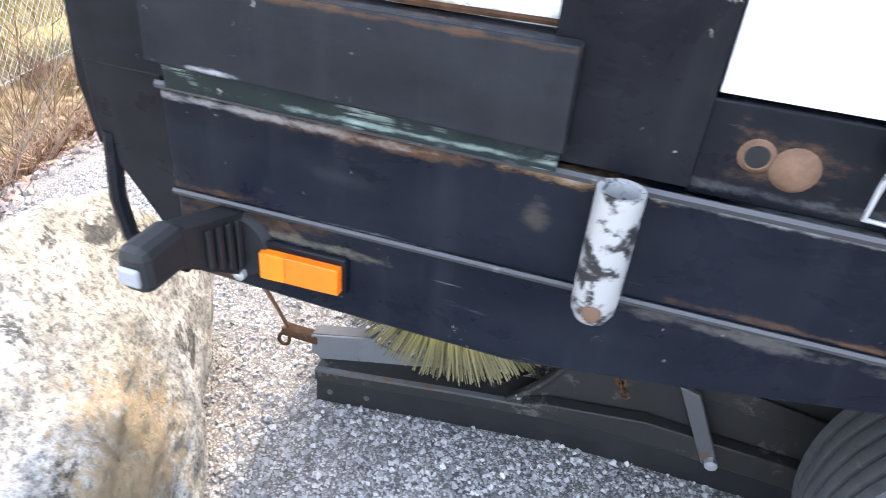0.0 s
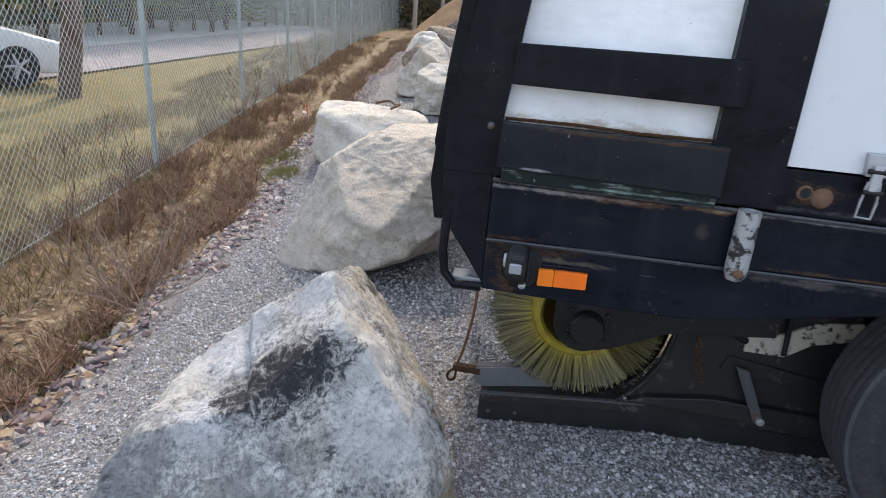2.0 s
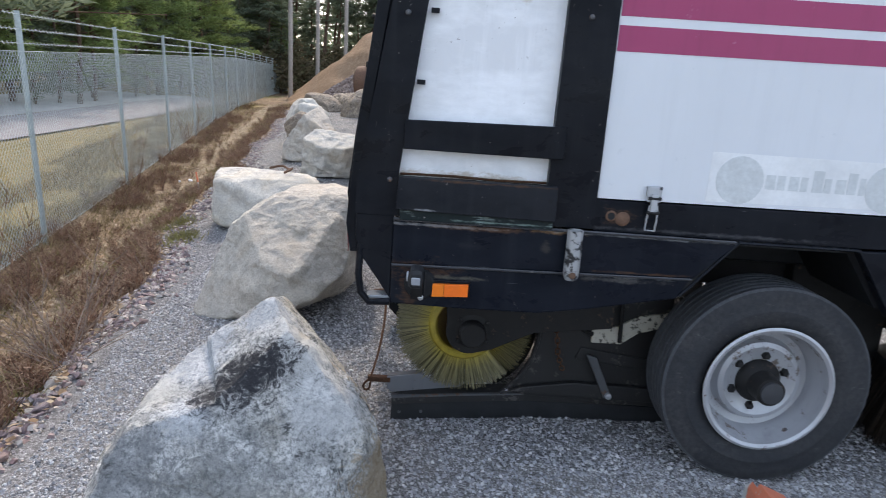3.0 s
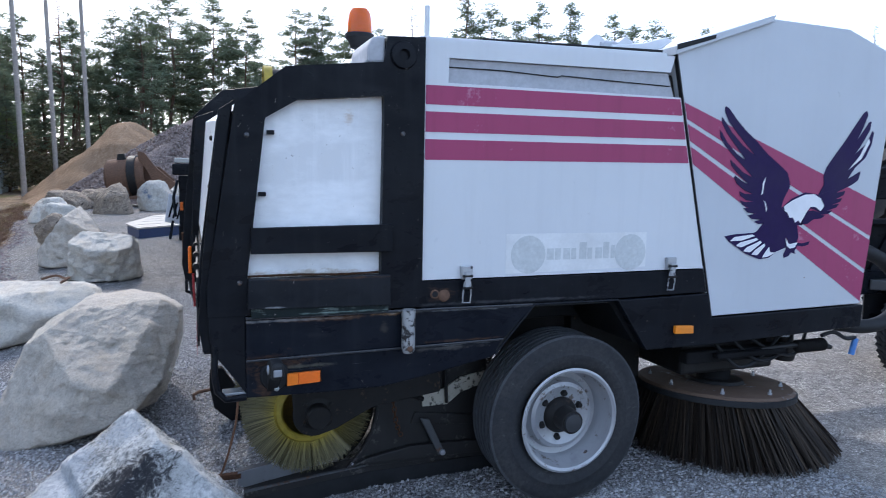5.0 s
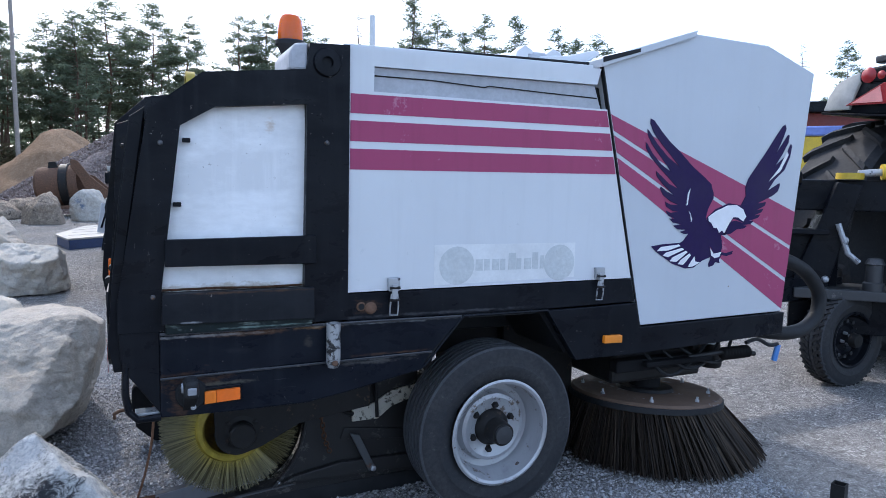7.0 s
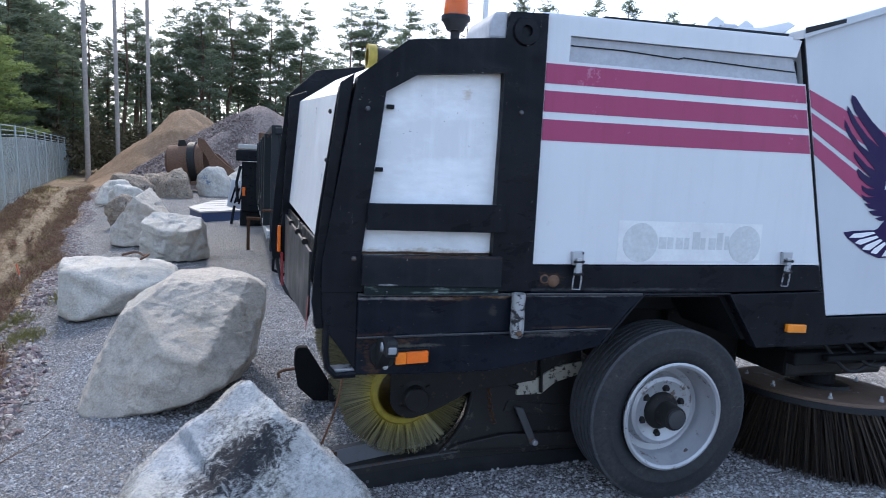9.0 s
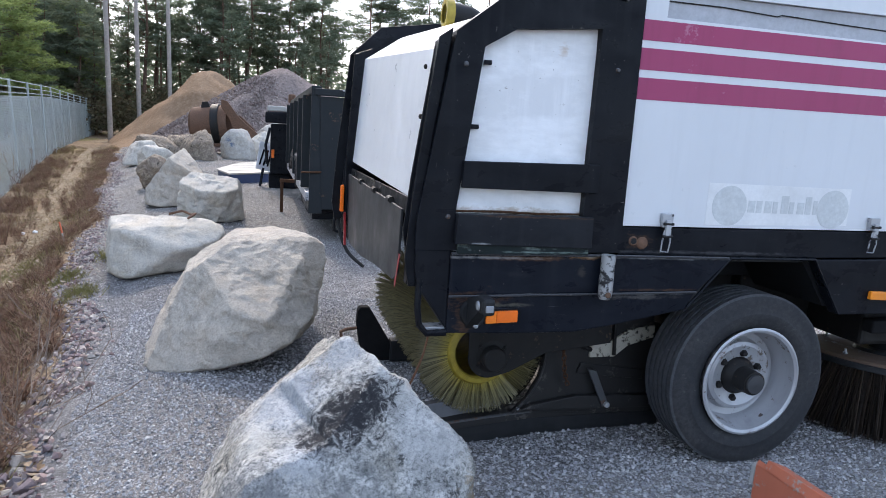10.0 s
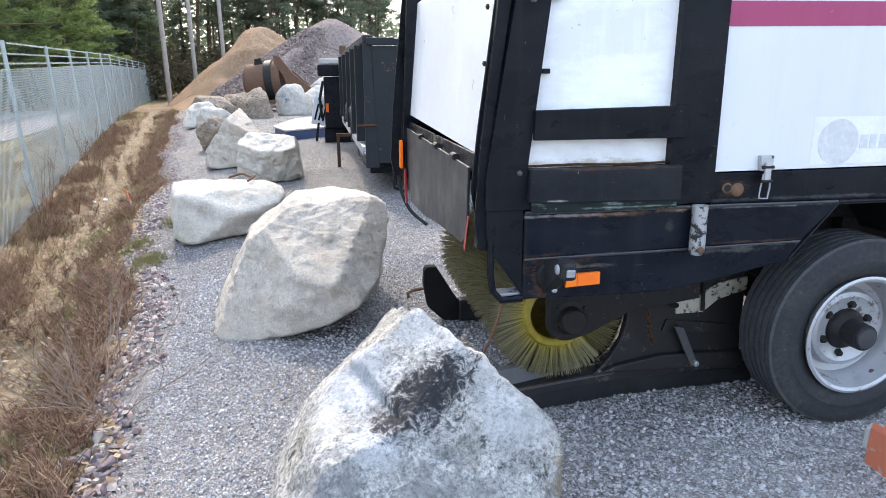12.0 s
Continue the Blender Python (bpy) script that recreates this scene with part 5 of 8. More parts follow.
for j in range(40):
    yy = 0.468 + j * 0.0317
    n = 1250 if j < 3 else 300
    for k in range(n):
        a = 2 * math.pi * (k + rngb.random()) / n + 0.02 * math.sin(k * 0.9)
        if j > 2:
            a = 2 * math.pi * (round(a * 7) + rngb.gauss(0, 0.16)) / 44 + 0.05 * j
        yo = yy + rngb.uniform(-0.012, 0.012)
        r1 = 0.293 + rngb.uniform(-0.020, 0.008)
        items.append(((BX + 0.144 * math.cos(a), yo, BZ + 0.144 * math.sin(a)),
                      (BX + r1 * math.cos(a + rngb.uniform(-0.05, 0.05)), yo + rngb.uniform(-0.016, 0.012) - (0.02 if j == 0 else 0), BZ + r1 * math.sin(a + rngb.uniform(-0.03, 0.03)))))
tagged(part("roller_bristles", strands(items, 0.0017, 0.0012), M_BRISTLE, roller, "stiff yellow plastic bristles, dirty at the tips"), kind="stuff")
part("brush_motor", lathe([(0, 0.0), (0.050, 0.0), (0.056, 0.008), (0.056, 0.05), (0.085, 0.056), (0.092, 0.10)], (AX + 0.012, 0.318, AZ), "y", 28), M_DARKSTEEL, sweeper, "greasy brush motor", 35)
for a in (35, 140, 215, 325):
    part("motor_bolt", lathe([(0, -0.012), (0.010, -0.010), (0.010, 0.004)], (AX + 0.012 + 0.074 * math.cos(radians(a)), 0.372, AZ + 0.074 * math.sin(radians(a))), "y", 6), M_DARKSTEEL, sweeper)
part("motor_plate", prism([(AX - 0.115, 0.70), (AX - 0.098, AZ + 0.03)] + [(AX + 0.100 * math.cos(radians(q)), AZ + 0.100 * math.sin(radians(q))) for q in range(180, 281, 10)] + [(AX + 0.10, AZ - 0.075), (AX + 0.27, AZ + 0.010), (AX + 0.60, 0.44), (AX + 0.60, 0.70)], 0.372, 0.384, 0.003), M_DARKSTEEL, sweeper, "dark bearing plate of the roller")
M_HOOD = paint_mat("scraped_oily_steel", (0.021, 0.020, 0.020), (0.075, 0.068, 0.063), 0.5, 0.55, 6.0, 0.5, metallic=0.1, spec=0.35)
part("brush_hood", prism([(-0.13, 0.66), (-0.075, 0.45), (-0.070, 0.36), (-0.095, 0.25), (-0.15, 0.15), (-0.22, 0.075), (0.50, 0.05), (0.50, 0.72)], 0.46, 0.475, 0.003), M_HOOD, sweeper, "oily scraped steel plate behind the roller")
shell = [(BX + 0.318 * math.cos(radians(q)), BZ + 0.318 * math.sin(radians(q))) for q in range(-62, 97, 6)]
part("hood_shell", from_lists([(x, y, z) for x, z in shell for y in (0.478, W - 0.18)], [(2 * k, 2 * k + 1, 2 * k + 3, 2 * k + 2) for k in range(len(shell) - 1)]), M_DARKSTEEL, sweeper, "dark curved hood over the roller", 40)
part("hood_edge", tube([(-0.072, 0.452, 0.46), (-0.066, 0.452, 0.36), (-0.090, 0.452, 0.25), (-0.145, 0.452, 0.15), (-0.215, 0.452, 0.078)], 0.008, 8, smooth_steps=5), M_HOOD, sweeper, "worn bent edge of the hood", 50)
part("hood_step", prism([(-0.18, 0.100), (0.50, 0.085), (0.50, 0.150), (0.10, 0.160), (-0.12, 0.125)], 0.425, 0.458, 0.004), M_HOOD, sweeper, "lower guide plate, worn bare at the edge")

# ground skid rail, struts and chain hook
SKID = [(-0.690, 0.375), (-0.60, 0.388), (-0.34, 0.435), (-0.10, 0.472), (0.25, 0.482), (0.60, 0.490)]


def along_skid(rows, lift=(0, 0)):
    """A bar that follows the skid: rows of (inset, height) make its section."""
    n = len(rows)
    v = [(x, y + dy, z + lift[0] + (lift[1] - lift[0]) * k / (len(SKID) - 1)) for k, (x, y) in enumerate(SKID) for dy, z in rows]
    f = [(k * n + q, k * n + (q + 1) % n, (k + 1) * n + (q + 1) % n, (k + 1) * n + q) for k in range(len(SKID) - 1) for q in range(n)]
    f += [tuple(range(n))[::-1], tuple(range(len(v) - n, len(v)))]
    bm = from_lists(v, f)
    bmesh.ops.recalc_face_normals(bm, faces=bm.faces)
    return bm


skid = part("skid_rail", along_skid([(-0.004, -0.085), (0.0, 0.000), (0.004, 0.036), (0.026, 0.036), (0.026, -0.085)]), M_RUBBERMAT, sweeper, "black rubber skid along the ground")
part("rail_angle", along_skid([(-0.006, 0.034), (-0.006, 0.066), (0.0, 0.070), (0.085, 0.076), (0.085, 0.068), (0.006, 0.060), (0.003, 0.034)], (0.0, 0.012)), M_HOOD, skid, "greasy clamping rail worn bare at the edge")
part("rail_edge", along_skid([(-0.009, 0.064), (-0.009, 0.071), (0.004, 0.073), (0.004, 0.0715)], (0.0, 0.012)), M_STEELGREY, skid, "rubbed steel edge")
ARC = [(BX + 0.292 * math.cos(radians(q)), BZ + 0.292 * math.sin(radians(q))) for q in range(236, 273, 6)]


def skewed(bm):
    for v in bm.verts:
        v.co.y += 0.28 * (v.co.x + 0.715)
    return bm


part("rail_top", skewed(prism([(-0.715, 0.146), (-0.715, 0.092), (-0.690, 0.072), (ARC[-1][0], 0.076)] + ARC[::-1] + [(ARC[0][0] - 0.008, 0.152)], 0.400, 0.407, 0.002)), M_PLATEGREY, skid, "grey steel end plate cut round to the roller")
part("rail_cap", skewed(prism([(-0.715, 0.143), (-0.565, 0.146), (-0.565, 0.151), (-0.715, 0.148)], 0.407, 0.445, 0.002)), M_STEELGREY, skid)
for x_ in (-0.655, -0.560):
    part("rail_bolt", lathe([(0, -0.007), (0.007, -0.006), (0.008, 0.0)], (x_, 0.376 + 0.17 * (x_ + 0.69), -0.005), "y", 8), M_STEELGREY, skid)
part("rail_bolt", lathe([(0, -0.008), (0.008, -0.006), (0.009, 0.0)], (-0.189, 0.452, 0.100), "y", 8), M_GALV, skid)
rear_rubber = part("rear_rubber", prism([(-0.810, 0.20), (-0.805, 0.285), (-0.790, 0.305), (-0.735, 0.305), (-0.56, 0.02), (-0.60, -0.035), (-0.69, -0.03), (-0.785, 0.06)], 1.55, 1.61, 0.008), M_FLAP, sweeper, "black rubber end of the far skid")
part("far_hook", tube([(-0.79, 1.58, 0.17), (-0.87, 1.58, 0.16), (-0.90, 1.58, 0.145), (-0.895, 1.58, 0.115)], 0.010, 8), M_RUST, rear_rubber, "rusty tow hook")
part("far_skid_rail", box(-0.60, 0.50, 1.52, 1.60, -0.03, 0.10, 0.008), M_RUBBERMAT, sweeper)
part("strut", prism([(0.140, 0.300), (0.185, 0.290), (0.272, 0.108), (0.237, 0.102)], 0.41, 0.425, 0.003), M_STEELGREY, sweeper, "slanting grey strut")
part("strut_bolt", lathe([(0, -0.018), (0.014, -0.015), (0.014, 0.0)], (0.254, 0.41, 0.118), "y", 8), M_GALV, sweeper)
part("hook_plate", box(-0.80, -0.70, 0.400, 0.430, 0.118, 0.142, 0.004), M_DARKRUST, sweeper, "dark rusty tongue of the end plate")
part("rear_hook", tube([(-0.785, 0.415, 0.125), (-0.806, 0.415, 0.112), (-0.818, 0.417, 0.088), (-0.808, 0.42, 0.070), (-0.792, 0.42, 0.080), (-0.788, 0.42, 0.112)], 0.005, 8, smooth_steps=4), M_DARKRUST, sweeper, "rusty tow hook", 50)
rope = part("pull_rope", tube([(-0.720, 0.14, 0.62), (-0.728, 0.21, 0.46), (-0.755, 0.32, 0.28), (-0.787, 0.415, 0.135)], 0.0048, 8, smooth_steps=6), M_ROPE, sweeper, "thin brown pull rope", 50)
part("cream_bracket", prism([(0.160, 0.345), (0.29, 0.345), (0.36, 0.40), (0.50, 0.44), (0.50, 0.50), (0.36, 0.48), (0.27, 0.425), (0.160, 0.415)], 0.445, 0.46, 0.003), M_CREAM, sweeper, "flaking cream-painted bracket")
part("valve_rod", rod((0.27, 0.43, 0.56), (0.28, 0.43, 0.36), 0.009, seg=8), M_DARKSTEEL, sweeper)
chain = [Vector((-0.012, 0.40, 0.45)), Vector((-0.004, 0.395, 0.40)), Vector((0.006, 0.40, 0.35)), Vector((0.012, 0.40, 0.30)), Vector((0.028, 0.41, 0.26)), Vector((0.045, 0.42, 0.22))]
for k in range(10):
    a, b = chain[k // 2], chain[k // 2 + 1]
    m = a.lerp(b, 0.25 + 0.5 * (k % 2))
    o_ = Vector((0.009, 0, 0.002)) if k % 2 else Vector((0, 0.009, 0))
    h_ = (b - a) * 0.33
    part("chain_link", tube([m - h_, m - h_ * 0.6 + o_, m + h_ * 0.6 + o_, m + h_, m + h_ * 0.6 - o_, m - h_ * 0.6 - o_, m - h_], 0.0032, 6), M_DARKRUST, sweeper)
part("oily_pipe", tube([(0.06, 0.445, 0.62), (0.05, 0.435, 0.50), (0.10, 0.43, 0.42), (0.16, 0.44, 0.385)], 0.011, 8, smooth_steps=5), M_DARKSTEEL, sweeper, "", 50)
part("pivot_arm", prism([(0.10, 0.265), (0.46, 0.225), (0.46, 0.275), (0.12, 0.320)], 0.447, 0.457, 0.004), M_HOOD, sweeper, "dirty pivot arm")

# side broom
CX, CY, CZ = 1.856, 0.350, 0.350
TILT_B = Matrix.Translation((CX, CY, CZ)) @ Matrix.Rotation(radians(-3), 4, Vector((1, 0, 0))) @ Matrix.Rotation(radians(3), 4, Vector((0, 1, 0)))


def tilted(bm):
    bmesh.ops.transform(bm, matrix=TILT_B, verts=bm.verts)
    return bm


M_DISC = paint_mat("worn_brown_plate", (0.115, 0.070, 0.045), (0.26, 0.27, 0.30), 0.7, 0.56, 4.0, 0.3)
disc = part("broom_disc", tilted(lathe([(0.0, 0.012), (0.10, 0.014), (0.40, 0.010), (0.415, 0.0), (0.415, -0.022), (0.39, -0.03)], (0, 0, 0), "z", 56)), M_DISC, sweeper, "rusty brown broom plate", 30)
part("disc_rim", tilted(lathe([(0.416, -0.004), (0.424, -0.008), (0.424, -0.034), (0.416, -0.036)], (0, 0, 0), "z", 56, caps=False)), M_RUBBERMAT, disc)
for k in range(8):
    a = radians(45 * k + 10)
    part("disc_bolt", tilted(lathe([(0.011, 0.010), (0.011, 0.022), (0.006, 0.024), (0.006, 0.038), (0, 0.038)], (0.345 * math.cos(a), 0.345 * math.sin(a), 0), "z", 6)), M_GALV, disc)
part("broom_motor", rod((CX, CY, CZ + 0.01), (CX, CY, CZ + 0.22), 0.085, seg=20), M_FLAP, sweeper, "broom drive motor", 35)
part("motor_flange", tilted(lathe([(0, 0.035), (0.15, 0.03), (0.16, 0.014)], (0, 0, 0), "z", 28)), M_DARKSTEEL, disc, "", 30)
part("broom_arm", box(1.45, 2.12, 0.10, 0.17, 0.545, 0.61, 0.01), M_FLAP, sweeper, "dark broom arm")
part("broom_bar", box(1.60, 2.05, 0.05, 0.09, 0.575, 0.605, 0.008), M_FLAP, sweeper)
part("hydraulic_cylinder", lathe([(0, 1.66), (0.034, 1.66), (0.036, 1.70), (0.036, 1.98), (0.030, 1.985), (0.030, 2.02), (0, 2.02)], (0, 0.22, 0.640), "x", 20), M_DARKSTEEL, sweeper, "greasy hydraulic cylinder", 35)
part("cylinder_bracket", prism([(2.00, 0.69), (2.12, 0.69), (2.10, 0.56), (2.04, 0.54)], 0.16, 0.28, 0.006), M_DARKSTEEL, sweeper)
part("hydraulic_motor", lathe([(0, 0.46), (0.055, 0.46), (0.062, 0.475), (0.062, 0.56), (0.05, 0.57), (0.05, 0.60), (0, 0.60)], (2.30, 0.30, 0), "z", 20), M_DARKSTEEL, sweeper, "dark hydraulic motor", 35)
for k in range(3):
    part("hydraulic_line", tube([(1.62 + 0.12 * k, 0.12, 0.66), (1.75 + 0.12 * k, 0.07, 0.52 + 0.03 * k), (1.92 + 0.12 * k, 0.09, 0.56), (2.10 + 0.09 * k, 0.14, 0.66)], 0.009, 7, smooth_steps=5), M_RUBBERMAT, sweeper)
part("spring_rod", tube([(1.90, 0.08, 0.60), (2.10, 0.06, 0.615), (2.30, 0.05, 0.600), (2.36, 0.05, 0.59)], 0.014, 8), M_DARKSTEEL, sweeper)
for k in range(9):
    part("spring_coil", lathe([(0.028, -0.006), (0.036, 0.0), (0.028, 0.006)], (2.13 + 0.022 * k, 0.055, 0.607), "x", 14), M_DARKSTEEL, sweeper, "", 60)
items = []
for k in range(2900):
    a = rngb.uniform(0, 2 * math.pi)
    q = rngb.random()
    r0 = 0.33 + 0.08 * q
    r1 = 0.50 + 0.12 * q + rngb.uniform(-0.025, 0.02)
    da = rngb.uniform(-0.045, 0.045)
    lowest = rngb.uniform(0.012, 0.045)
    p0 = TILT_B @ Vector((r0 * math.cos(a), r0 * math.sin(a), -0.02))
    items.append((p0, (CX + 0.21 + r1 * math.cos(a + da), CY + 0.15 + r1 * math.sin(a + da), GZ + lowest)))
tagged(part("broom_bristles", strands(items, 0.0048, 0.0040), M_BROOM, disc, "long dark broom bristles"), kind="stuff")

# drawbar end: hoses, coupling, jockey wheel
M_COUPLING = plain_mat("bright_blue_plastic", (0.06, 0.20, 0.52), 0.4, 0, 0.1, 40, 0.0)
hose = part("suction_hose", tube([(2.46, 0.10, 1.13), (2.61, 0.08, 1.10), (2.77, 0.08, 1.03), (2.89, 0.08, 0.91), (2.89, 0.08, 0.78), (2.79, 0.08, 0.70), (2.63, 0.08, 0.68), (2.46, 0.12, 0.70)], 0.040, 14, smooth_steps=8), M_RUBBERMAT, sweeper, "thick black ribbed hose", 60)
part("blue_coupling", rod((2.545, 0.05, 0.625), (2.520, 0.05, 0.535), 0.016, seg=10), M_COUPLING, sweeper, "blue hose coupling")
part("hose_end", tube([(2.28, 0.04, 0.66), (2.38, 0.05, 0.67), (2.47, 0.05, 0.63), (2.54, 0.05, 0.63)], 0.011, 8, smooth_steps=4), M_RUBBERMAT, sweeper)
part("drawbar", box(2.45, 4.6, 1.12, 1.28, 0.62, 0.80, 0.01), M_BLACK, sweeper, "black drawbar beam")
part("drawbar_side", prism([(2.45, 0.74), (4.5, 0.74), (4.5, 0.82), (2.45, 0.95)], 1.30, 1.38, 0.006), M_BLACK, sweeper)
jockey = part("jockey_hub", lathe([(0.06, 0.0), (0.05, -0.05), (0.0, -0.055)], (4.40, 0.86, 0.335), "y", 20), M_DARKSTEEL, sweeper, "support wheel hub")
wheel(jockey, 4.40, 0.95, 0.335, 0.37, 0.20, 0.215, M_BLACK, 4, 56, "black support wheel tyre")
for k in range(4):
    a = radians(90 * k + 20)
    part("wheel_bolt", lathe([(0, -0.03), (0.011, -0.028), (0.013, 0.0)], (4.40 + 0.05 * math.cos(a), 0.925, 0.335 + 0.05 * math.sin(a)), "y", 8), M_GALV, jockey)
for k in range(12):
    a = radians(30 * k)
    part("rim_hole", lathe([(0, -0.002), (0.016, -0.002), (0.016, 0.004)], (4.40 + 0.145 * math.cos(a), 0.9120, 0.335 + 0.145 * math.sin(a)), "y", 10), M_PLATE, jockey)
for k in range(44):
    for row, sgn in ((-0.052, 1), (0.052, -1)):
        a = radians(360 * (k + (0.5 if sgn > 0 else 0)) / 44)
        m_ = Matrix.Translation((4.40, 0.95 + row, 0.335)) @ Matrix.Rotation(-a, 4, Vector((0, 1, 0))) @ Matrix.Translation((0.371, 0, 0)) @ Matrix.Rotation(radians(34 * sgn), 4, Vector((1, 0, 0)))
        blk = box(-0.006, 0.010, -0.044, 0.044, -0.011, 0.011, 0)
        bmesh.ops.transform(blk, matrix=m_, verts=blk.verts)
        part("tread_block", blk, M_RUBBER, jockey)
part("jockey_leg", box(4.35, 4.45, 1.06, 1.12, 0.30, 1.05, 0.01), M_BLACK, sweeper)
part("trailing_cable", tube([(-0.91, W - 0.03, 0.90), (-0.90, W - 0.04, 0.74), (-0.85, W - 0.10, 0.60), (-0.76, W - 0.20, 0.52)], 0.011, 8, smooth_steps=6), M_RUBBERMAT, sweeper, "sagging black cable", 50)


# ---------------- boulders ----------------
def boulder(label, material, centre, bodies, seed, detail=5, sharp=26.0, rough=0.012, group="row of boulders"):
    ob = part("boulder", rock(bodies, seed, detail, sharp, rough), material, smooth=0)
    ob.location = centre
    return tagged(ob, label, "boulder", group)


def facets(rows):
    """Planes given as turn and rise of their normal in degrees and distance from the middle."""
    return [((math.cos(radians(a)) * math.cos(radians(e)), math.sin(radians(a)) * math.cos(radians(e)), math.sin(radians(e))), d) for a, e, d in rows]


# C1 to C3: planes follow sight lines, so outlines fit the camera's view
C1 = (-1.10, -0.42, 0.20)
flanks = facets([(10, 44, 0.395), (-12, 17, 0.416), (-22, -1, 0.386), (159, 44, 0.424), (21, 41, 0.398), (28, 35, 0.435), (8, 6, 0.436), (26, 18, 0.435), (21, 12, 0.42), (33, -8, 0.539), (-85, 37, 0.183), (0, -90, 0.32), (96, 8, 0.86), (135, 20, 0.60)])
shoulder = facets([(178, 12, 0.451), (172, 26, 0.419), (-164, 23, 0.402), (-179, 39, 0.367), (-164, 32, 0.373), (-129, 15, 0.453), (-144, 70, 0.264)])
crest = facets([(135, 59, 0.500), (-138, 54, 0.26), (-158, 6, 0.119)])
boulder("large lichen-stained grey granite boulder with a black patch and painted sunlit facets", M_ROCK_A, C1, [flanks + shoulder, flanks + crest], 3, 7, 150, 0.011)
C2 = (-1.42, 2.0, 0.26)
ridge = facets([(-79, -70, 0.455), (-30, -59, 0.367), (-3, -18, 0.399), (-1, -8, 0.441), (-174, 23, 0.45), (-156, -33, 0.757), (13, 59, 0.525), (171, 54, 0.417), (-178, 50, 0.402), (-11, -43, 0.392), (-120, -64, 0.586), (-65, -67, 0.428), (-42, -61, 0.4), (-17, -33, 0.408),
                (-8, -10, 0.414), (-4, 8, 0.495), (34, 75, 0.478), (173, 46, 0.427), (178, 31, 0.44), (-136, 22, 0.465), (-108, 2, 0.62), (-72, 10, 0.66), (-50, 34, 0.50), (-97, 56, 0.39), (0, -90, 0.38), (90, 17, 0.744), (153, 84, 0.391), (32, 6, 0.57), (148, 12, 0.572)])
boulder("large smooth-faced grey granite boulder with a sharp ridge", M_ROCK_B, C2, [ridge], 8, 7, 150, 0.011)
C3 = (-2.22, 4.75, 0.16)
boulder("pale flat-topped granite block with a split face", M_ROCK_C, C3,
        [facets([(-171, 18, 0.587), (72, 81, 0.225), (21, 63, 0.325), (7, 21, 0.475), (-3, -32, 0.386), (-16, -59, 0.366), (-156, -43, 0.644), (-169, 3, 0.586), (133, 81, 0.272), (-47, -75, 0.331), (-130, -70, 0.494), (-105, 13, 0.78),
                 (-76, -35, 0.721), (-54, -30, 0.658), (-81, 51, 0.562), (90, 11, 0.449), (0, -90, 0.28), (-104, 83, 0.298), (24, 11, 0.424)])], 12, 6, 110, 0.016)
# front leans out so that it turns dark
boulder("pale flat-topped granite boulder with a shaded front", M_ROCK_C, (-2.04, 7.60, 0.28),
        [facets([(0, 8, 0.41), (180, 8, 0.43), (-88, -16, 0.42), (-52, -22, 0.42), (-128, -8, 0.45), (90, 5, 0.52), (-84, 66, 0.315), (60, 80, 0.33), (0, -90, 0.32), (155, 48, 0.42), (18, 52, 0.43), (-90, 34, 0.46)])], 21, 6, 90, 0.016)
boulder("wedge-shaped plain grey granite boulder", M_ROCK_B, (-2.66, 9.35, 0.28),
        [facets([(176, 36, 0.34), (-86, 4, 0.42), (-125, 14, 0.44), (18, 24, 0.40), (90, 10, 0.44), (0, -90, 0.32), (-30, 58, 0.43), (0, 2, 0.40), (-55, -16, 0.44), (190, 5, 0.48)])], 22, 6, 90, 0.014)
rr = random.Random(11)
for (label, mat, x, y, sx, sy, sz, seed, n, sharp) in (
        ("yellowish weathered boulder beside gravel bank", M_ROCK_D, -3.34, 11.9, 0.36, 0.40, 0.40, 23, 8, 22),
        ("pale boulder with bluish stone veins", M_ROCK_C, -3.85, 15.6, 0.52, 0.50, 0.40, 24, 9, 22),
        ("rounded light grey granite boulder", M_ROCK_C, -4.60, 18.8, 0.62, 0.55, 0.40, 25, 10, 16),
        ("brown mottled boulder before the mounds", M_ROCK_D, -3.42, 22.6, 0.60, 0.56, 0.56, 26, 8, 34),
        ("round grey boulder with a blue paint patch", M_ROCK_BLUE, -2.20, 24.3, 0.72, 0.62, 0.66, 27, 12, 16),
        ("pale upright boulder before the mounds", M_ROCK_C, -1.24, 25.6, 0.60, 0.52, 0.62, 28, 9, 24),
        ("pale rounded boulder behind the row", M_ROCK_C, -0.95, 28.6, 0.75, 0.6, 0.86, 33, 10, 20),
        ("flat reddish slab of rough rock", M_ROCK_D, -5.2, 25.5, 0.95, 0.6, 0.36, 29, 7, 60),
        ("flat brown slab of rough rock", M_ROCK_D, -4.3, 26.0, 0.7, 0.6, 0.40, 30, 6, 60)):
    boulder(label, mat, (x, y, GZ + 0.82 * sz), [random_planes(rr, sx, sy, sz, n)], seed, 5, sharp, 0.016)
part_rope = part("rusty_rod", tube([(-2.22, 4.50, 0.445), (-2.10, 4.50, 0.475), (-2.02, 4.46, 0.45), (-1.97, 4.38, 0.47), (-2.03, 4.30, 0.435)], 0.012, 6, smooth_steps=4), M_RUST)
tagged(part_rope, "rusty bent steel rod lying on a boulder", "rod")

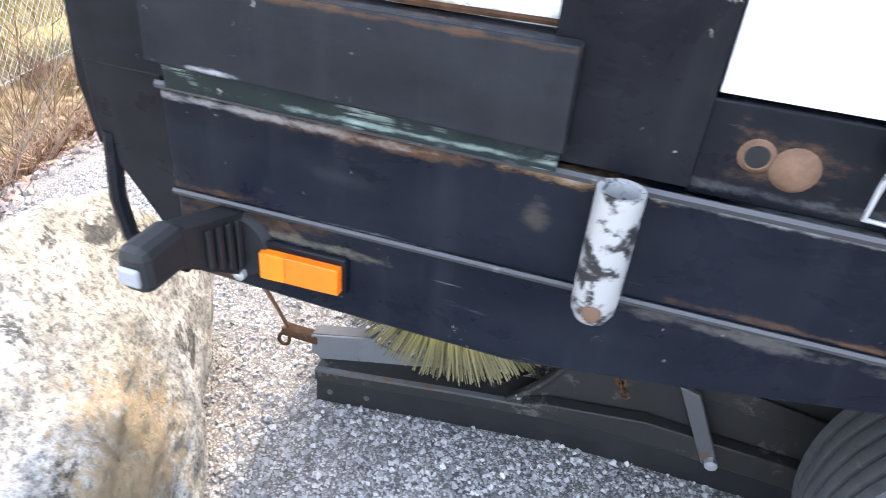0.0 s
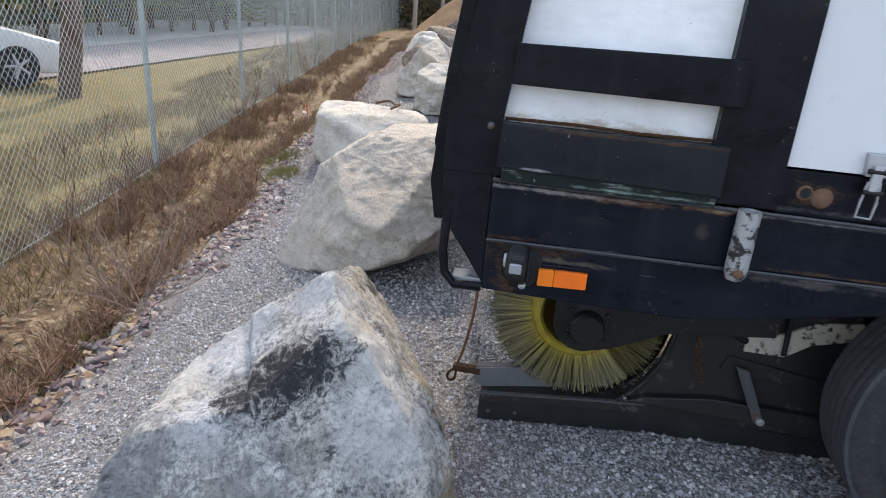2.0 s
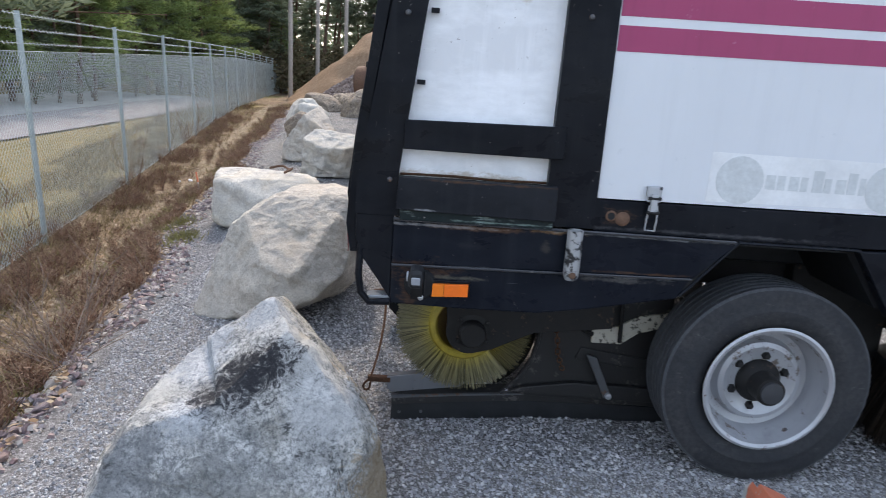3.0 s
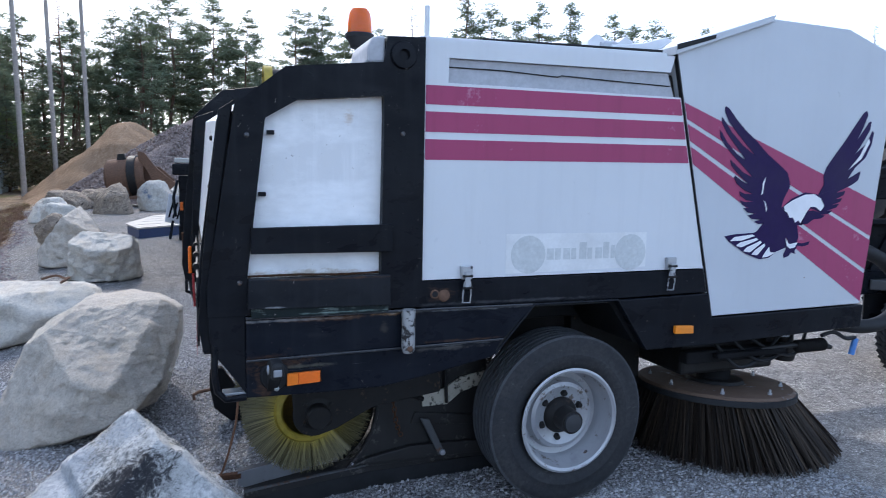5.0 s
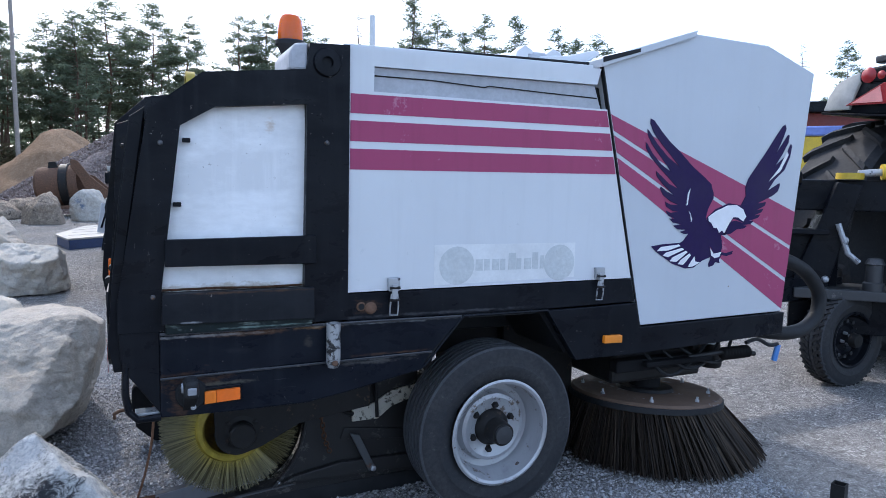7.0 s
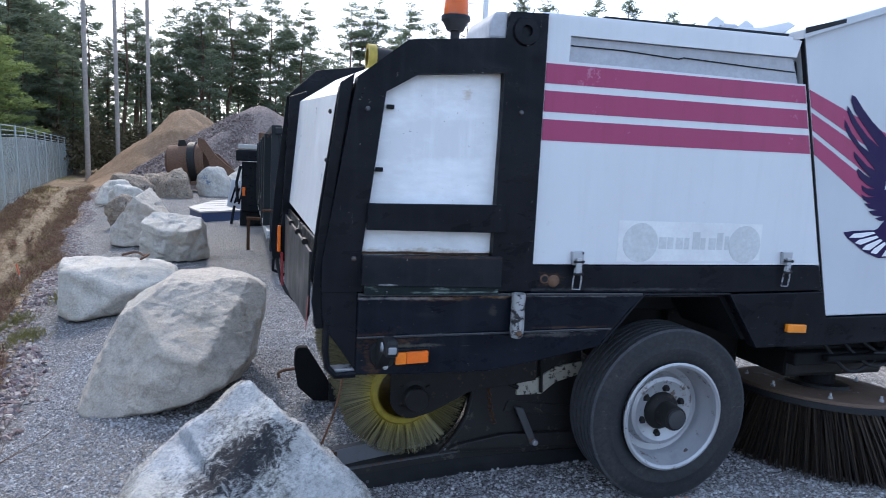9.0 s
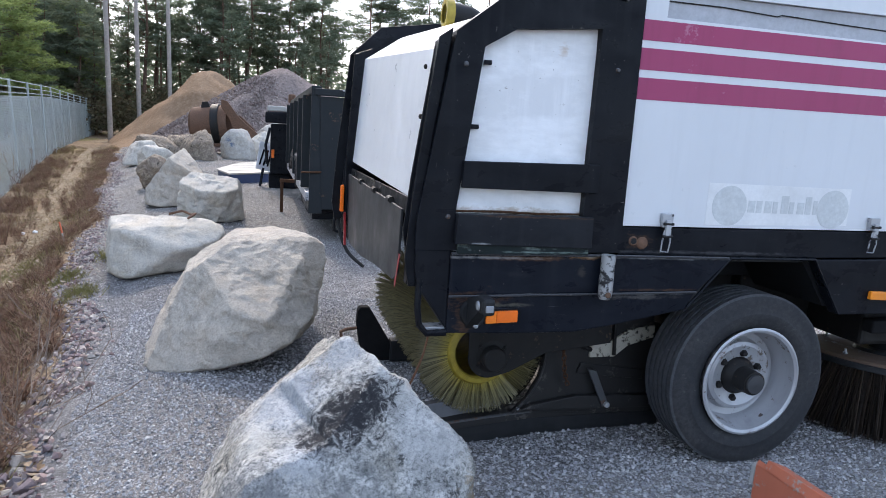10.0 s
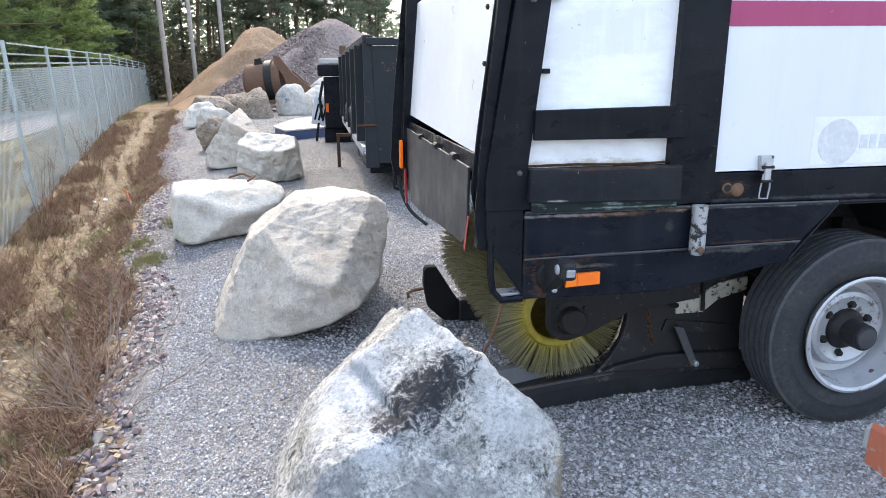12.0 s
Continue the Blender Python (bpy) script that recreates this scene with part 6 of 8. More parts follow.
# ---------------- heaps ----------------


def heap(name, label, mat, cx, cy, rx, ry, h, seed, lean=0.0):
    vs, fs = [], []
    n, m = 64, 30
    off = Vector((seed * 3.3, seed, 0))
    for j in range(m + 1):
        r = j / m
        for i in range(n):
            a = 2 * math.pi * i / n
            x, y = rx * r * math.cos(a), ry * r * math.sin(a)
            z = h * max(0.0, 1 - r ** 1.08) * (1 + 0.10 * math.cos(a + lean) * min(1, 3 * r))
            if r < 0.16:
                z -= h * 0.085 * (1 - r / 0.16) ** 2
            z += (0.11 * noise.fractal(Vector((x * 0.7, y * 0.7, 0)) + off, 1, 2, 5)) * min(1, 3 * (1 - r)) * h * 0.5
            vs.append((cx + x, cy + y, z - 0.45 * r))
    for j in range(m):
        for i in range(n):
            k = (i + 1) % n
            fs.append((j * n + i, (j + 1) * n + i, (j + 1) * n + k, j * n + k))
    return tagged(part(name, from_lists(vs, fs), mat, smooth=0), label, "heap")


heap("sand_mound", "tall heap of brown sand behind the rocks", M_SAND, -4.55, 39.6, 5.3, 6.0, 4.35, 2)
heap("gravel_mound", "tall heap of reddish crushed stone", M_HEAP, -0.62, 33.8, 7.2, 5.6, 4.3, 5)
heap("earth_mound", "low bank of brown earth beside the fence", M_SAND, -7.3, 38, 1.9, 8, 0.7, 9)
rh = random.Random(31)
hp = []
for _ in range(9000):
    a, r = rh.uniform(3.3, 6.2), 5.5 * rh.random() ** 0.6
    hp.append((-0.62 + 1.286 * r * math.cos(a), 33.8 + r * math.sin(a), 4.2 * max(0.0, 1 - (r / 5.6) ** 1.08) - 0.45 * r / 5.6 - (0.25 if r < 0.8 else 0.0)))
tagged(part("mound_stones", pebbles(hp, rh, 0.025, 0.085, 0.8), island_mat("red_grey_mound_stone", [(0.17, 0.13, 0.12), (0.26, 0.20, 0.18), (0.34, 0.275, 0.245), (0.21, 0.165, 0.155), (0.42, 0.36, 0.32)])), "loose broken stones on the mound", "stones", kind="stuff")

# ---------------- excavator bucket ----------------
bucket = thing("excavator_bucket", "rusty brown excavator bucket lying behind boulders", "bucket")
TBK = pose(-2.95, 27.6, 0.86, 0, -6, -10) @ Matrix.Scale(1.22, 4)


def bucket_part(name, bm, mat, label="", smooth=None):
    bmesh.ops.transform(bm, matrix=TBK, verts=bm.verts)
    return part(name, bm, mat, bucket, label, smooth)


bucket_part("shell", lathe([(0.0, -0.95), (0.50, -0.95), (0.62, -0.85), (0.64, 0.30), (0.60, 0.30), (0.58, -0.80), (0.0, -0.85)], (0, 0, 0.25), "x", 36, caps=False), M_RUST, "rusty round-backed bucket shell", 35)
bucket_part("strap", lathe([(0.655, -0.22), (0.69, -0.20), (0.69, 0.02), (0.655, 0.04)], (0, 0, 0.25), "x", 36, caps=False), M_DARKSTEEL, "dark welded strap", 35)
bucket_part("floor_plate", prism([(-0.95, -0.45), (0.55, -0.50), (1.15, -0.42), (1.15, -0.36), (-0.95, -0.38)], -0.60, 0.55, 0.01), M_RUST)
bucket_part("side_blade", prism([(0.42, -0.40), (1.30, -0.36), (1.36, -0.16), (1.05, 0.12), (0.72, 0.48), (0.42, 0.98), (0.22, 1.05), (0.20, 0.80), (0.42, 0.42), (0.52, 0.10)], -0.62, -0.55, 0.01), M_RUST, "rusty curved side blade")
bucket_part("side_blade", prism([(0.30, -0.40), (1.10, -0.36), (1.0, 0.05), (0.60, 0.50), (0.30, 0.62)], 0.50, 0.56, 0.01), M_RUST)
bucket_part("hinge_lug", prism([(-0.55, 0.80), (-0.25, 0.82), (-0.30, 1.02), (-0.50, 1.02)], -0.25, -0.18, 0.01), M_DARKSTEEL)

# ---------------- fence ----------------
fence = thing("chain_link_fence", "galvanised chain-link fence with three barbed wires", "fence", kind="structure")
FH, MESH = 2.45, 2.02
P0 = Vector((-4.84, 5.08))


def fence_at(k):
    p = P0 + FENCE_DIR * (3.78 * k)
    return Vector((p.x + fence_bend(p.y), p.y, fence_z(p.y)))


K0, K1 = -4, 14
LEAN = -0.05                                 # the fence leans away from the yard


def leaned(v, z0):
    return Vector((v[0] + LEAN * (v[2] - z0), v[1], v[2]))


for k in range(K0, K1 + 1):
    b = fence_at(k)
    part("post", rod(b - Vector((0, 0, 0.2)), leaned(b + Vector((0.02 * (k % 3) - 0.02, 0, FH)), b.z), 0.030, seg=12), M_FENCEPOST, fence)
for k in range(K0, K1):
    a, b = fence_at(k), fence_at(k + 1)
    dv = b - a
    L = dv.length
    vs_items = []
    step = 0.075
    n = int(L / step)
    h = MESH
    for i in range(n):
        s = i * step
        for sgn in (1, -1):
            # one diagonal wire, kept inside the bay
            e = s + sgn * h
            t0, t1 = s, min(max(e, 0), L)
            f = abs(t1 - t0) / h
            p, q = a + dv * (t0 / L), a + dv * (t1 / L) + Vector((0, 0, h * f))
            if f > 0.02:
                vs_items.append((p + Vector((0.004 * sgn, 0, 0.03)), q + Vector((0.004 * sgn, 0, 0.03))))
            # and those that start on the bay's edge
    edge_n = int(h / step)
    for i in range(1, edge_n):
        z = i * step
        f = min(1.0, (h - z) / L)
        vs_items.append((a + Vector((0.004, 0, z + 0.03)), a + dv * min(1.0, (h - z) / L) + Vector((0.004, 0, h + 0.03))))
        vs_items.append((b + Vector((-0.004, 0, z + 0.03)), b - dv * min(1.0, (h - z) / L) + Vector((-0.004, 0, h + 0.03))))
    part("mesh_bay", strands([(leaned(p, a.z), leaned(q, a.z)) for p, q in vs_items], 0.0027, 0.0027), M_WIRE, fence)
    for z in (0.05, MESH + 0.03):
        part("tension_wire", rod(leaned(a + Vector((0, 0, z)), a.z), leaned(b + Vector((0, 0, z)), b.z), 0.003, seg=5), M_WIRE, fence)
    for z in (2.13, 2.27, 2.42):
        items = []
        for s in range(int(L / 0.11)):
            c = a + dv * (s * 0.11 / L) + Vector((0, 0, z))
            items.append((c + Vector((0.012, 0, -0.016)), c + Vector((-0.012, 0.008, 0.016))))
        items.append((a + Vector((0, 0, z)), b + Vector((0, 0, z))))
        part("barbed_wire", strands([(leaned(p, a.z), leaned(q, a.z)) for p, q in items], 0.0035, 0.0035), M_WIRE, fence)

# ---------------- road, lot and car past the fence ----------------
def strip(x0, x1, lift):
    """A flat lane along the fence's side of the valley, following the ground."""
    ys_ = list(range(-60, 34, 3))
    vs_ = [(x, y, fence_z(y) + lift) for y in ys_ for x in (x0 - 0.02 * max(0, y - 20), x1 - 0.02 * max(0, y - 20))]
    return from_lists(vs_, [(2 * i, 2 * i + 1, 2 * i + 3, 2 * i + 2) for i in range(len(ys_) - 1)])


road = tagged(part("road", strip(-12.75, -9.9, 0.045), M_ROAD), "pale asphalt road beyond the fence", "road", kind="structure")
lot = tagged(part("pavement", strip(-17.5, -12.76, 0.050), M_LOT), "bright bare lot beyond the road", "lot", kind="structure")


# ---------------- trees ----------------
def tree_parts(rng, height, crown_from, spread, thin=0.0, dead=False, pine=True):
    """Trunk, limbs and needle clumps of one conifer, about the origin."""
    trunk = bmesh.new()
    pts = [Vector((0.12 * math.sin(i * 0.9 + rng.random()), 0.12 * math.cos(i * 1.3), height * i / 8)) for i in range(9)]
    pts[0] = Vector((0, 0, -0.4))
    r = height * 0.0095
    for i in range(8):
        rod(pts[i], pts[i + 1], r * (1 - i / 8.6), r * (1 - (i + 1) / 8.6), 7, trunk, caps=False)
    vs, fs = [], []

    def clump(c, s, d):
        # a tuft of narrow needle sprays, mostly along the twig
        for _ in range(9):
            u = (d * 0.45 + Vector((rng.uniform(-1, 1), rng.uniform(-1, 1), rng.uniform(-0.35, 0.75)))).normalized() * s * rng.uniform(0.45, 0.95)
            w = u.cross(Vector((rng.uniform(-1, 1), rng.uniform(-1, 1), rng.uniform(-1, 1)))).normalized() * s * rng.uniform(0.07, 0.13)
            b = c + Vector((rng.uniform(-1, 1), rng.uniform(-1, 1), rng.uniform(-.6, .6))) * s * 0.8
            n = len(vs)
            vs.extend((b - u * 0.5, b + w, b + u, b - w))
            fs.append((n, n + 1, n + 2, n + 3))
    n_l = int((height * (1 - crown_from)) * (6.6 - thin * 3.0))
    for i in range(n_l):
        s = i / n_l
        z = height * (crown_from + (1 - crown_from) * s) * rng.uniform(0.985, 1.01)
        prof_ = (1 - s) ** 0.75 if not pine else math.sin(math.pi * min(1, 0.18 + 0.82 * s) ** 0.9) * 0.9 + 0.12
        ln = spread * max(0.12, prof_) * rng.uniform(0.55, 1.1)
        a = rng.uniform(0, 6.283)
        rise = rng.uniform(-0.15, 0.35) if pine else rng.uniform(-0.45, -0.05)
        d = Vector((math.cos(a), math.sin(a), rise))
        base = Vector((0, 0, z))
        rod(base, base + d * ln, 0.028 * height / 14, 0.008, 4, trunk, caps=False)
        if dead:
            continue
        m = max(5, int(ln * 11.5))
        for j in range(m):
            t = 0.34 + 0.70 * (j + rng.random()) / m
            c = base + d * ln * t + Vector((rng.uniform(-.32, .32), rng.uniform(-.32, .32), rng.uniform(-.22, .22))) * (0.35 + 0.45 * t)
            clump(c, rng.uniform(0.20, 0.38), d.normalized())
    return trunk, from_lists(vs, fs) if vs else None


def tree(name, label, rng, height, crown_from, spread, needle, **kw):
    t = thing(name, label, "tree", "forest trees")
    tr, cr = tree_parts(rng, height, crown_from, spread, **kw)
    part("trunk", tr, M_BARK, t, smooth=0)
    if cr:
        part("crown", cr, needle, t)
    return t


rt = random.Random(23)
protos = [
    tree("pine_tree", "tall dark green pine with a bare lower trunk", rt, 15.0, 0.42, 2.3, M_NEEDLE),
    tree("pine_tree", "tall dark green pine with a full crown", rt, 15.0, 0.28, 2.5, M_NEEDLE),
    tree("pine_tree", "slender pine with sparse crown", rt, 15.0, 0.50, 1.7, M_NEEDLE, thin=0.6),
    tree("spruce_tree", "dark green spruce reaching to the ground", rt, 15.0, 0.08, 2.4, M_NEEDLE, pine=False),
    tree("pine_tree", "young bright green pine by the fence", rt, 15.0, 0.10, 3.2, M_NEEDLE2),
    tree("birch_tree", "bare leafless tree with thin branches", rt, 15.0, 0.35, 1.6, M_NEEDLE, dead=True),
]
placed = []


def plant(i, x, y, h):
    placed.append((i, x, y, h))


def polar(eye, az, d):
    return eye[0] + d * math.sin(radians(az)), eye[1] + d * math.cos(radians(az))


EYE_A = (-0.76, -2.6)
# trees told apart above the sweeper: azimuth, slope of the top, distance, kind
for az, slope, d, i in ((-8.3, .19, 58, 0), (-5.4, .200, 58, 0), (-3.7, .209, 56, 1), (-1.6, .232, 57, 0), (1.5, .232, 60, 1), (4.0, .216, 57, 0), (-2.7, .198, 62, 2), (-0.3, .196, 64, 2), (2.6, .200, 63, 2), (7.8, .225, 60, 2), (8.7, .222, 62, 2), (9.9, .226, 62, 0), (12.6, .225, 66, 0),
                        (14.6, .205, 66, 2), (21.6, .272, 64, 3), (23.8, .240, 64, 0), (25.9, .222, 68, 3), (27.7, .245, 66, 2), (30.2, .245, 64, 3), (33.4, .225, 68, 2), (35.0, .212, 70, 3),
                        (36.8, .212, 72, 0), (40.5, .20, 76, 2), (54.6, .188, 70, 0), (57.5, .18, 74, 5), (51.6, .19, 70, 5), (17.3, .25, 64, 5), (45, .17, 90, 3), (49, .165, 95, 3)):
    x, y = polar(EYE_A, az, d)
    plant(i, x, y, 1.48 + slope * d)
# forest behind the heaps and along the road
for _ in range(40):
    az, d = rt.uniform(-17, 5.5), rt.uniform(50, 80)
    x, y = polar(EYE_A, az, d)
    plant(rt.choice((0, 2, 1, 2, 2, 3, 5, 5)), x, y, 1.4 + d * rt.uniform(0.12, 0.185 if az > -9 else 0.225))
for k_ in range(19):
    plant((3, 4, 3)[k_ % 3], -13.7 - rt.random() * 0.9 - 0.02 * k_, 12.5 + 1.75 * k_ + rt.uniform(-.5, .5), rt.uniform(6.5, 9.5))
for _ in range(36):
    y = rt.uniform(6, 52)
    x = -16.5 - 11 * rt.random() ** 1.3
    plant(rt.choice((4, 4, 4, 3, 1)), x, y, rt.uniform(8, 13))
for x_, y_, h_ in ((-14.2, 19, 9.5), (-13.6, 23, 10), (-15.0, 27, 11), (-14.4, 32, 10.5), (-13.9, 37, 10), (-15.4, 22, 11), (-16.0, 16, 9.5), (-15.6, 12, 9)):
    plant(4, x_, y_, h_)
for _ in range(14):
    y = rt.uniform(46, 58)
    plant(rt.choice((4, 3, 1)), fence_x(y) - 0.5 - 5 * rt.random(), y, rt.uniform(8, 12))
for _ in range(22):
    az, d = rt.uniform(-62, -17), rt.uniform(42, 75)
    x, y = polar((-0.5, -1.7), az, d)
    plant(rt.choice((3, 1, 0, 3)), x, y, rt.uniform(11, 16))
for i, x, y, h in placed:
    s = h / 15.0
    m = Matrix.LocRotScale((x, y, ground_z(x, y) if y < 60 and x < -5 else 0.0), Euler((0, 0, rt.uniform(0, 6.28))), None)
    c = copy_thing(protos[i], m)
    w_ = s * (1.3 if y > 40 else 1.0)
    c.scale = (w_ * rt.uniform(0.85, 1.15), w_ * rt.uniform(0.85, 1.15), s)
for p in protos:
    for o in (*p.children_recursive, p):
        bpy.data.objects.remove(o)
# the near tree past the fence
near_tree = tree("pine_tree", "pine with a thick trunk on the lawn", rt, 11.0, 0.22, 2.6, M_NEEDLE)
near_tree.matrix_basis = pose(-8.5, 8.4, -0.62)
for o in near_tree.children:
    if o.name.startswith("trunk"):
        o.scale = (1.8, 1.8, 1.0)
# far wood that closes the horizon
def far_wood(az0, az1, d, h, n, name, mat=None, label="dark conifer wood in the distance", sprays=110, size=0.5):
    tr, vs, fs = bmesh.new(), [], []
    for k in range(n):
        az = az0 + (az1 - az0) * (k + rt.random()) / n
        x, y = polar(EYE_A, az, d * rt.uniform(0.95, 1.2))
        hh = h * rt.uniform(0.75, 1.15)
        for q in range(sprays):
            s = rt.random()
            z = hh * (0.05 + 0.95 * s)
            rad = (1 - s) * 2.6 + 0.3
            a = rt.uniform(0, 6.283)
            c = Vector((x + rad * math.cos(a) * rt.random(), y + rad * math.sin(a) * rt.random(), z))
            m = len(vs)
            u = Vector((rt.uniform(-1, 1), rt.uniform(-1, 1), rt.uniform(-.4, .4))) * size
            w = Vector((rt.uniform(-.6, .6), rt.uniform(-.6, .6), rt.uniform(-1, 1))) * size * 0.6
            vs.extend((c - u, c + w, c + u, c - w))
            fs.append((m, m + 1, m + 2, m + 3))
    return tagged(part(name, from_lists(vs, fs), mat or M_NEEDLE), label, "wood", kind="stuff")


far_wood(-70, -14, 88, 13, 170, "far_wood")
far_wood(-48, -13, 74, 15, 130, "far_wood")
far_wood(-14, 9, 92, 10.0, 90, "far_wood")
far_wood(8, 62, 120, 9, 120, "far_wood")
far_wood(62, 290, 150, 13, 200, "far_wood")
far_wood(-24, 4, 52, 3.2, 110, "undergrowth", island_mat("brown_undergrowth", [(0.10, 0.085, 0.055), (0.15, 0.12, 0.07), (0.09, 0.10, 0.05), (0.19, 0.15, 0.09)], 0.9, 0.3), "brown leafless undergrowth under the pines", 420, 0.17)
for az, d, h in ((-11.3, 44, 13.5), (-9.25, 49, 14), (-7.05, 50, 15.0)):
    x, y = polar((-1.1, -2.4), az, d)
    tagged(part("utility_pole", rod((x, y, -0.3), (x - 0.25, y, h), 0.145, 0.11, 12), M_POLE, smooth=40), "weathered grey wooden utility pole", "pole", "utility poles")
x, y = polar((-0.78, -2.6), 18.35, 32)
tagged(part("lamp_post", rod((x, y, -0.2), (x, y, 9.12), 0.16, 0.13, 12), M_CARWHITE, smooth=40), "slim white post far behind the sweeper", "post")


# ---------------- loose stuff on the ground ----------------
rs = random.Random(77)
pts = []
for _ in range(74000):
    x, y = -2.3 + 4.6 * rs.random() ** 1.15, -1.1 + 4.2 * rs.random() ** 1.25
    if x > bank_edge(y):
        pts.append((x, y, ground_z(x, y)))
for _ in range(16000):
    y = 3.0 + 13.0 * rs.random() ** 1.4
    x = rs.uniform(bank_edge(y), 1.0)
    pts.append((x, y, ground_z(x, y)))
tagged(part("gravel_stones", pebbles(pts, rs, 0.0040, 0.0120), M_STONES), "loose grey crushed stones on the yard", "gravel", kind="stuff")
pts = []
for _ in range(7000):
    y = -1.6 + 27 * rs.random() ** 1.5
    u = rs.gauss(-0.19 if y < 1.5 else -0.08, 0.075)
    x = bank_edge(y) + u * (1 + 0.03 * y)
    pts.append((x, y, ground_z(x, y)))
tagged(part("bank_stones", pebbles(pts, rs, 0.008, 0.034, 0.6), M_RIPRAP), "reddish and grey broken stones along the bank", "stones", kind="stuff")
# the larger broken stones nearest the camera, one by one
M_TWIG2 = island_mat("bare_grey_twig", [(0.20, 0.15, 0.12), (0.28, 0.22, 0.18), (0.15, 0.11, 0.09)], 0.9)
M_BANKROCK, nt_, p_ = nodes_of("broken_purple_grey_stone")
inf = nt_.nodes.new("ShaderNodeObjectInfo")
co_ = obj_co(nt_)
c_ = ramp(nt_, inf.outputs["Random"], [(0.0, (0.17, 0.125, 0.135)), (0.3, (0.26, 0.20, 0.205)), (0.5, (0.20, 0.185, 0.20)), (0.7, (0.34, 0.24, 0.21)), (0.85, (0.42, 0.38, 0.33)), (1.0, (0.62, 0.57, 0.48))])
n_ = tex(nt_, "noise", 28, 7, 0.7, co_)
c_ = mix(nt_, ramp(nt_, n_.outputs[0], [(0.36, grey(0.6)), (0.6, grey(0))]), c_, (0.10, 0.085, 0.085))
nt_.links.new(c_, p_.inputs["Base Color"])
p_.inputs["Roughness"].default_value = 0.9
p_.inputs["Specular IOR Level"].default_value = 0.2
bump(nt_, p_, n_.outputs[0], 0.6, 0.012)
stone_meshes = []
for k in range(14):
    bmk = bmesh.new()
    fl, wd = rs.uniform(0.35, 0.7), rs.uniform(0.5, 0.9)
    for _ in range(11):
        v = Vector((rs.uniform(-1, 1), rs.uniform(-1, 1), rs.uniform(-1, 1))).normalized() * rs.uniform(0.8, 1.1)
        bmk.verts.new((v.x, v.y * wd, v.z * fl))
    hull = bmesh.ops.convex_hull(bmk, input=bmk.verts)
    bmesh.ops.delete(bmk, geom=[g_ for g_ in hull["geom_interior"] if isinstance(g_, bmesh.types.BMVert)], context='VERTS')
    bmesh.ops.bevel(bmk, geom=list(bmk.edges), offset=0.03, segments=1, affect='EDGES')
    me = bpy.data.meshes.new("bank_stone")
    bmk.to_mesh(me)
    bmk.free()
    me.materials.append(M_BANKROCK)
    stone_meshes.append(me)
for k in range(290):
    y = -1.35 + 8.5 * rs.random() ** 1.6
    u = rs.gauss(-0.24 if y < 1.5 else -0.10, 0.08)
    x = bank_edge(y) + u
    s_ = rs.uniform(0.032, 0.066) if y < 0.9 else rs.uniform(0.022, 0.045)
    st_ = new("bank_stone", rs.choice(stone_meshes))
    st_.matrix_world = Matrix.LocRotScale((x, y, ground_z(x, y) + 0.35 * s_), Euler((rs.uniform(-.35, .35), rs.uniform(-.35, .35), rs.uniform(0, 6.28))), (s_, s_, s_))
    tagged(st_, "broken purple-grey stone lying on the bank", "stone", "bank stones")
blades, twigs, leaves_v, leaves_f = [], [], [], []
for _ in range(46000):
    y = -2.0 + 34 * rs.random() ** 1.7
    e, f = bank_edge(y), fence_x(y)
    x = rs.uniform(f - 1.8, e - 0.35)
    dens = noise.noise(Vector((x * 1.3, y * 0.8, 4)))
    path_ = abs((x - f) / (e - f) - 0.47)
    if path_ < 0.10 and rs.random() < 0.85 or dens < -0.25:
        continue
    z = ground_z(x, y)
    hgt = rs.uniform(0.04, 0.16) * (1.25 if path_ > 0.25 else 0.7)
    a = rs.uniform(0, 6.283)
    q = rs.uniform(0.3, 1.1)
    blades.append(((x, y, z - 0.01), (x + q * hgt * math.cos(a), y + q * hgt * math.sin(a), z + hgt)))
tagged(part("dry_grass", strands(blades, 0.0034, 0.0010), M_GRASS), "dry straw-coloured grass in the ditch", "grass", kind="stuff")
for _ in range(1700):
    y = -1.5 + 30 * rs.random() ** 1.6
    e, f = bank_edge(y), fence_x(y)
    band = rs.random()
    x = f + rs.gauss(0.28, 0.22) if band < 0.55 else e - 0.26 - abs(rs.gauss(0.0, 0.34))
    if noise.noise(Vector((x * 0.9, y * 0.7, 9))) < -0.12:
        continue
    z = ground_z(x, y)
    for _k in range(11):
        a, h = rs.uniform(0, 6.283), rs.uniform(0.05, 0.16)
        q = rs.uniform(0.25, 0.9)
        top = (x + q * h * math.cos(a), y + q * h * math.sin(a), z + h)
        bx, by = x + rs.uniform(-.05, .05), y + rs.uniform(-.05, .05)
        twigs.append(((bx, by, z - 0.01), top))
        for _j in range(3):
            t = rs.uniform(0.4, 0.95)
            m = (bx + (top[0] - bx) * t, by + (top[1] - by) * t, z + h * t)
            twigs.append((m, (m[0] + rs.uniform(-.07, .07), m[1] + rs.uniform(-.07, .07), m[2] + rs.uniform(0.0, 0.08))))
tagged(part("heather_shrubs", strands(twigs, 0.0030, 0.0012), M_TWIG), "brown leafless heather along the ditch", "shrubs", kind="stuff")
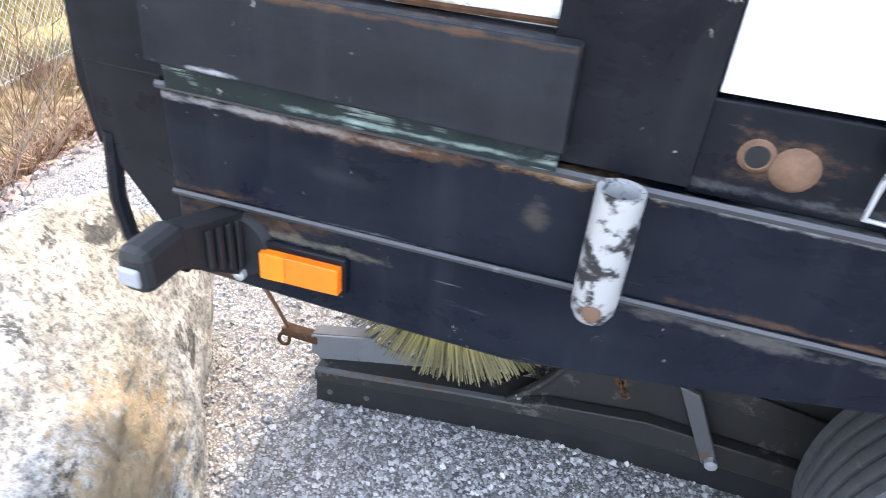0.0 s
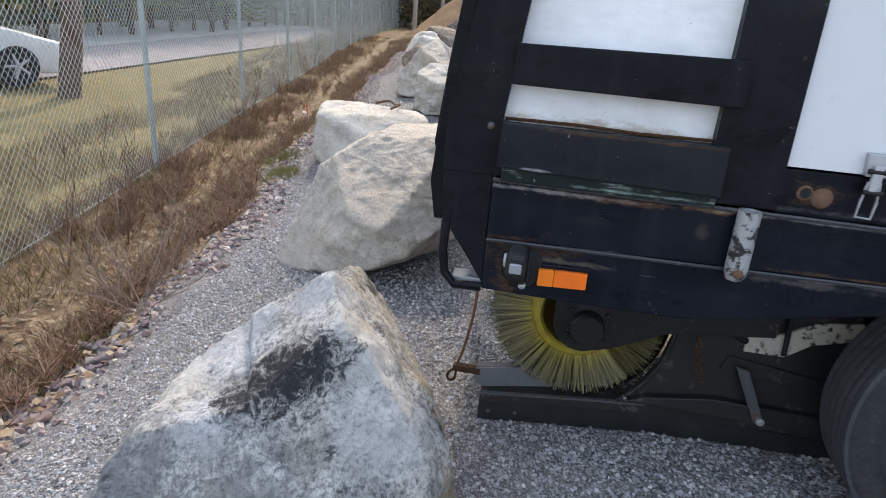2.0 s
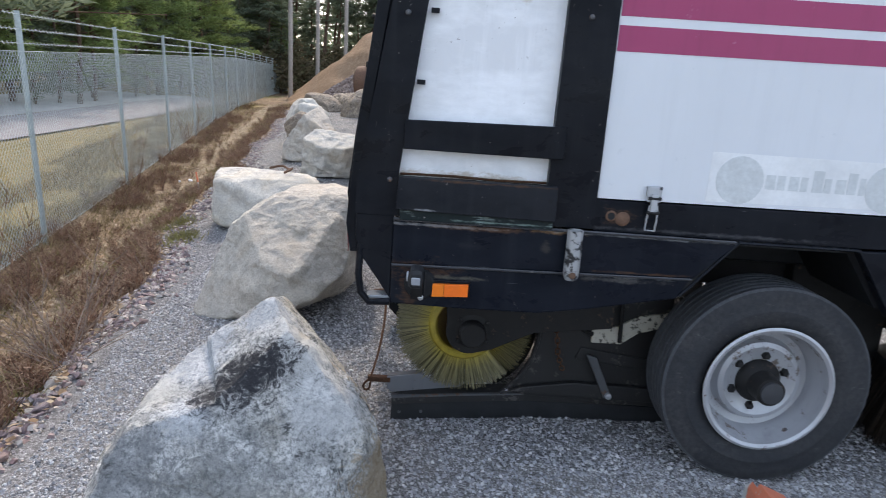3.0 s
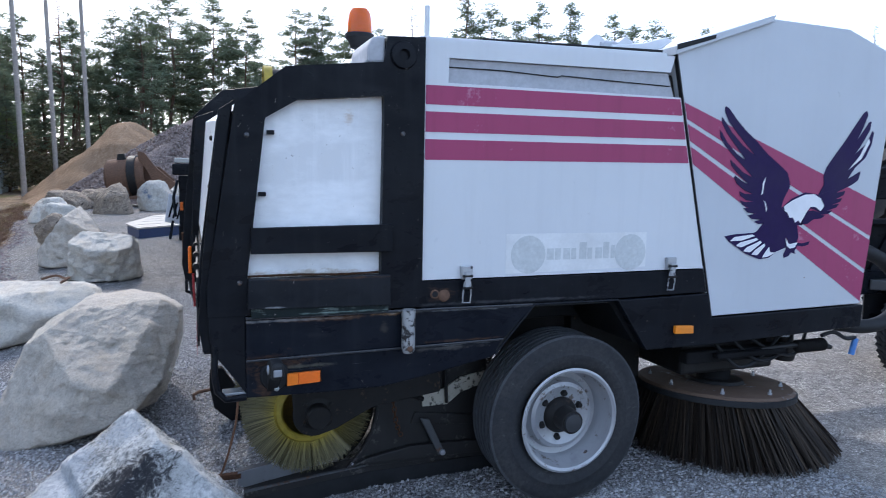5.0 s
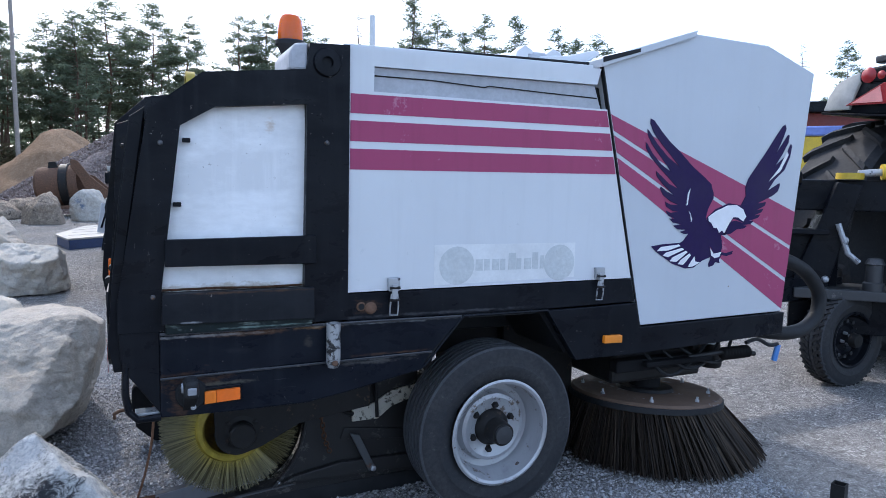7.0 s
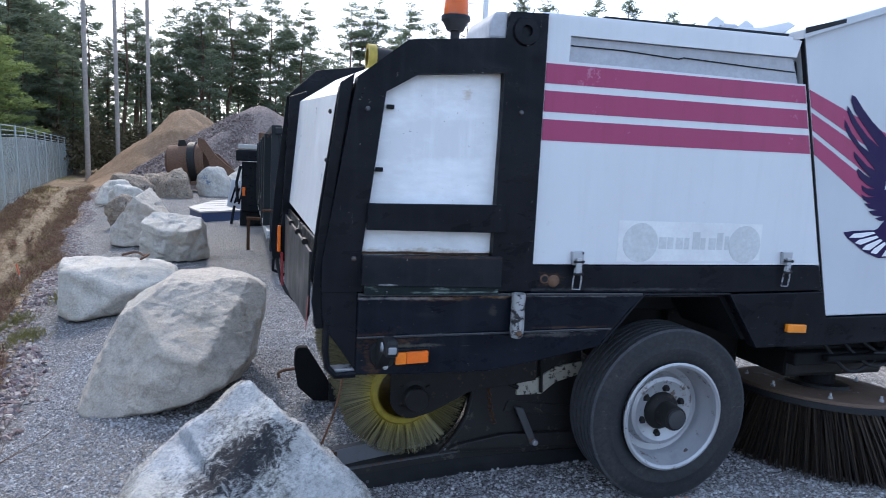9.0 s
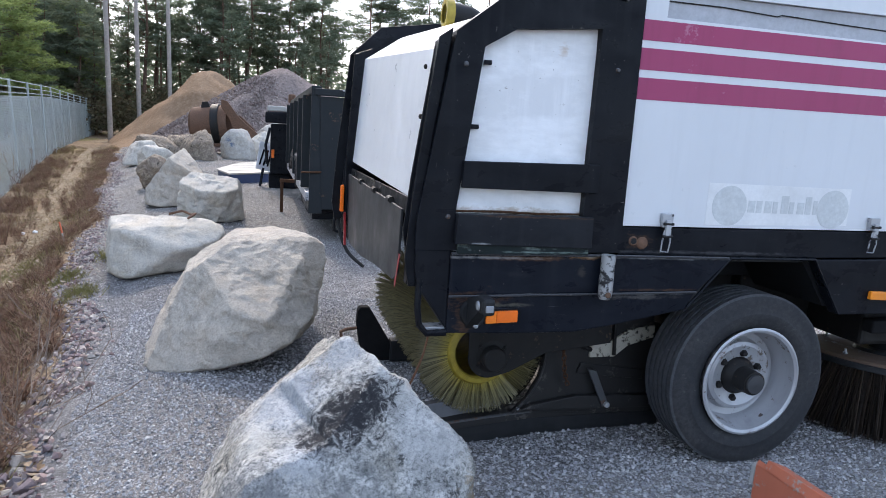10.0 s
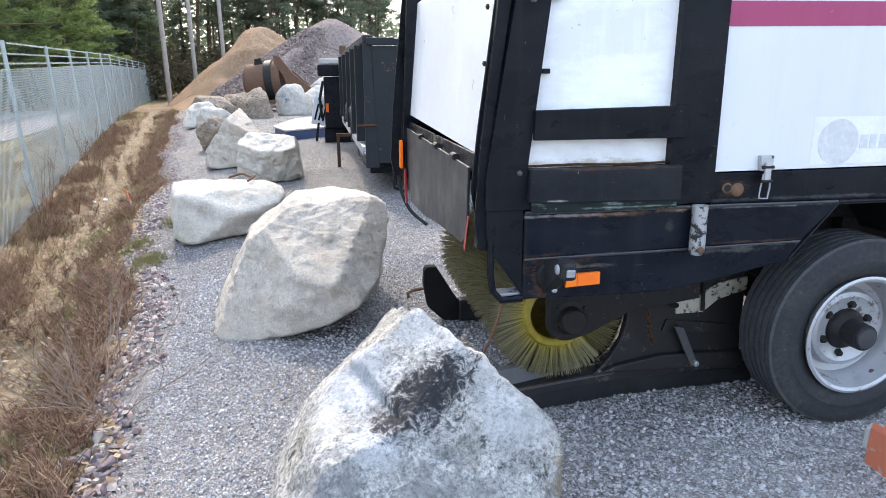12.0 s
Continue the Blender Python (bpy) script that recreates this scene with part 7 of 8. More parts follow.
# bare spreading bush at the foot of the bank
def bare_bush(cx_, cy_, stems, reach, lean_x):
    out, base_z = [], ground_z(cx_, cy_) - 0.02
    for _ in range(stems):
        p = Vector((cx_ + rs.uniform(-.05, .05), cy_ + rs.uniform(-.05, .05), base_z))
        a, h = rs.uniform(0, 6.283), reach * rs.uniform(0.45, 1.0)
        d = Vector((0.75 * math.cos(a) + lean_x, 0.75 * math.sin(a), rs.uniform(0.55, 1.0))).normalized()
        for k in range(5):
            q = p + d * h * 0.2
            out.append((tuple(p), tuple(q)))
            if k and rs.random() < 0.8:
                side = (d + Vector((rs.uniform(-.9, .9), rs.uniform(-.9, .9), rs.uniform(-.1, .5)))).normalized()
                e_ = q + side * h * rs.uniform(0.12, 0.3)
                out.append((tuple(q), tuple(e_)))
                out.append((tuple(e_), tuple(e_ + (side + Vector((rs.uniform(-.5, .5), rs.uniform(-.5, .5), 0.2))).normalized() * h * 0.12)))
            p, d = q, (d + Vector((rs.uniform(-.22, .22), rs.uniform(-.22, .22), rs.uniform(-.12, .12)))).normalized()
    return strands(out, 0.0024, 0.0017)


tagged(part("bare_bush", bare_bush(-2.40, 0.99, 16, 0.75, -0.25), M_TWIG2), "bare spreading grey-brown bush on the bank", "bush")
# green tufts
M_GREENGRASS = island_mat("fresh_green_grass", [(0.18, 0.18, 0.06), (0.27, 0.25, 0.09), (0.32, 0.28, 0.12), (0.22, 0.21, 0.08)], 0.9, 0.3)
blades = []
for cx_, cy_, r_ in ((-2.85, 3.77, 0.12), (-3.16, 2.43, 0.16), (-2.72, 0.74, 0.22), (-2.95, 0.3, 0.3), (-3.5, 3.6, 0.2), (-2.9, 5.4, 0.15), (-3.2, 1.4, 0.2), (-2.60, 0.42, 0.16), (-2.75, 0.15, 0.2), (-3.75, 4.6, 0.2), (-4.1, 6.6, 0.25), (-3.1, 4.4, 0.12)):
    for _ in range(260):
        x, y = rs.gauss(cx_, r_ * 0.6), rs.gauss(cy_, r_)
        z, h, a = ground_z(x, y), rs.uniform(0.03, 0.09), rs.uniform(0, 6.283)
        blades.append(((x, y, z - 0.01), (x + 0.8 * h * math.cos(a), y + 0.8 * h * math.sin(a), z + h)))
tagged(part("green_grass", strands(blades, 0.0035, 0.001), M_GREENGRASS), "low green grass tufts in the ditch", "grass", kind="stuff")
for _ in range(9):
    y = rs.uniform(2.0, 13)
    x = fence_x(y) + rs.uniform(0.1, 0.7)
    z = ground_z(x, y)
    st = []
    for _k in range(5):
        a, h = rs.uniform(0, 6.283), rs.uniform(0.5, 1.25)
        top = Vector((x + 0.22 * h * math.cos(a), y + 0.22 * h * math.sin(a), z + h))
        st.append(((x, y, z - 0.02), top))
        for _j in range(4):
            t = rs.uniform(0.4, 1)
            m = Vector((x, y, z)).lerp(top, t)
            st.append((m, m + Vector((rs.uniform(-.15, .15), rs.uniform(-.15, .15), rs.uniform(0.05, 0.2)))))
    tagged(part("bare_sapling", strands(st, 0.004, 0.0015), M_TWIG), "thin leafless sapling beside the fence", "sapling", "saplings")
for _ in range(6000):
    y = -1.5 + 26 * rs.random() ** 1.5
    e, f = bank_edge(y), fence_x(y)
    x = rs.uniform(f - 0.3, e - 0.1)
    z = ground_z(x, y) + rs.uniform(0.01, 0.05)
    s, a = rs.uniform(0.012, 0.036), rs.uniform(0, 6.283)
    n = len(leaves_v)
    ca, sa = math.cos(a) * s, math.sin(a) * s
    leaves_v += [(x - ca, y - sa, z), (x + sa * 0.6, y - ca * 0.6, z + rs.uniform(-.01, .015)), (x + ca, y + sa, z + rs.uniform(-.01, .02)), (x - sa * 0.6, y + ca * 0.6, z)]
    leaves_f += [(n, n + 1, n + 2), (n, n + 2, n + 3)]
M_LEAF = island_mat("dead_leaf", [(0.36, 0.27, 0.18), (0.24, 0.15, 0.09), (0.43, 0.355, 0.255), (0.10, 0.062, 0.04)], 0.85, 0.2)
tagged(part("leaf_litter", from_lists(leaves_v, leaves_f), M_LEAF), "dead brown leaves in the ditch", "leaves", kind="stuff")

tagged(part("bare_shrub", bare_bush(-2.66, 1.35, 26, 0.62, 0.0), island_mat("grey_brown_branch", [(0.22, 0.15, 0.11), (0.30, 0.22, 0.17), (0.16, 0.11, 0.08)])), "bare spreading shrub beside the gravel bank", "shrub")

M_DECK = plain_mat("pale_dusty_deck", (0.40, 0.375, 0.33), 0.75, 0, 0.15, 5, 0.1)
for k, (x_, y_) in enumerate(((-4.86, 9.15), (-4.78, 9.4))):
    lit_ = rock([random_planes(rs, 0.055, 0.04, 0.03, 6)], 80 + k, 3, 14, 0.02)
    ob_ = part("paper_scrap", lit_, M_DECALWHITE)
    ob_.location = (x_, y_, ground_z(x_, y_) + 0.04)
    tagged(ob_, "crumpled white paper scrap in the ditch", "litter")
# marking stake and scrap
M_ORANGE = plain_mat("faded_orange_plastic", (0.62, 0.13, 0.05), 0.5, 0, 0.2, 25, 0.05)
stake = thing("marking_stake", "thin wooden stake with an orange tip", "stake")
part("shaft", rod((-3.627, 6.613, -0.47), (-3.705, 6.70, -0.12), 0.010, seg=6), M_POLE, stake)
part("tip", rod((-3.705, 6.70, -0.12), (-3.744, 6.742, 0.01), 0.011, seg=6), M_ORANGE, stake, "orange painted tip")
scrap = thing("plastic_barrier", "broken orange plastic barrier board lying on gravel", "barrier")
M_DIRTYORANGE = paint_mat("dirty_orange_plastic", (0.60, 0.17, 0.09), (0.42, 0.33, 0.28), 0.5, 0.52, 12.0, 0.1)
part("top", prism([(0.585, 0.118), (0.600, 0.156), (0.690, 0.120), (0.715, 0.060), (0.700, 0.055), (0.680, 0.108), (0.606, 0.138)], -0.78, -0.285, 0.003), M_DIRTYORANGE, scrap, "faded orange plastic top")
part("side", prism([(0.588, GZ), (0.600, GZ), (0.604, 0.132), (0.592, 0.112)], -0.77, -0.232, 0.003), M_DIRTYORANGE, scrap, "dirty pinkish side")
part("end_edge", prism([(0.586, GZ + 0.06), (0.606, GZ + 0.05), (0.612, 0.115), (0.590, 0.10)], -0.231, -0.212, 0.003), M_CANVAS, scrap, "dirty white edge")
part("end_piece", prism([(0.60, GZ), (0.74, GZ), (0.735, 0.05), (0.66, 0.10), (0.61, 0.09)], -1.02, -0.80, 0.012), M_DIRTYORANGE, scrap)
tube_end = thing("square_tube", "short dark square steel tube standing on gravel", "tube")
sq = bmesh.new()
for x0_, x1_, y0_, y1_ in ((-.03, -.025, -.03, .03), (.025, .03, -.03, .03), (-.0249, .0249, -.03, -.025), (-.0249, .0249, .025, .03)):
    box(x0_, x1_, y0_, y1_, 0.0, 0.16, 0, sq)
bmesh.ops.transform(sq, matrix=pose(2.27, -0.56, GZ - 0.01, 0, 0, 20), verts=sq.verts)
part("wall", sq, M_DARKSTEEL, tube_end)

# ---------------- containers and ramp behind the sweeper ----------------
cont = thing("tipping_trailer", "dark grey ribbed steel tipping trailer parked on gravel", "trailer")
X0, X1, Y0, Y1, ZB, ZT = -0.75, 1.55, 6.0, 12.2, 0.50, 1.74
part("side_wall", box(X0, X0 + 0.05, Y0, Y1, ZB, ZT, 0.006), M_CONT, cont, "dark grey side wall")
part("side_wall", box(X1 - 0.05, X1, Y0, Y1, ZB, ZT, 0.006), M_CONT, cont)
part("end_wall", box(X0 + 0.05, X1 - 0.05, Y0, Y0 + 0.05, ZB - 0.15, ZT - 0.03, 0.006), M_CONT, cont, "flat dark grey tail board")
part("end_wall", box(X0 + 0.05, X1 - 0.05, Y1 - 0.05, Y1, ZB, ZT, 0.006), M_CONT, cont)
part("floor", box(X0 + 0.05, X1 - 0.05, Y0 + 0.05, Y1 - 0.05, ZB, ZB + 0.06, 0), M_CONT, cont)
part("top_rail", box(X0 - 0.06, X0 + 0.06, Y0, Y1, ZT, ZT + 0.09, 0.01), M_CONT, cont)
# whole rail in pale zinc to paint its sunlit top edge
part("bottom_rail", box(X0 - 0.10, X0 - 0.002, Y0, Y1, ZB - 0.05, ZB + 0.06, 0.01), M_GALV, cont, "pale steel bottom rail")
for yy in (6.55, 7.7, 9.0, 10.5, 12.05):
    part("rib", box(X0 - 0.13, X0 - 0.002, yy - 0.055, yy + 0.055, ZB + 0.07, ZT - 0.002, 0.008), M_CONT, cont)
part("top_lip", box(X0 - 0.02, X1 + 0.02, Y0 - 0.04, Y0 + 0.06, ZT - 0.02, ZT + 0.06, 0.01), M_CONT, cont, "folded top lip")
part("lip_edge", box(X0 + 0.3, X1, Y0 - 0.045, Y0 - 0.041, ZT + 0.045, ZT + 0.062, 0), M_GALV, cont, "thin bright edge strip")
part("lock_bar", rod((X0 - 0.16, Y0 - 0.03, 0.80), (X0 + 0.08, Y0 - 0.03, 0.81), 0.013, seg=8), M_DARKRUST, cont, "rusty lock bar")
part("corner_post", prism([(X0 - 0.06, ZB - 0.2), (X0 + 0.10, ZB - 0.2), (X0 + 0.02, ZT), (X0 - 0.06, ZT)], Y0 - 0.012, Y0 + 0.05, 0.006), M_CONT, cont, "slanting corner post")
part("mudguard", tube([(X0 - 0.02, 8.3, 0.42), (X0 - 0.02, 8.5, 0.80), (X0 - 0.02, 9.0, 0.86), (X0 - 0.02, 10.0, 0.86), (X0 - 0.02, 10.6, 0.55)], 0.10, 8), M_BLACK, cont, "black mudguard over the wheels", 50)
part("under_frame", box(X0 + 0.0, X0 + 0.30, Y0 + 0.2, 8.3, 0.20, 0.44, 0.02), M_BLACK, cont)
part("hinge_ear", box(X0 - 0.1, X0 + 0.04, Y1 - 0.1, Y1 + 0.12, ZT + 0.05, ZT + 0.22, 0.02), M_RUST, cont)
part("yellow_plate", box(X0 + 0.52, X0 + 0.58, Y0 - 0.012, Y0 - 0.002, 1.40, 1.56, 0.003), M_CORE, cont, "small yellow sign")
part("chassis", box(X0 + 0.35, X1 - 0.35, Y0 + 0.3, Y1 + 0.9, 0.32, 0.48, 0.01), M_BLACK, cont)
for yy in (8.9, 10.1):
    for xx in (X0 + 0.22, X1 - 0.22):
        part("trailer_wheel", lathe([(0.18, -0.12), (0.34, -0.13), (0.40, -0.09), (0.40, 0.09), (0.34, 0.13), (0.18, 0.12)], (xx, yy, GZ + 0.39), "x", 36), M_RUBBER, cont, "black trailer tyre", 30)
part("stand_leg", box(X0 - 0.32, X0 - 0.27, 8.75, 8.80, GZ, 0.46, 0.004), M_DARKRUST, cont, "rusty support leg")
part("leg_bracket", box(X0 - 0.33, X0 + 0.02, 8.73, 8.82, 0.44, 0.49, 0.004), M_DARKRUST, cont)

plate_ = thing("warning_board", "leaning white board with dark bars behind the trailer", "board")
bm_ = box(-0.17, 0.17, -0.01, 0.01, 0.0, 0.62, 0.006)
TPL = pose(-1.33, 13.2, 0.32, -8, 12, 20)
bmesh.ops.transform(bm_, matrix=TPL, verts=bm_.verts)
part("board", bm_, M_DECALWHITE, plate_)
for k in range(3):
    bm_ = prism([(-0.12 + 0.09 * k, 0.10), (-0.08 + 0.09 * k, 0.10), (-0.03 + 0.09 * k, 0.46), (-0.07 + 0.09 * k, 0.46)], -0.014, -0.0105)
    bmesh.ops.transform(bm_, matrix=TPL, verts=bm_.verts)
    part("bar", bm_, M_BLACK, plate_)
bm_ = rod((0, 0, -0.36), (0, 0, 0.05), 0.03, seg=8)
bmesh.ops.transform(bm_, matrix=TPL, verts=bm_.verts)
part("post", bm_, M_BLACK, plate_)

att = thing("loader_attachment", "black steel loader attachment with pale top", "attachment")
part("frame", box(-1.18, -0.62, 12.75, 13.3, 0.28, 1.35, 0.02), M_BLACK, att)
part("head", box(-1.30, -0.66, 12.70, 13.2, 1.36, 1.60, 0.03), M_BLACK, att)
part("cap", box(-1.26, -0.80, 12.72, 13.1, 1.61, 1.72, 0.02), M_CANVAS, att, "pale grey top cover")
part("foot", box(-1.20, -0.60, 12.9, 13.6, GZ, 0.28, 0.02), M_BLACK, att)
part("arm", tube([(-1.2, 12.7, 1.25), (-1.28, 12.55, 0.9), (-1.25, 12.5, 0.5)], 0.03, 8), M_BLACK, att)
part("marker", box(-1.16, -1.10, 12.70, 12.745, 0.62, 0.80, 0.004), M_AMBER, att)

rampb = thing("loading_ramp", "pale loading ramp plate with blue steel sides", "ramp")
rp = [(-2.02, 13.45), (-1.08, 14.55), (-0.98, 19.2), (-1.95, 17.6), (-2.36, 14.8)]
part("base_frame", prism(rp, GZ, 0.16, 0.004, "z"), M_BLUE, rampb, "blue steel side frame")
part("deck", prism([(-2.05, 13.42), (-1.04, 14.52), (-0.94, 19.3), (-1.97, 17.7), (-2.40, 14.8)], 0.164, 0.20, 0.004, "z"), M_DECK, rampb, "pale dusty deck plate")
for k in range(4):
    part("deck_rib", rod((-2.1 + 0.02 * k, 14.3 + 0.9 * k, 0.203), (-1.1, 15.2 + 0.9 * k, 0.203), 0.005, seg=6), M_DECK, rampb)

# ---------------- tractor and mounted implement ahead of the sweeper ----------------
imp = thing("grader_frame", "black steel tractor implement frame with yellow cylinder", "implement")
U = pose(4.12, 1.32, 0, 0, 0, -41)


def placed_part(name, bm, mat, parent, label="", smooth=None, m=U):
    bmesh.ops.transform(bm, matrix=m, verts=bm.verts)
    return part(name, bm, mat, parent, label, smooth)


placed_part("top_beam", box(0.0, 1.9, 0, 0.24, 1.35, 1.60, 0.012), M_BLACK, imp, "heavy black top beam")
placed_part("column", prism([(0.02, 0.66), (0.30, 0.66), (0.52, 1.56), (0.34, 1.58)], -0.10, 0.18, 0.01), M_BLACK, imp, "slanting black column")
placed_part("cheek_plate", prism([(-0.18, 0.62), (0.18, 0.62), (0.22, 1.18), (-0.25, 1.20)], -0.05, 0.0, 0.006), M_BLACK, imp)
placed_part("cross_plate", box(-0.30, 0.30, -0.14, 0.10, 1.16, 1.20, 0.006), M_BLACK, imp)
placed_part("pin_cap", lathe([(0, 1.66), (0.09, 1.66), (0.10, 1.60), (0.10, 1.54)], (0.02, 0.06, 0), "z", 20), M_BLACK, imp, "", 40)
placed_part("lower_beam", box(0.05, 1.9, -0.25, 0.25, 0.66, 0.74, 0.008), M_PLATE, imp, "worn blue-grey lower beam")
placed_part("lower_web", box(0.06, 1.9, -0.05, 0.0, 0.36, 0.655, 0.008), M_BLACK, imp)
placed_part("pivot_drum", lathe([(0, 0.74), (0.075, 0.74), (0.075, 0.80), (0.06, 0.81), (0.06, 0.94), (0.07, 0.95), (0.05, 0.99), (0, 1.0)], (0.62, -0.18, 0), "z", 22), M_PLATE, imp, "greasy pivot drum", 35)
placed_part("brace", tube([(0.36, -0.12, 1.25), (0.44, -0.13, 1.02), (0.52, -0.14, 0.95)], 0.022, 8), M_GALV, imp, "pale worn brace")
placed_part("feed_hose", tube([(1.08, -0.04, 1.72), (1.20, -0.10, 1.74), (1.40, -0.12, 1.70), (1.6, -0.1, 1.62)], 0.016, 8, smooth_steps=5), M_RUBBERMAT, imp, "black feed hose", 60)
placed_part("feed_hose", tube([(1.02, -0.08, 1.72), (1.06, -0.16, 1.95), (1.25, -0.2, 2.12), (1.5, -0.18, 2.05)], 0.020, 8, smooth_steps=6), M_PLATE, imp, "grey hydraulic hose", 60)
placed_part("blade", prism([(0.9, 0.70), (2.2, 0.66), (2.2, 0.98), (0.9, 1.02)], -0.32, -0.29, 0.006), M_PLATE, imp, "worn blue-grey scraper blade")
placed_part("link_rod", tube([(0.75, -0.18, 0.84), (0.95, -0.2, 0.84), (1.6, -0.25, 0.92)], 0.035, 10), M_GALV, imp, "steel link rod")
placed_part("ball_joint", lathe([(0, -0.06), (0.05, -0.04), (0.065, 0.0), (0.05, 0.04), (0, 0.06)], (0.92, -0.2, 0.84), "z", 18), M_GALV, imp, "", 60)
cyl = placed_part("cylinder", rod((0.66, -0.02, 1.665), (1.08, -0.04, 1.70), 0.062, seg=20), M_YELLOW, imp, "yellow hydraulic cylinder", 40)
placed_part("piston_rod", rod((0.50, -0.02, 1.650), (0.66, -0.02, 1.665), 0.03, seg=14), M_GALV, cyl, "bare piston rod", 40)
placed_part("rod_eye", lathe([(0.04, 0.0), (0.10, 0.0), (0.10, 0.05), (0.04, 0.05), (0.04, 0.0)], (0.44, -0.02, 1.605), "z", 22), M_YELLOW, cyl, "yellow rod eye", 40)
placed_part("maker_plate", box(0.74, 1.02, -0.008, -0.002, 1.43, 1.53, 0.002), M_YELLOW, imp, "yellow maker plate with dark bars")
for k in range(7):
    placed_part("plate_bar", box(0.765 + k * 0.034, 0.787 + k * 0.034, -0.012, -0.0085, 1.455, 1.505, 0), M_BLACK, imp)
placed_part("warning_plate", box(1.16, 1.21, -0.008, -0.002, 1.43, 1.55, 0.002), M_YELLOW, imp)
placed_part("info_plate", box(1.27, 1.36, -0.008, -0.002, 1.46, 1.54, 0.002), M_CANVAS, imp)
for (x, z) in ((0.05, 0.92), (0.30, 0.80), (0.42, 1.12)):
    placed_part("pin_bolt", lathe([(0, -0.13), (0.022, -0.125), (0.03, -0.10), (0.03, -0.05)], (x, 0, z), "y", 12), M_GALV, imp)

tractor = thing("tractor", "black and green farm tractor with large lugged tyre", "tractor")
TX, TY, TZ, TR, TW = 5.80, 1.55, 1.08, 1.12, 0.70
part("rear_tyre", lathe([(0.55, -TW / 2 + .06), (0.75, -TW / 2), (TR - 0.10, -TW / 2 + 0.01), (TR - 0.05, -TW / 2 + 0.07), (TR - 0.045, TW / 2 - 0.07), (TR - 0.10, TW / 2 - 0.01), (0.75, TW / 2), (0.55, TW / 2 - .06)], (TX, TY, TZ), "y", 64), M_RUBBER, tractor, "huge black tractor tyre", 35)
for k in range(22):
    for sgn in (1, -1):
        a0 = 2 * math.pi * (k + (0.5 if sgn > 0 else 0)) / 22
        lug = bmesh.new()
        row = []
        for i in range(6):
            s = i / 5
            yy = sgn * (0.01 + s * (TW / 2 - 0.03))
            aa = a0 + s * 0.24
            rr_ = TR - (0.02 if s > 0.85 else 0)
            q = []
            for dr, dd in ((-0.06, -0.032), (0.0, -0.024), (0.0, 0.024), (-0.06, 0.032)):
                q.append(lug.verts.new((TX + (rr_ + dr) * math.cos(aa + dd), TY + yy, TZ + (rr_ + dr) * math.sin(aa + dd))))
            row.append(q)
        for p, q in zip(row, row[1:]):
            for i in range(4):
                lug.faces.new((p[i], p[(i + 1) % 4], q[(i + 1) % 4], q[i]))
        lug.faces.new(row[0])
        lug.faces.new(row[-1][::-1])
        bmesh.ops.recalc_face_normals(lug, faces=lug.faces)
        part("tyre_lug", lug, M_RUBBER, tractor)
part("wheel_disc", lathe([(0.56, -0.20), (0.50, -0.05), (0.2, -0.02), (0, -0.02)], (TX, TY, TZ), "y", 40), M_DARKSTEEL, tractor, "", 35)
fender = part("fender", prism([(1.62, 2.24), (1.40, 2.19), (1.00, 2.15), (0.50, 2.12), (0.50, 2.50), (1.00, 2.53), (1.33, 2.53), (1.40, 2.46), (1.46, 2.40)], 4.98, 6.4, 0.02, "x"), M_BLACK, tractor, "glossy dark plastic fender", 40)
part("fender_edge", prism([(1.68, 2.235), (1.655, 2.30), (1.635, 2.36), (1.565, 2.46), (1.46, 2.51), (1.36, 2.535), (1.34, 2.47), (1.41, 2.30), (1.43, 2.225)], 4.955, 6.3, 0.012, "x"), M_CANVAS, tractor, "pale worn outer fender", 40)
part("fender_lip", prism([(1.69, 2.225), (1.69, 2.205), (1.00, 2.13), (0.50, 2.10), (0.50, 2.118), (1.00, 2.148)], 4.95, 6.3, 0.004, "x"), M_BLACK, tractor)
part("slow_triangle", prism([(1.455, 2.262), (1.13, 2.425), (1.085, 2.415), (1.075, 2.245)], 4.938, 4.952, 0.002, "x"), M_RED, tractor, "red border of the slow-vehicle triangle")
part("triangle_face", prism([(1.40, 2.275), (1.155, 2.395), (1.125, 2.265)], 4.930, 4.937, 0, "x"), plain_mat("pale_red_reflector", (0.75, 0.30, 0.28), 0.35, 0, 0.1, 30, 0.02), tractor, "pale reflecting triangle")
part("lamp_housing", prism([(1.37, 2.455), (1.35, 2.56), (1.10, 2.575), (0.70, 2.56), (0.70, 2.44), (1.10, 2.43)], 4.955, 5.16, 0.02, "x"), M_BLACK, tractor, "black lamp housing")
part("tail_lamp", lathe([(0, -0.022), (0.045, -0.018), (0.066, 0.0)], (4.953, 1.275, 2.503), "x", 20), M_RED, tractor, "round red tail lamp", 50)
part("tail_lamp", lathe([(0, -0.014), (0.026, -0.012), (0.036, 0.0)], (4.953, 1.165, 2.492), "x", 16), M_RED, tractor, "small red tail lamp", 50)
part("work_lamp", prism([(1.235, 2.595), (1.235, 2.655), (1.11, 2.66), (1.11, 2.60)], 4.96, 5.06, 0.012, "x"), M_PLATE, tractor, "grey square work lamp")
part("lamp_stalk", rod((5.02, 1.13, 2.55), (5.02, 1.13, 2.62), 0.014, seg=8), M_BLACK, tractor)
part("cab_pillar", rod((5.00, 0.985, 2.50), (5.02, 0.86, 3.2), 0.035, 0.035, 8), M_GREEN, tractor, "green cab pillar")
part("cab_window", box(5.40, 6.8, -0.6, 0.80, 2.2, 3.5, 0.03), M_GLASSDARK, tractor, "dark cab glass")
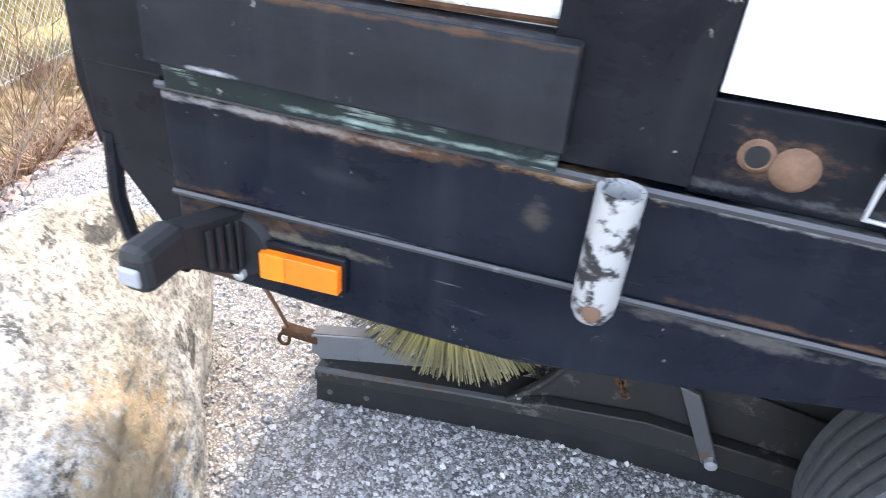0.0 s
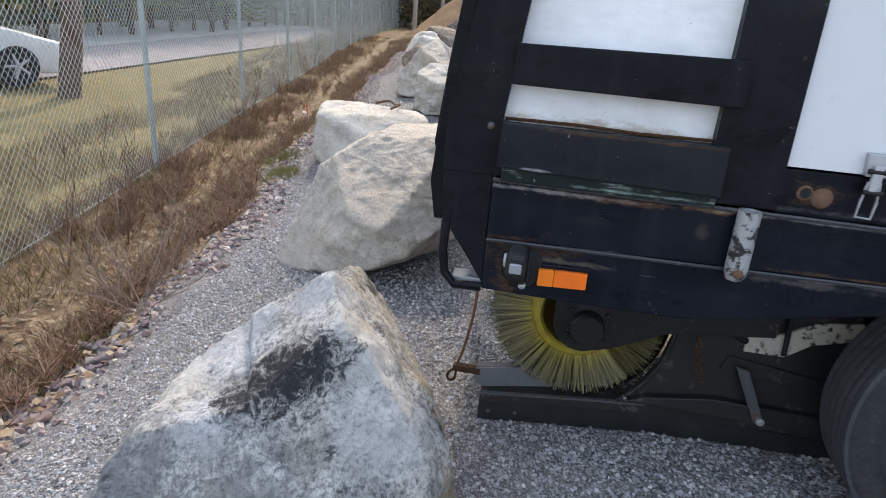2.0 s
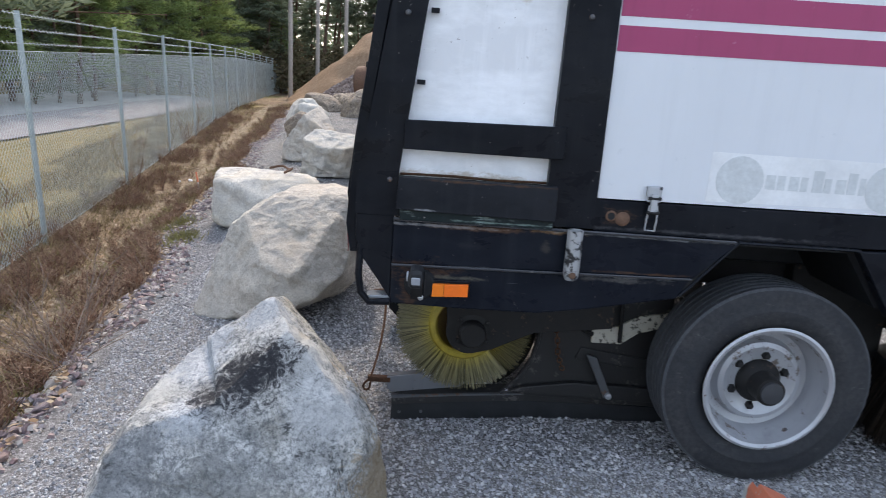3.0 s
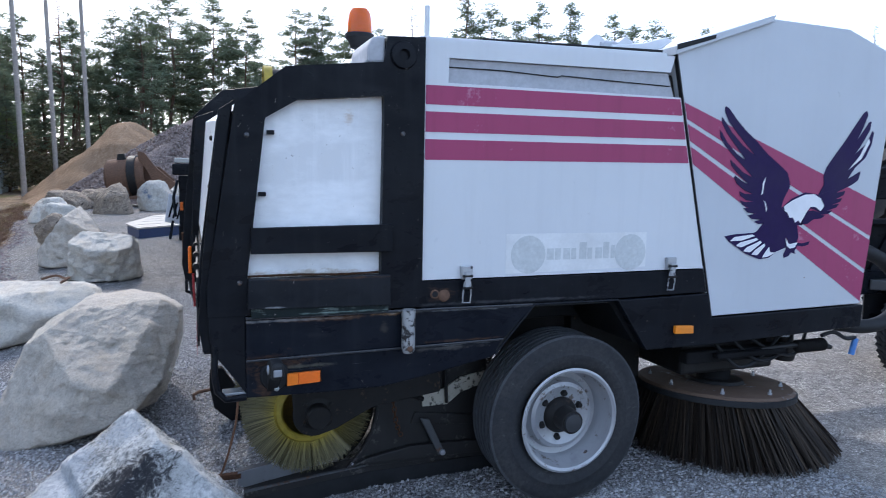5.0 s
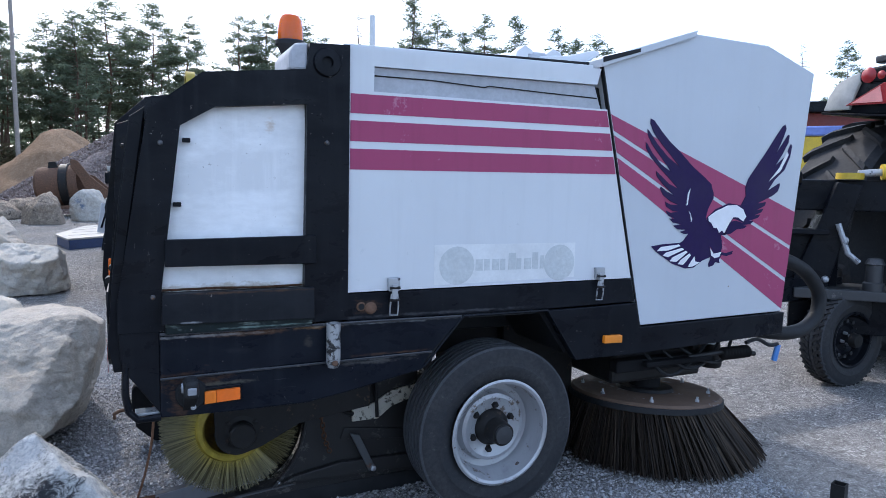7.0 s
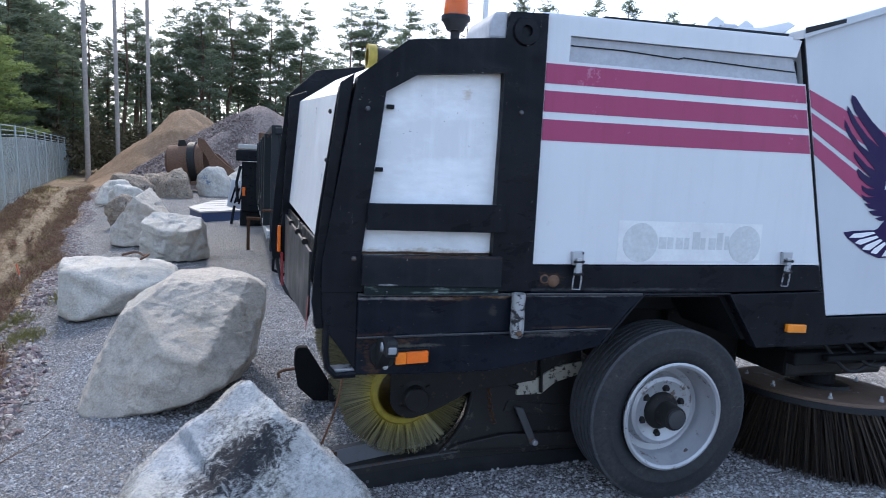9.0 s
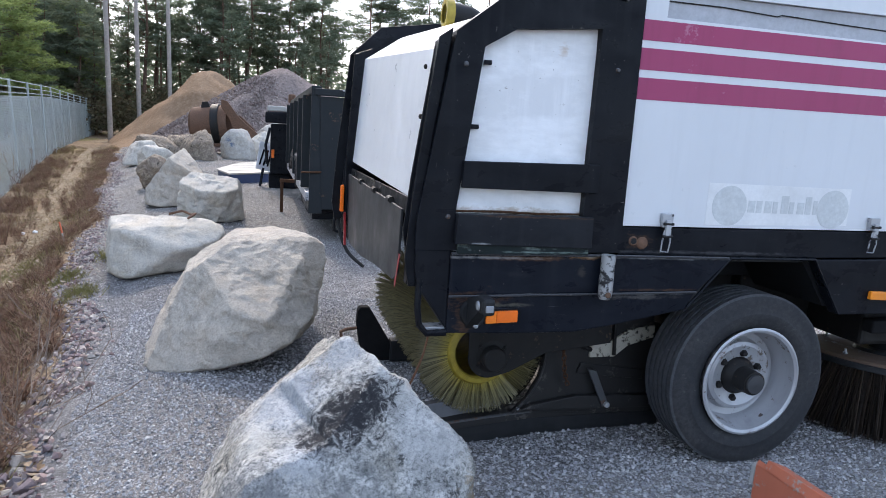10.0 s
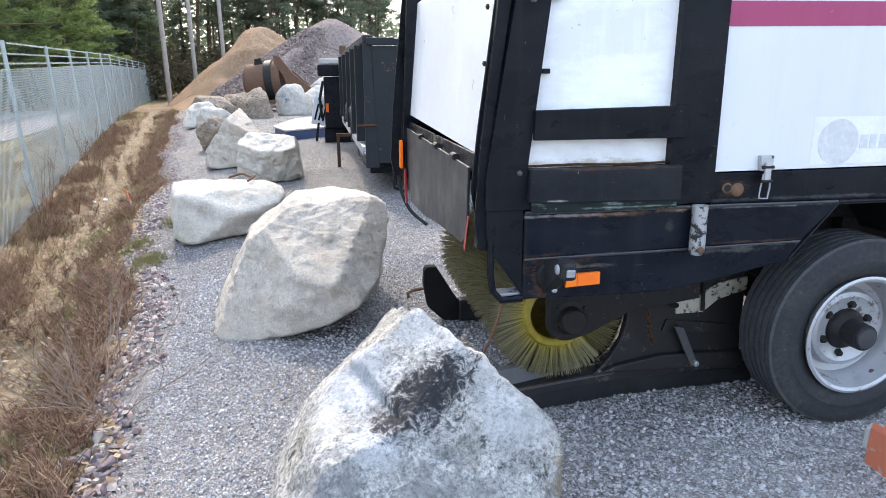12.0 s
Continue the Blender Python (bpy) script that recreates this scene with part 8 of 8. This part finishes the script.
part("cab_roof", box(5.0, 6.9, -0.7, 0.92, 3.2, 3.5, 0.05), M_GREEN, tractor)
part("rear_body", box(5.2, 7.6, TY - 2.0, TY - 0.62, 0.6, 2.2, 0.05), M_BLACK, tractor, "dark rear axle housing")
part("hydraulic_hose", tube([(5.05, TY - 0.5, 1.75), (5.0, TY - 0.62, 2.0), (5.15, TY - 0.75, 2.15), (5.3, TY - 0.85, 2.0)], 0.022, 8, smooth_steps=6), M_PLATE, tractor, "grey hydraulic hose", 60)

truck = thing("yellow_lorry", "yellow lorry body with blue top far across the yard", "lorry")
T2 = pose(18.3, 13.2, 0, 0, 0, -52)
placed_part("body", prism([(-3, 0.9), (3, 0.9), (3, 3.3), (-3, 3.3)], 0, 2.3, 0.04), M_YELLOW, truck, "yellow painted body", None, T2)
placed_part("tarpaulin", prism([(-3.05, 3.31), (3.05, 3.31), (3.0, 3.62), (-3.0, 3.62)], -0.05, 2.35, 0.05), plain_mat("blue_tarpaulin", (0.16, 0.22, 0.52), 0.6, 0, 0.15, 6, 0.1), truck, "blue tarpaulin", None, T2)
placed_part("chassis", box(-3, 3, 0.2, 2.1, 0.5, 0.88, 0.02), M_BLACK, truck, "", None, T2)
for k in (-2.0, 2.0):
    placed_part("lorry_wheel", lathe([(0.2, -0.14), (0.45, -0.14), (0.5, -0.08), (0.5, 0.14)], (k, 0.25, GZ + 0.5), "y", 28), M_RUBBER, truck, "", 30, T2)
shed = thing("dark_shed", "dark brown and red shed behind the lorry", "shed")
T3 = pose(25, 17, 0, 0, 0, -37)
placed_part("wall", box(-8, 8, 0, 5, GZ, 4.8, 0.02), M_REDPAINT, shed, "dull red wall", None, T3)
placed_part("roof", prism([(-8.4, 4.82), (8.4, 4.82), (8.4, 5.25), (-8.4, 5.25)], -0.4, 5.4, 0.02), M_BLACK, shed, "black flat roof", None, T3)

# ---------------- white car past the fence ----------------
car = thing("parked_car", "white parked car beyond the fence", "car")
TC = pose(-9.65, 9.7, -0.53, 0, 0, 55)
bodyp = [(0.05, 0.30), (0.0, 0.52), (0.10, 0.72), (0.9, 0.92), (1.25, 0.98), (1.95, 1.38), (3.1, 1.40), (3.9, 1.02), (4.25, 0.95), (4.3, 0.40), (4.2, 0.25), (0.2, 0.22)]


def car_part(name, bm, mat, parent=car, label="", smooth=None):
    bmesh.ops.transform(bm, matrix=TC @ pose(0, 0, 0, 0, 0, 180), verts=bm.verts)
    return part(name, bm, mat, parent, label, smooth)


cbody = car_part("body", prism(bodyp, -0.88, 0.88, 0.06), M_CARWHITE, car, "white car body", 40)
for s_ in (-0.885, 0.86):
    car_part("side_window", prism([(1.35, 0.99), (1.98, 1.33), (3.05, 1.35), (3.6, 1.02)], s_, s_ + 0.025), M_GLASSDARK, cbody)
car_part("headlamp", box(0.02, 0.28, -0.86, -0.55, 0.58, 0.70, 0.03), M_LENS, cbody)
car_part("headlamp", box(0.02, 0.28, 0.55, 0.86, 0.58, 0.70, 0.03), M_LENS, cbody)
car_part("grille", box(-0.015, 0.06, -0.35, 0.35, 0.38, 0.58, 0.02), M_BLACK, cbody)
for xx in (0.85, 3.45):
    for s_ in (-0.80, 0.80):
        cw = car_part("car_wheel", lathe([(0.0, -0.10), (0.22, -0.10), (0.32, -0.11), (0.335, -0.07), (0.335, 0.07), (0.32, 0.11), (0.22, 0.10), (0.0, 0.10)], (xx, s_, 0.335), "y", 36), M_RUBBER, car, "dark car tyre", 30)
        for k in range(5):
            a = radians(72 * k)
            car_part("spoke", rod((xx, s_ + (-0.105 if s_ < 0 else 0.105), 0.335), (xx + 0.21 * math.cos(a), s_ + (-0.105 if s_ < 0 else 0.105), 0.335 + 0.21 * math.sin(a)), 0.03, 0.02, 6), M_GALV, cw)
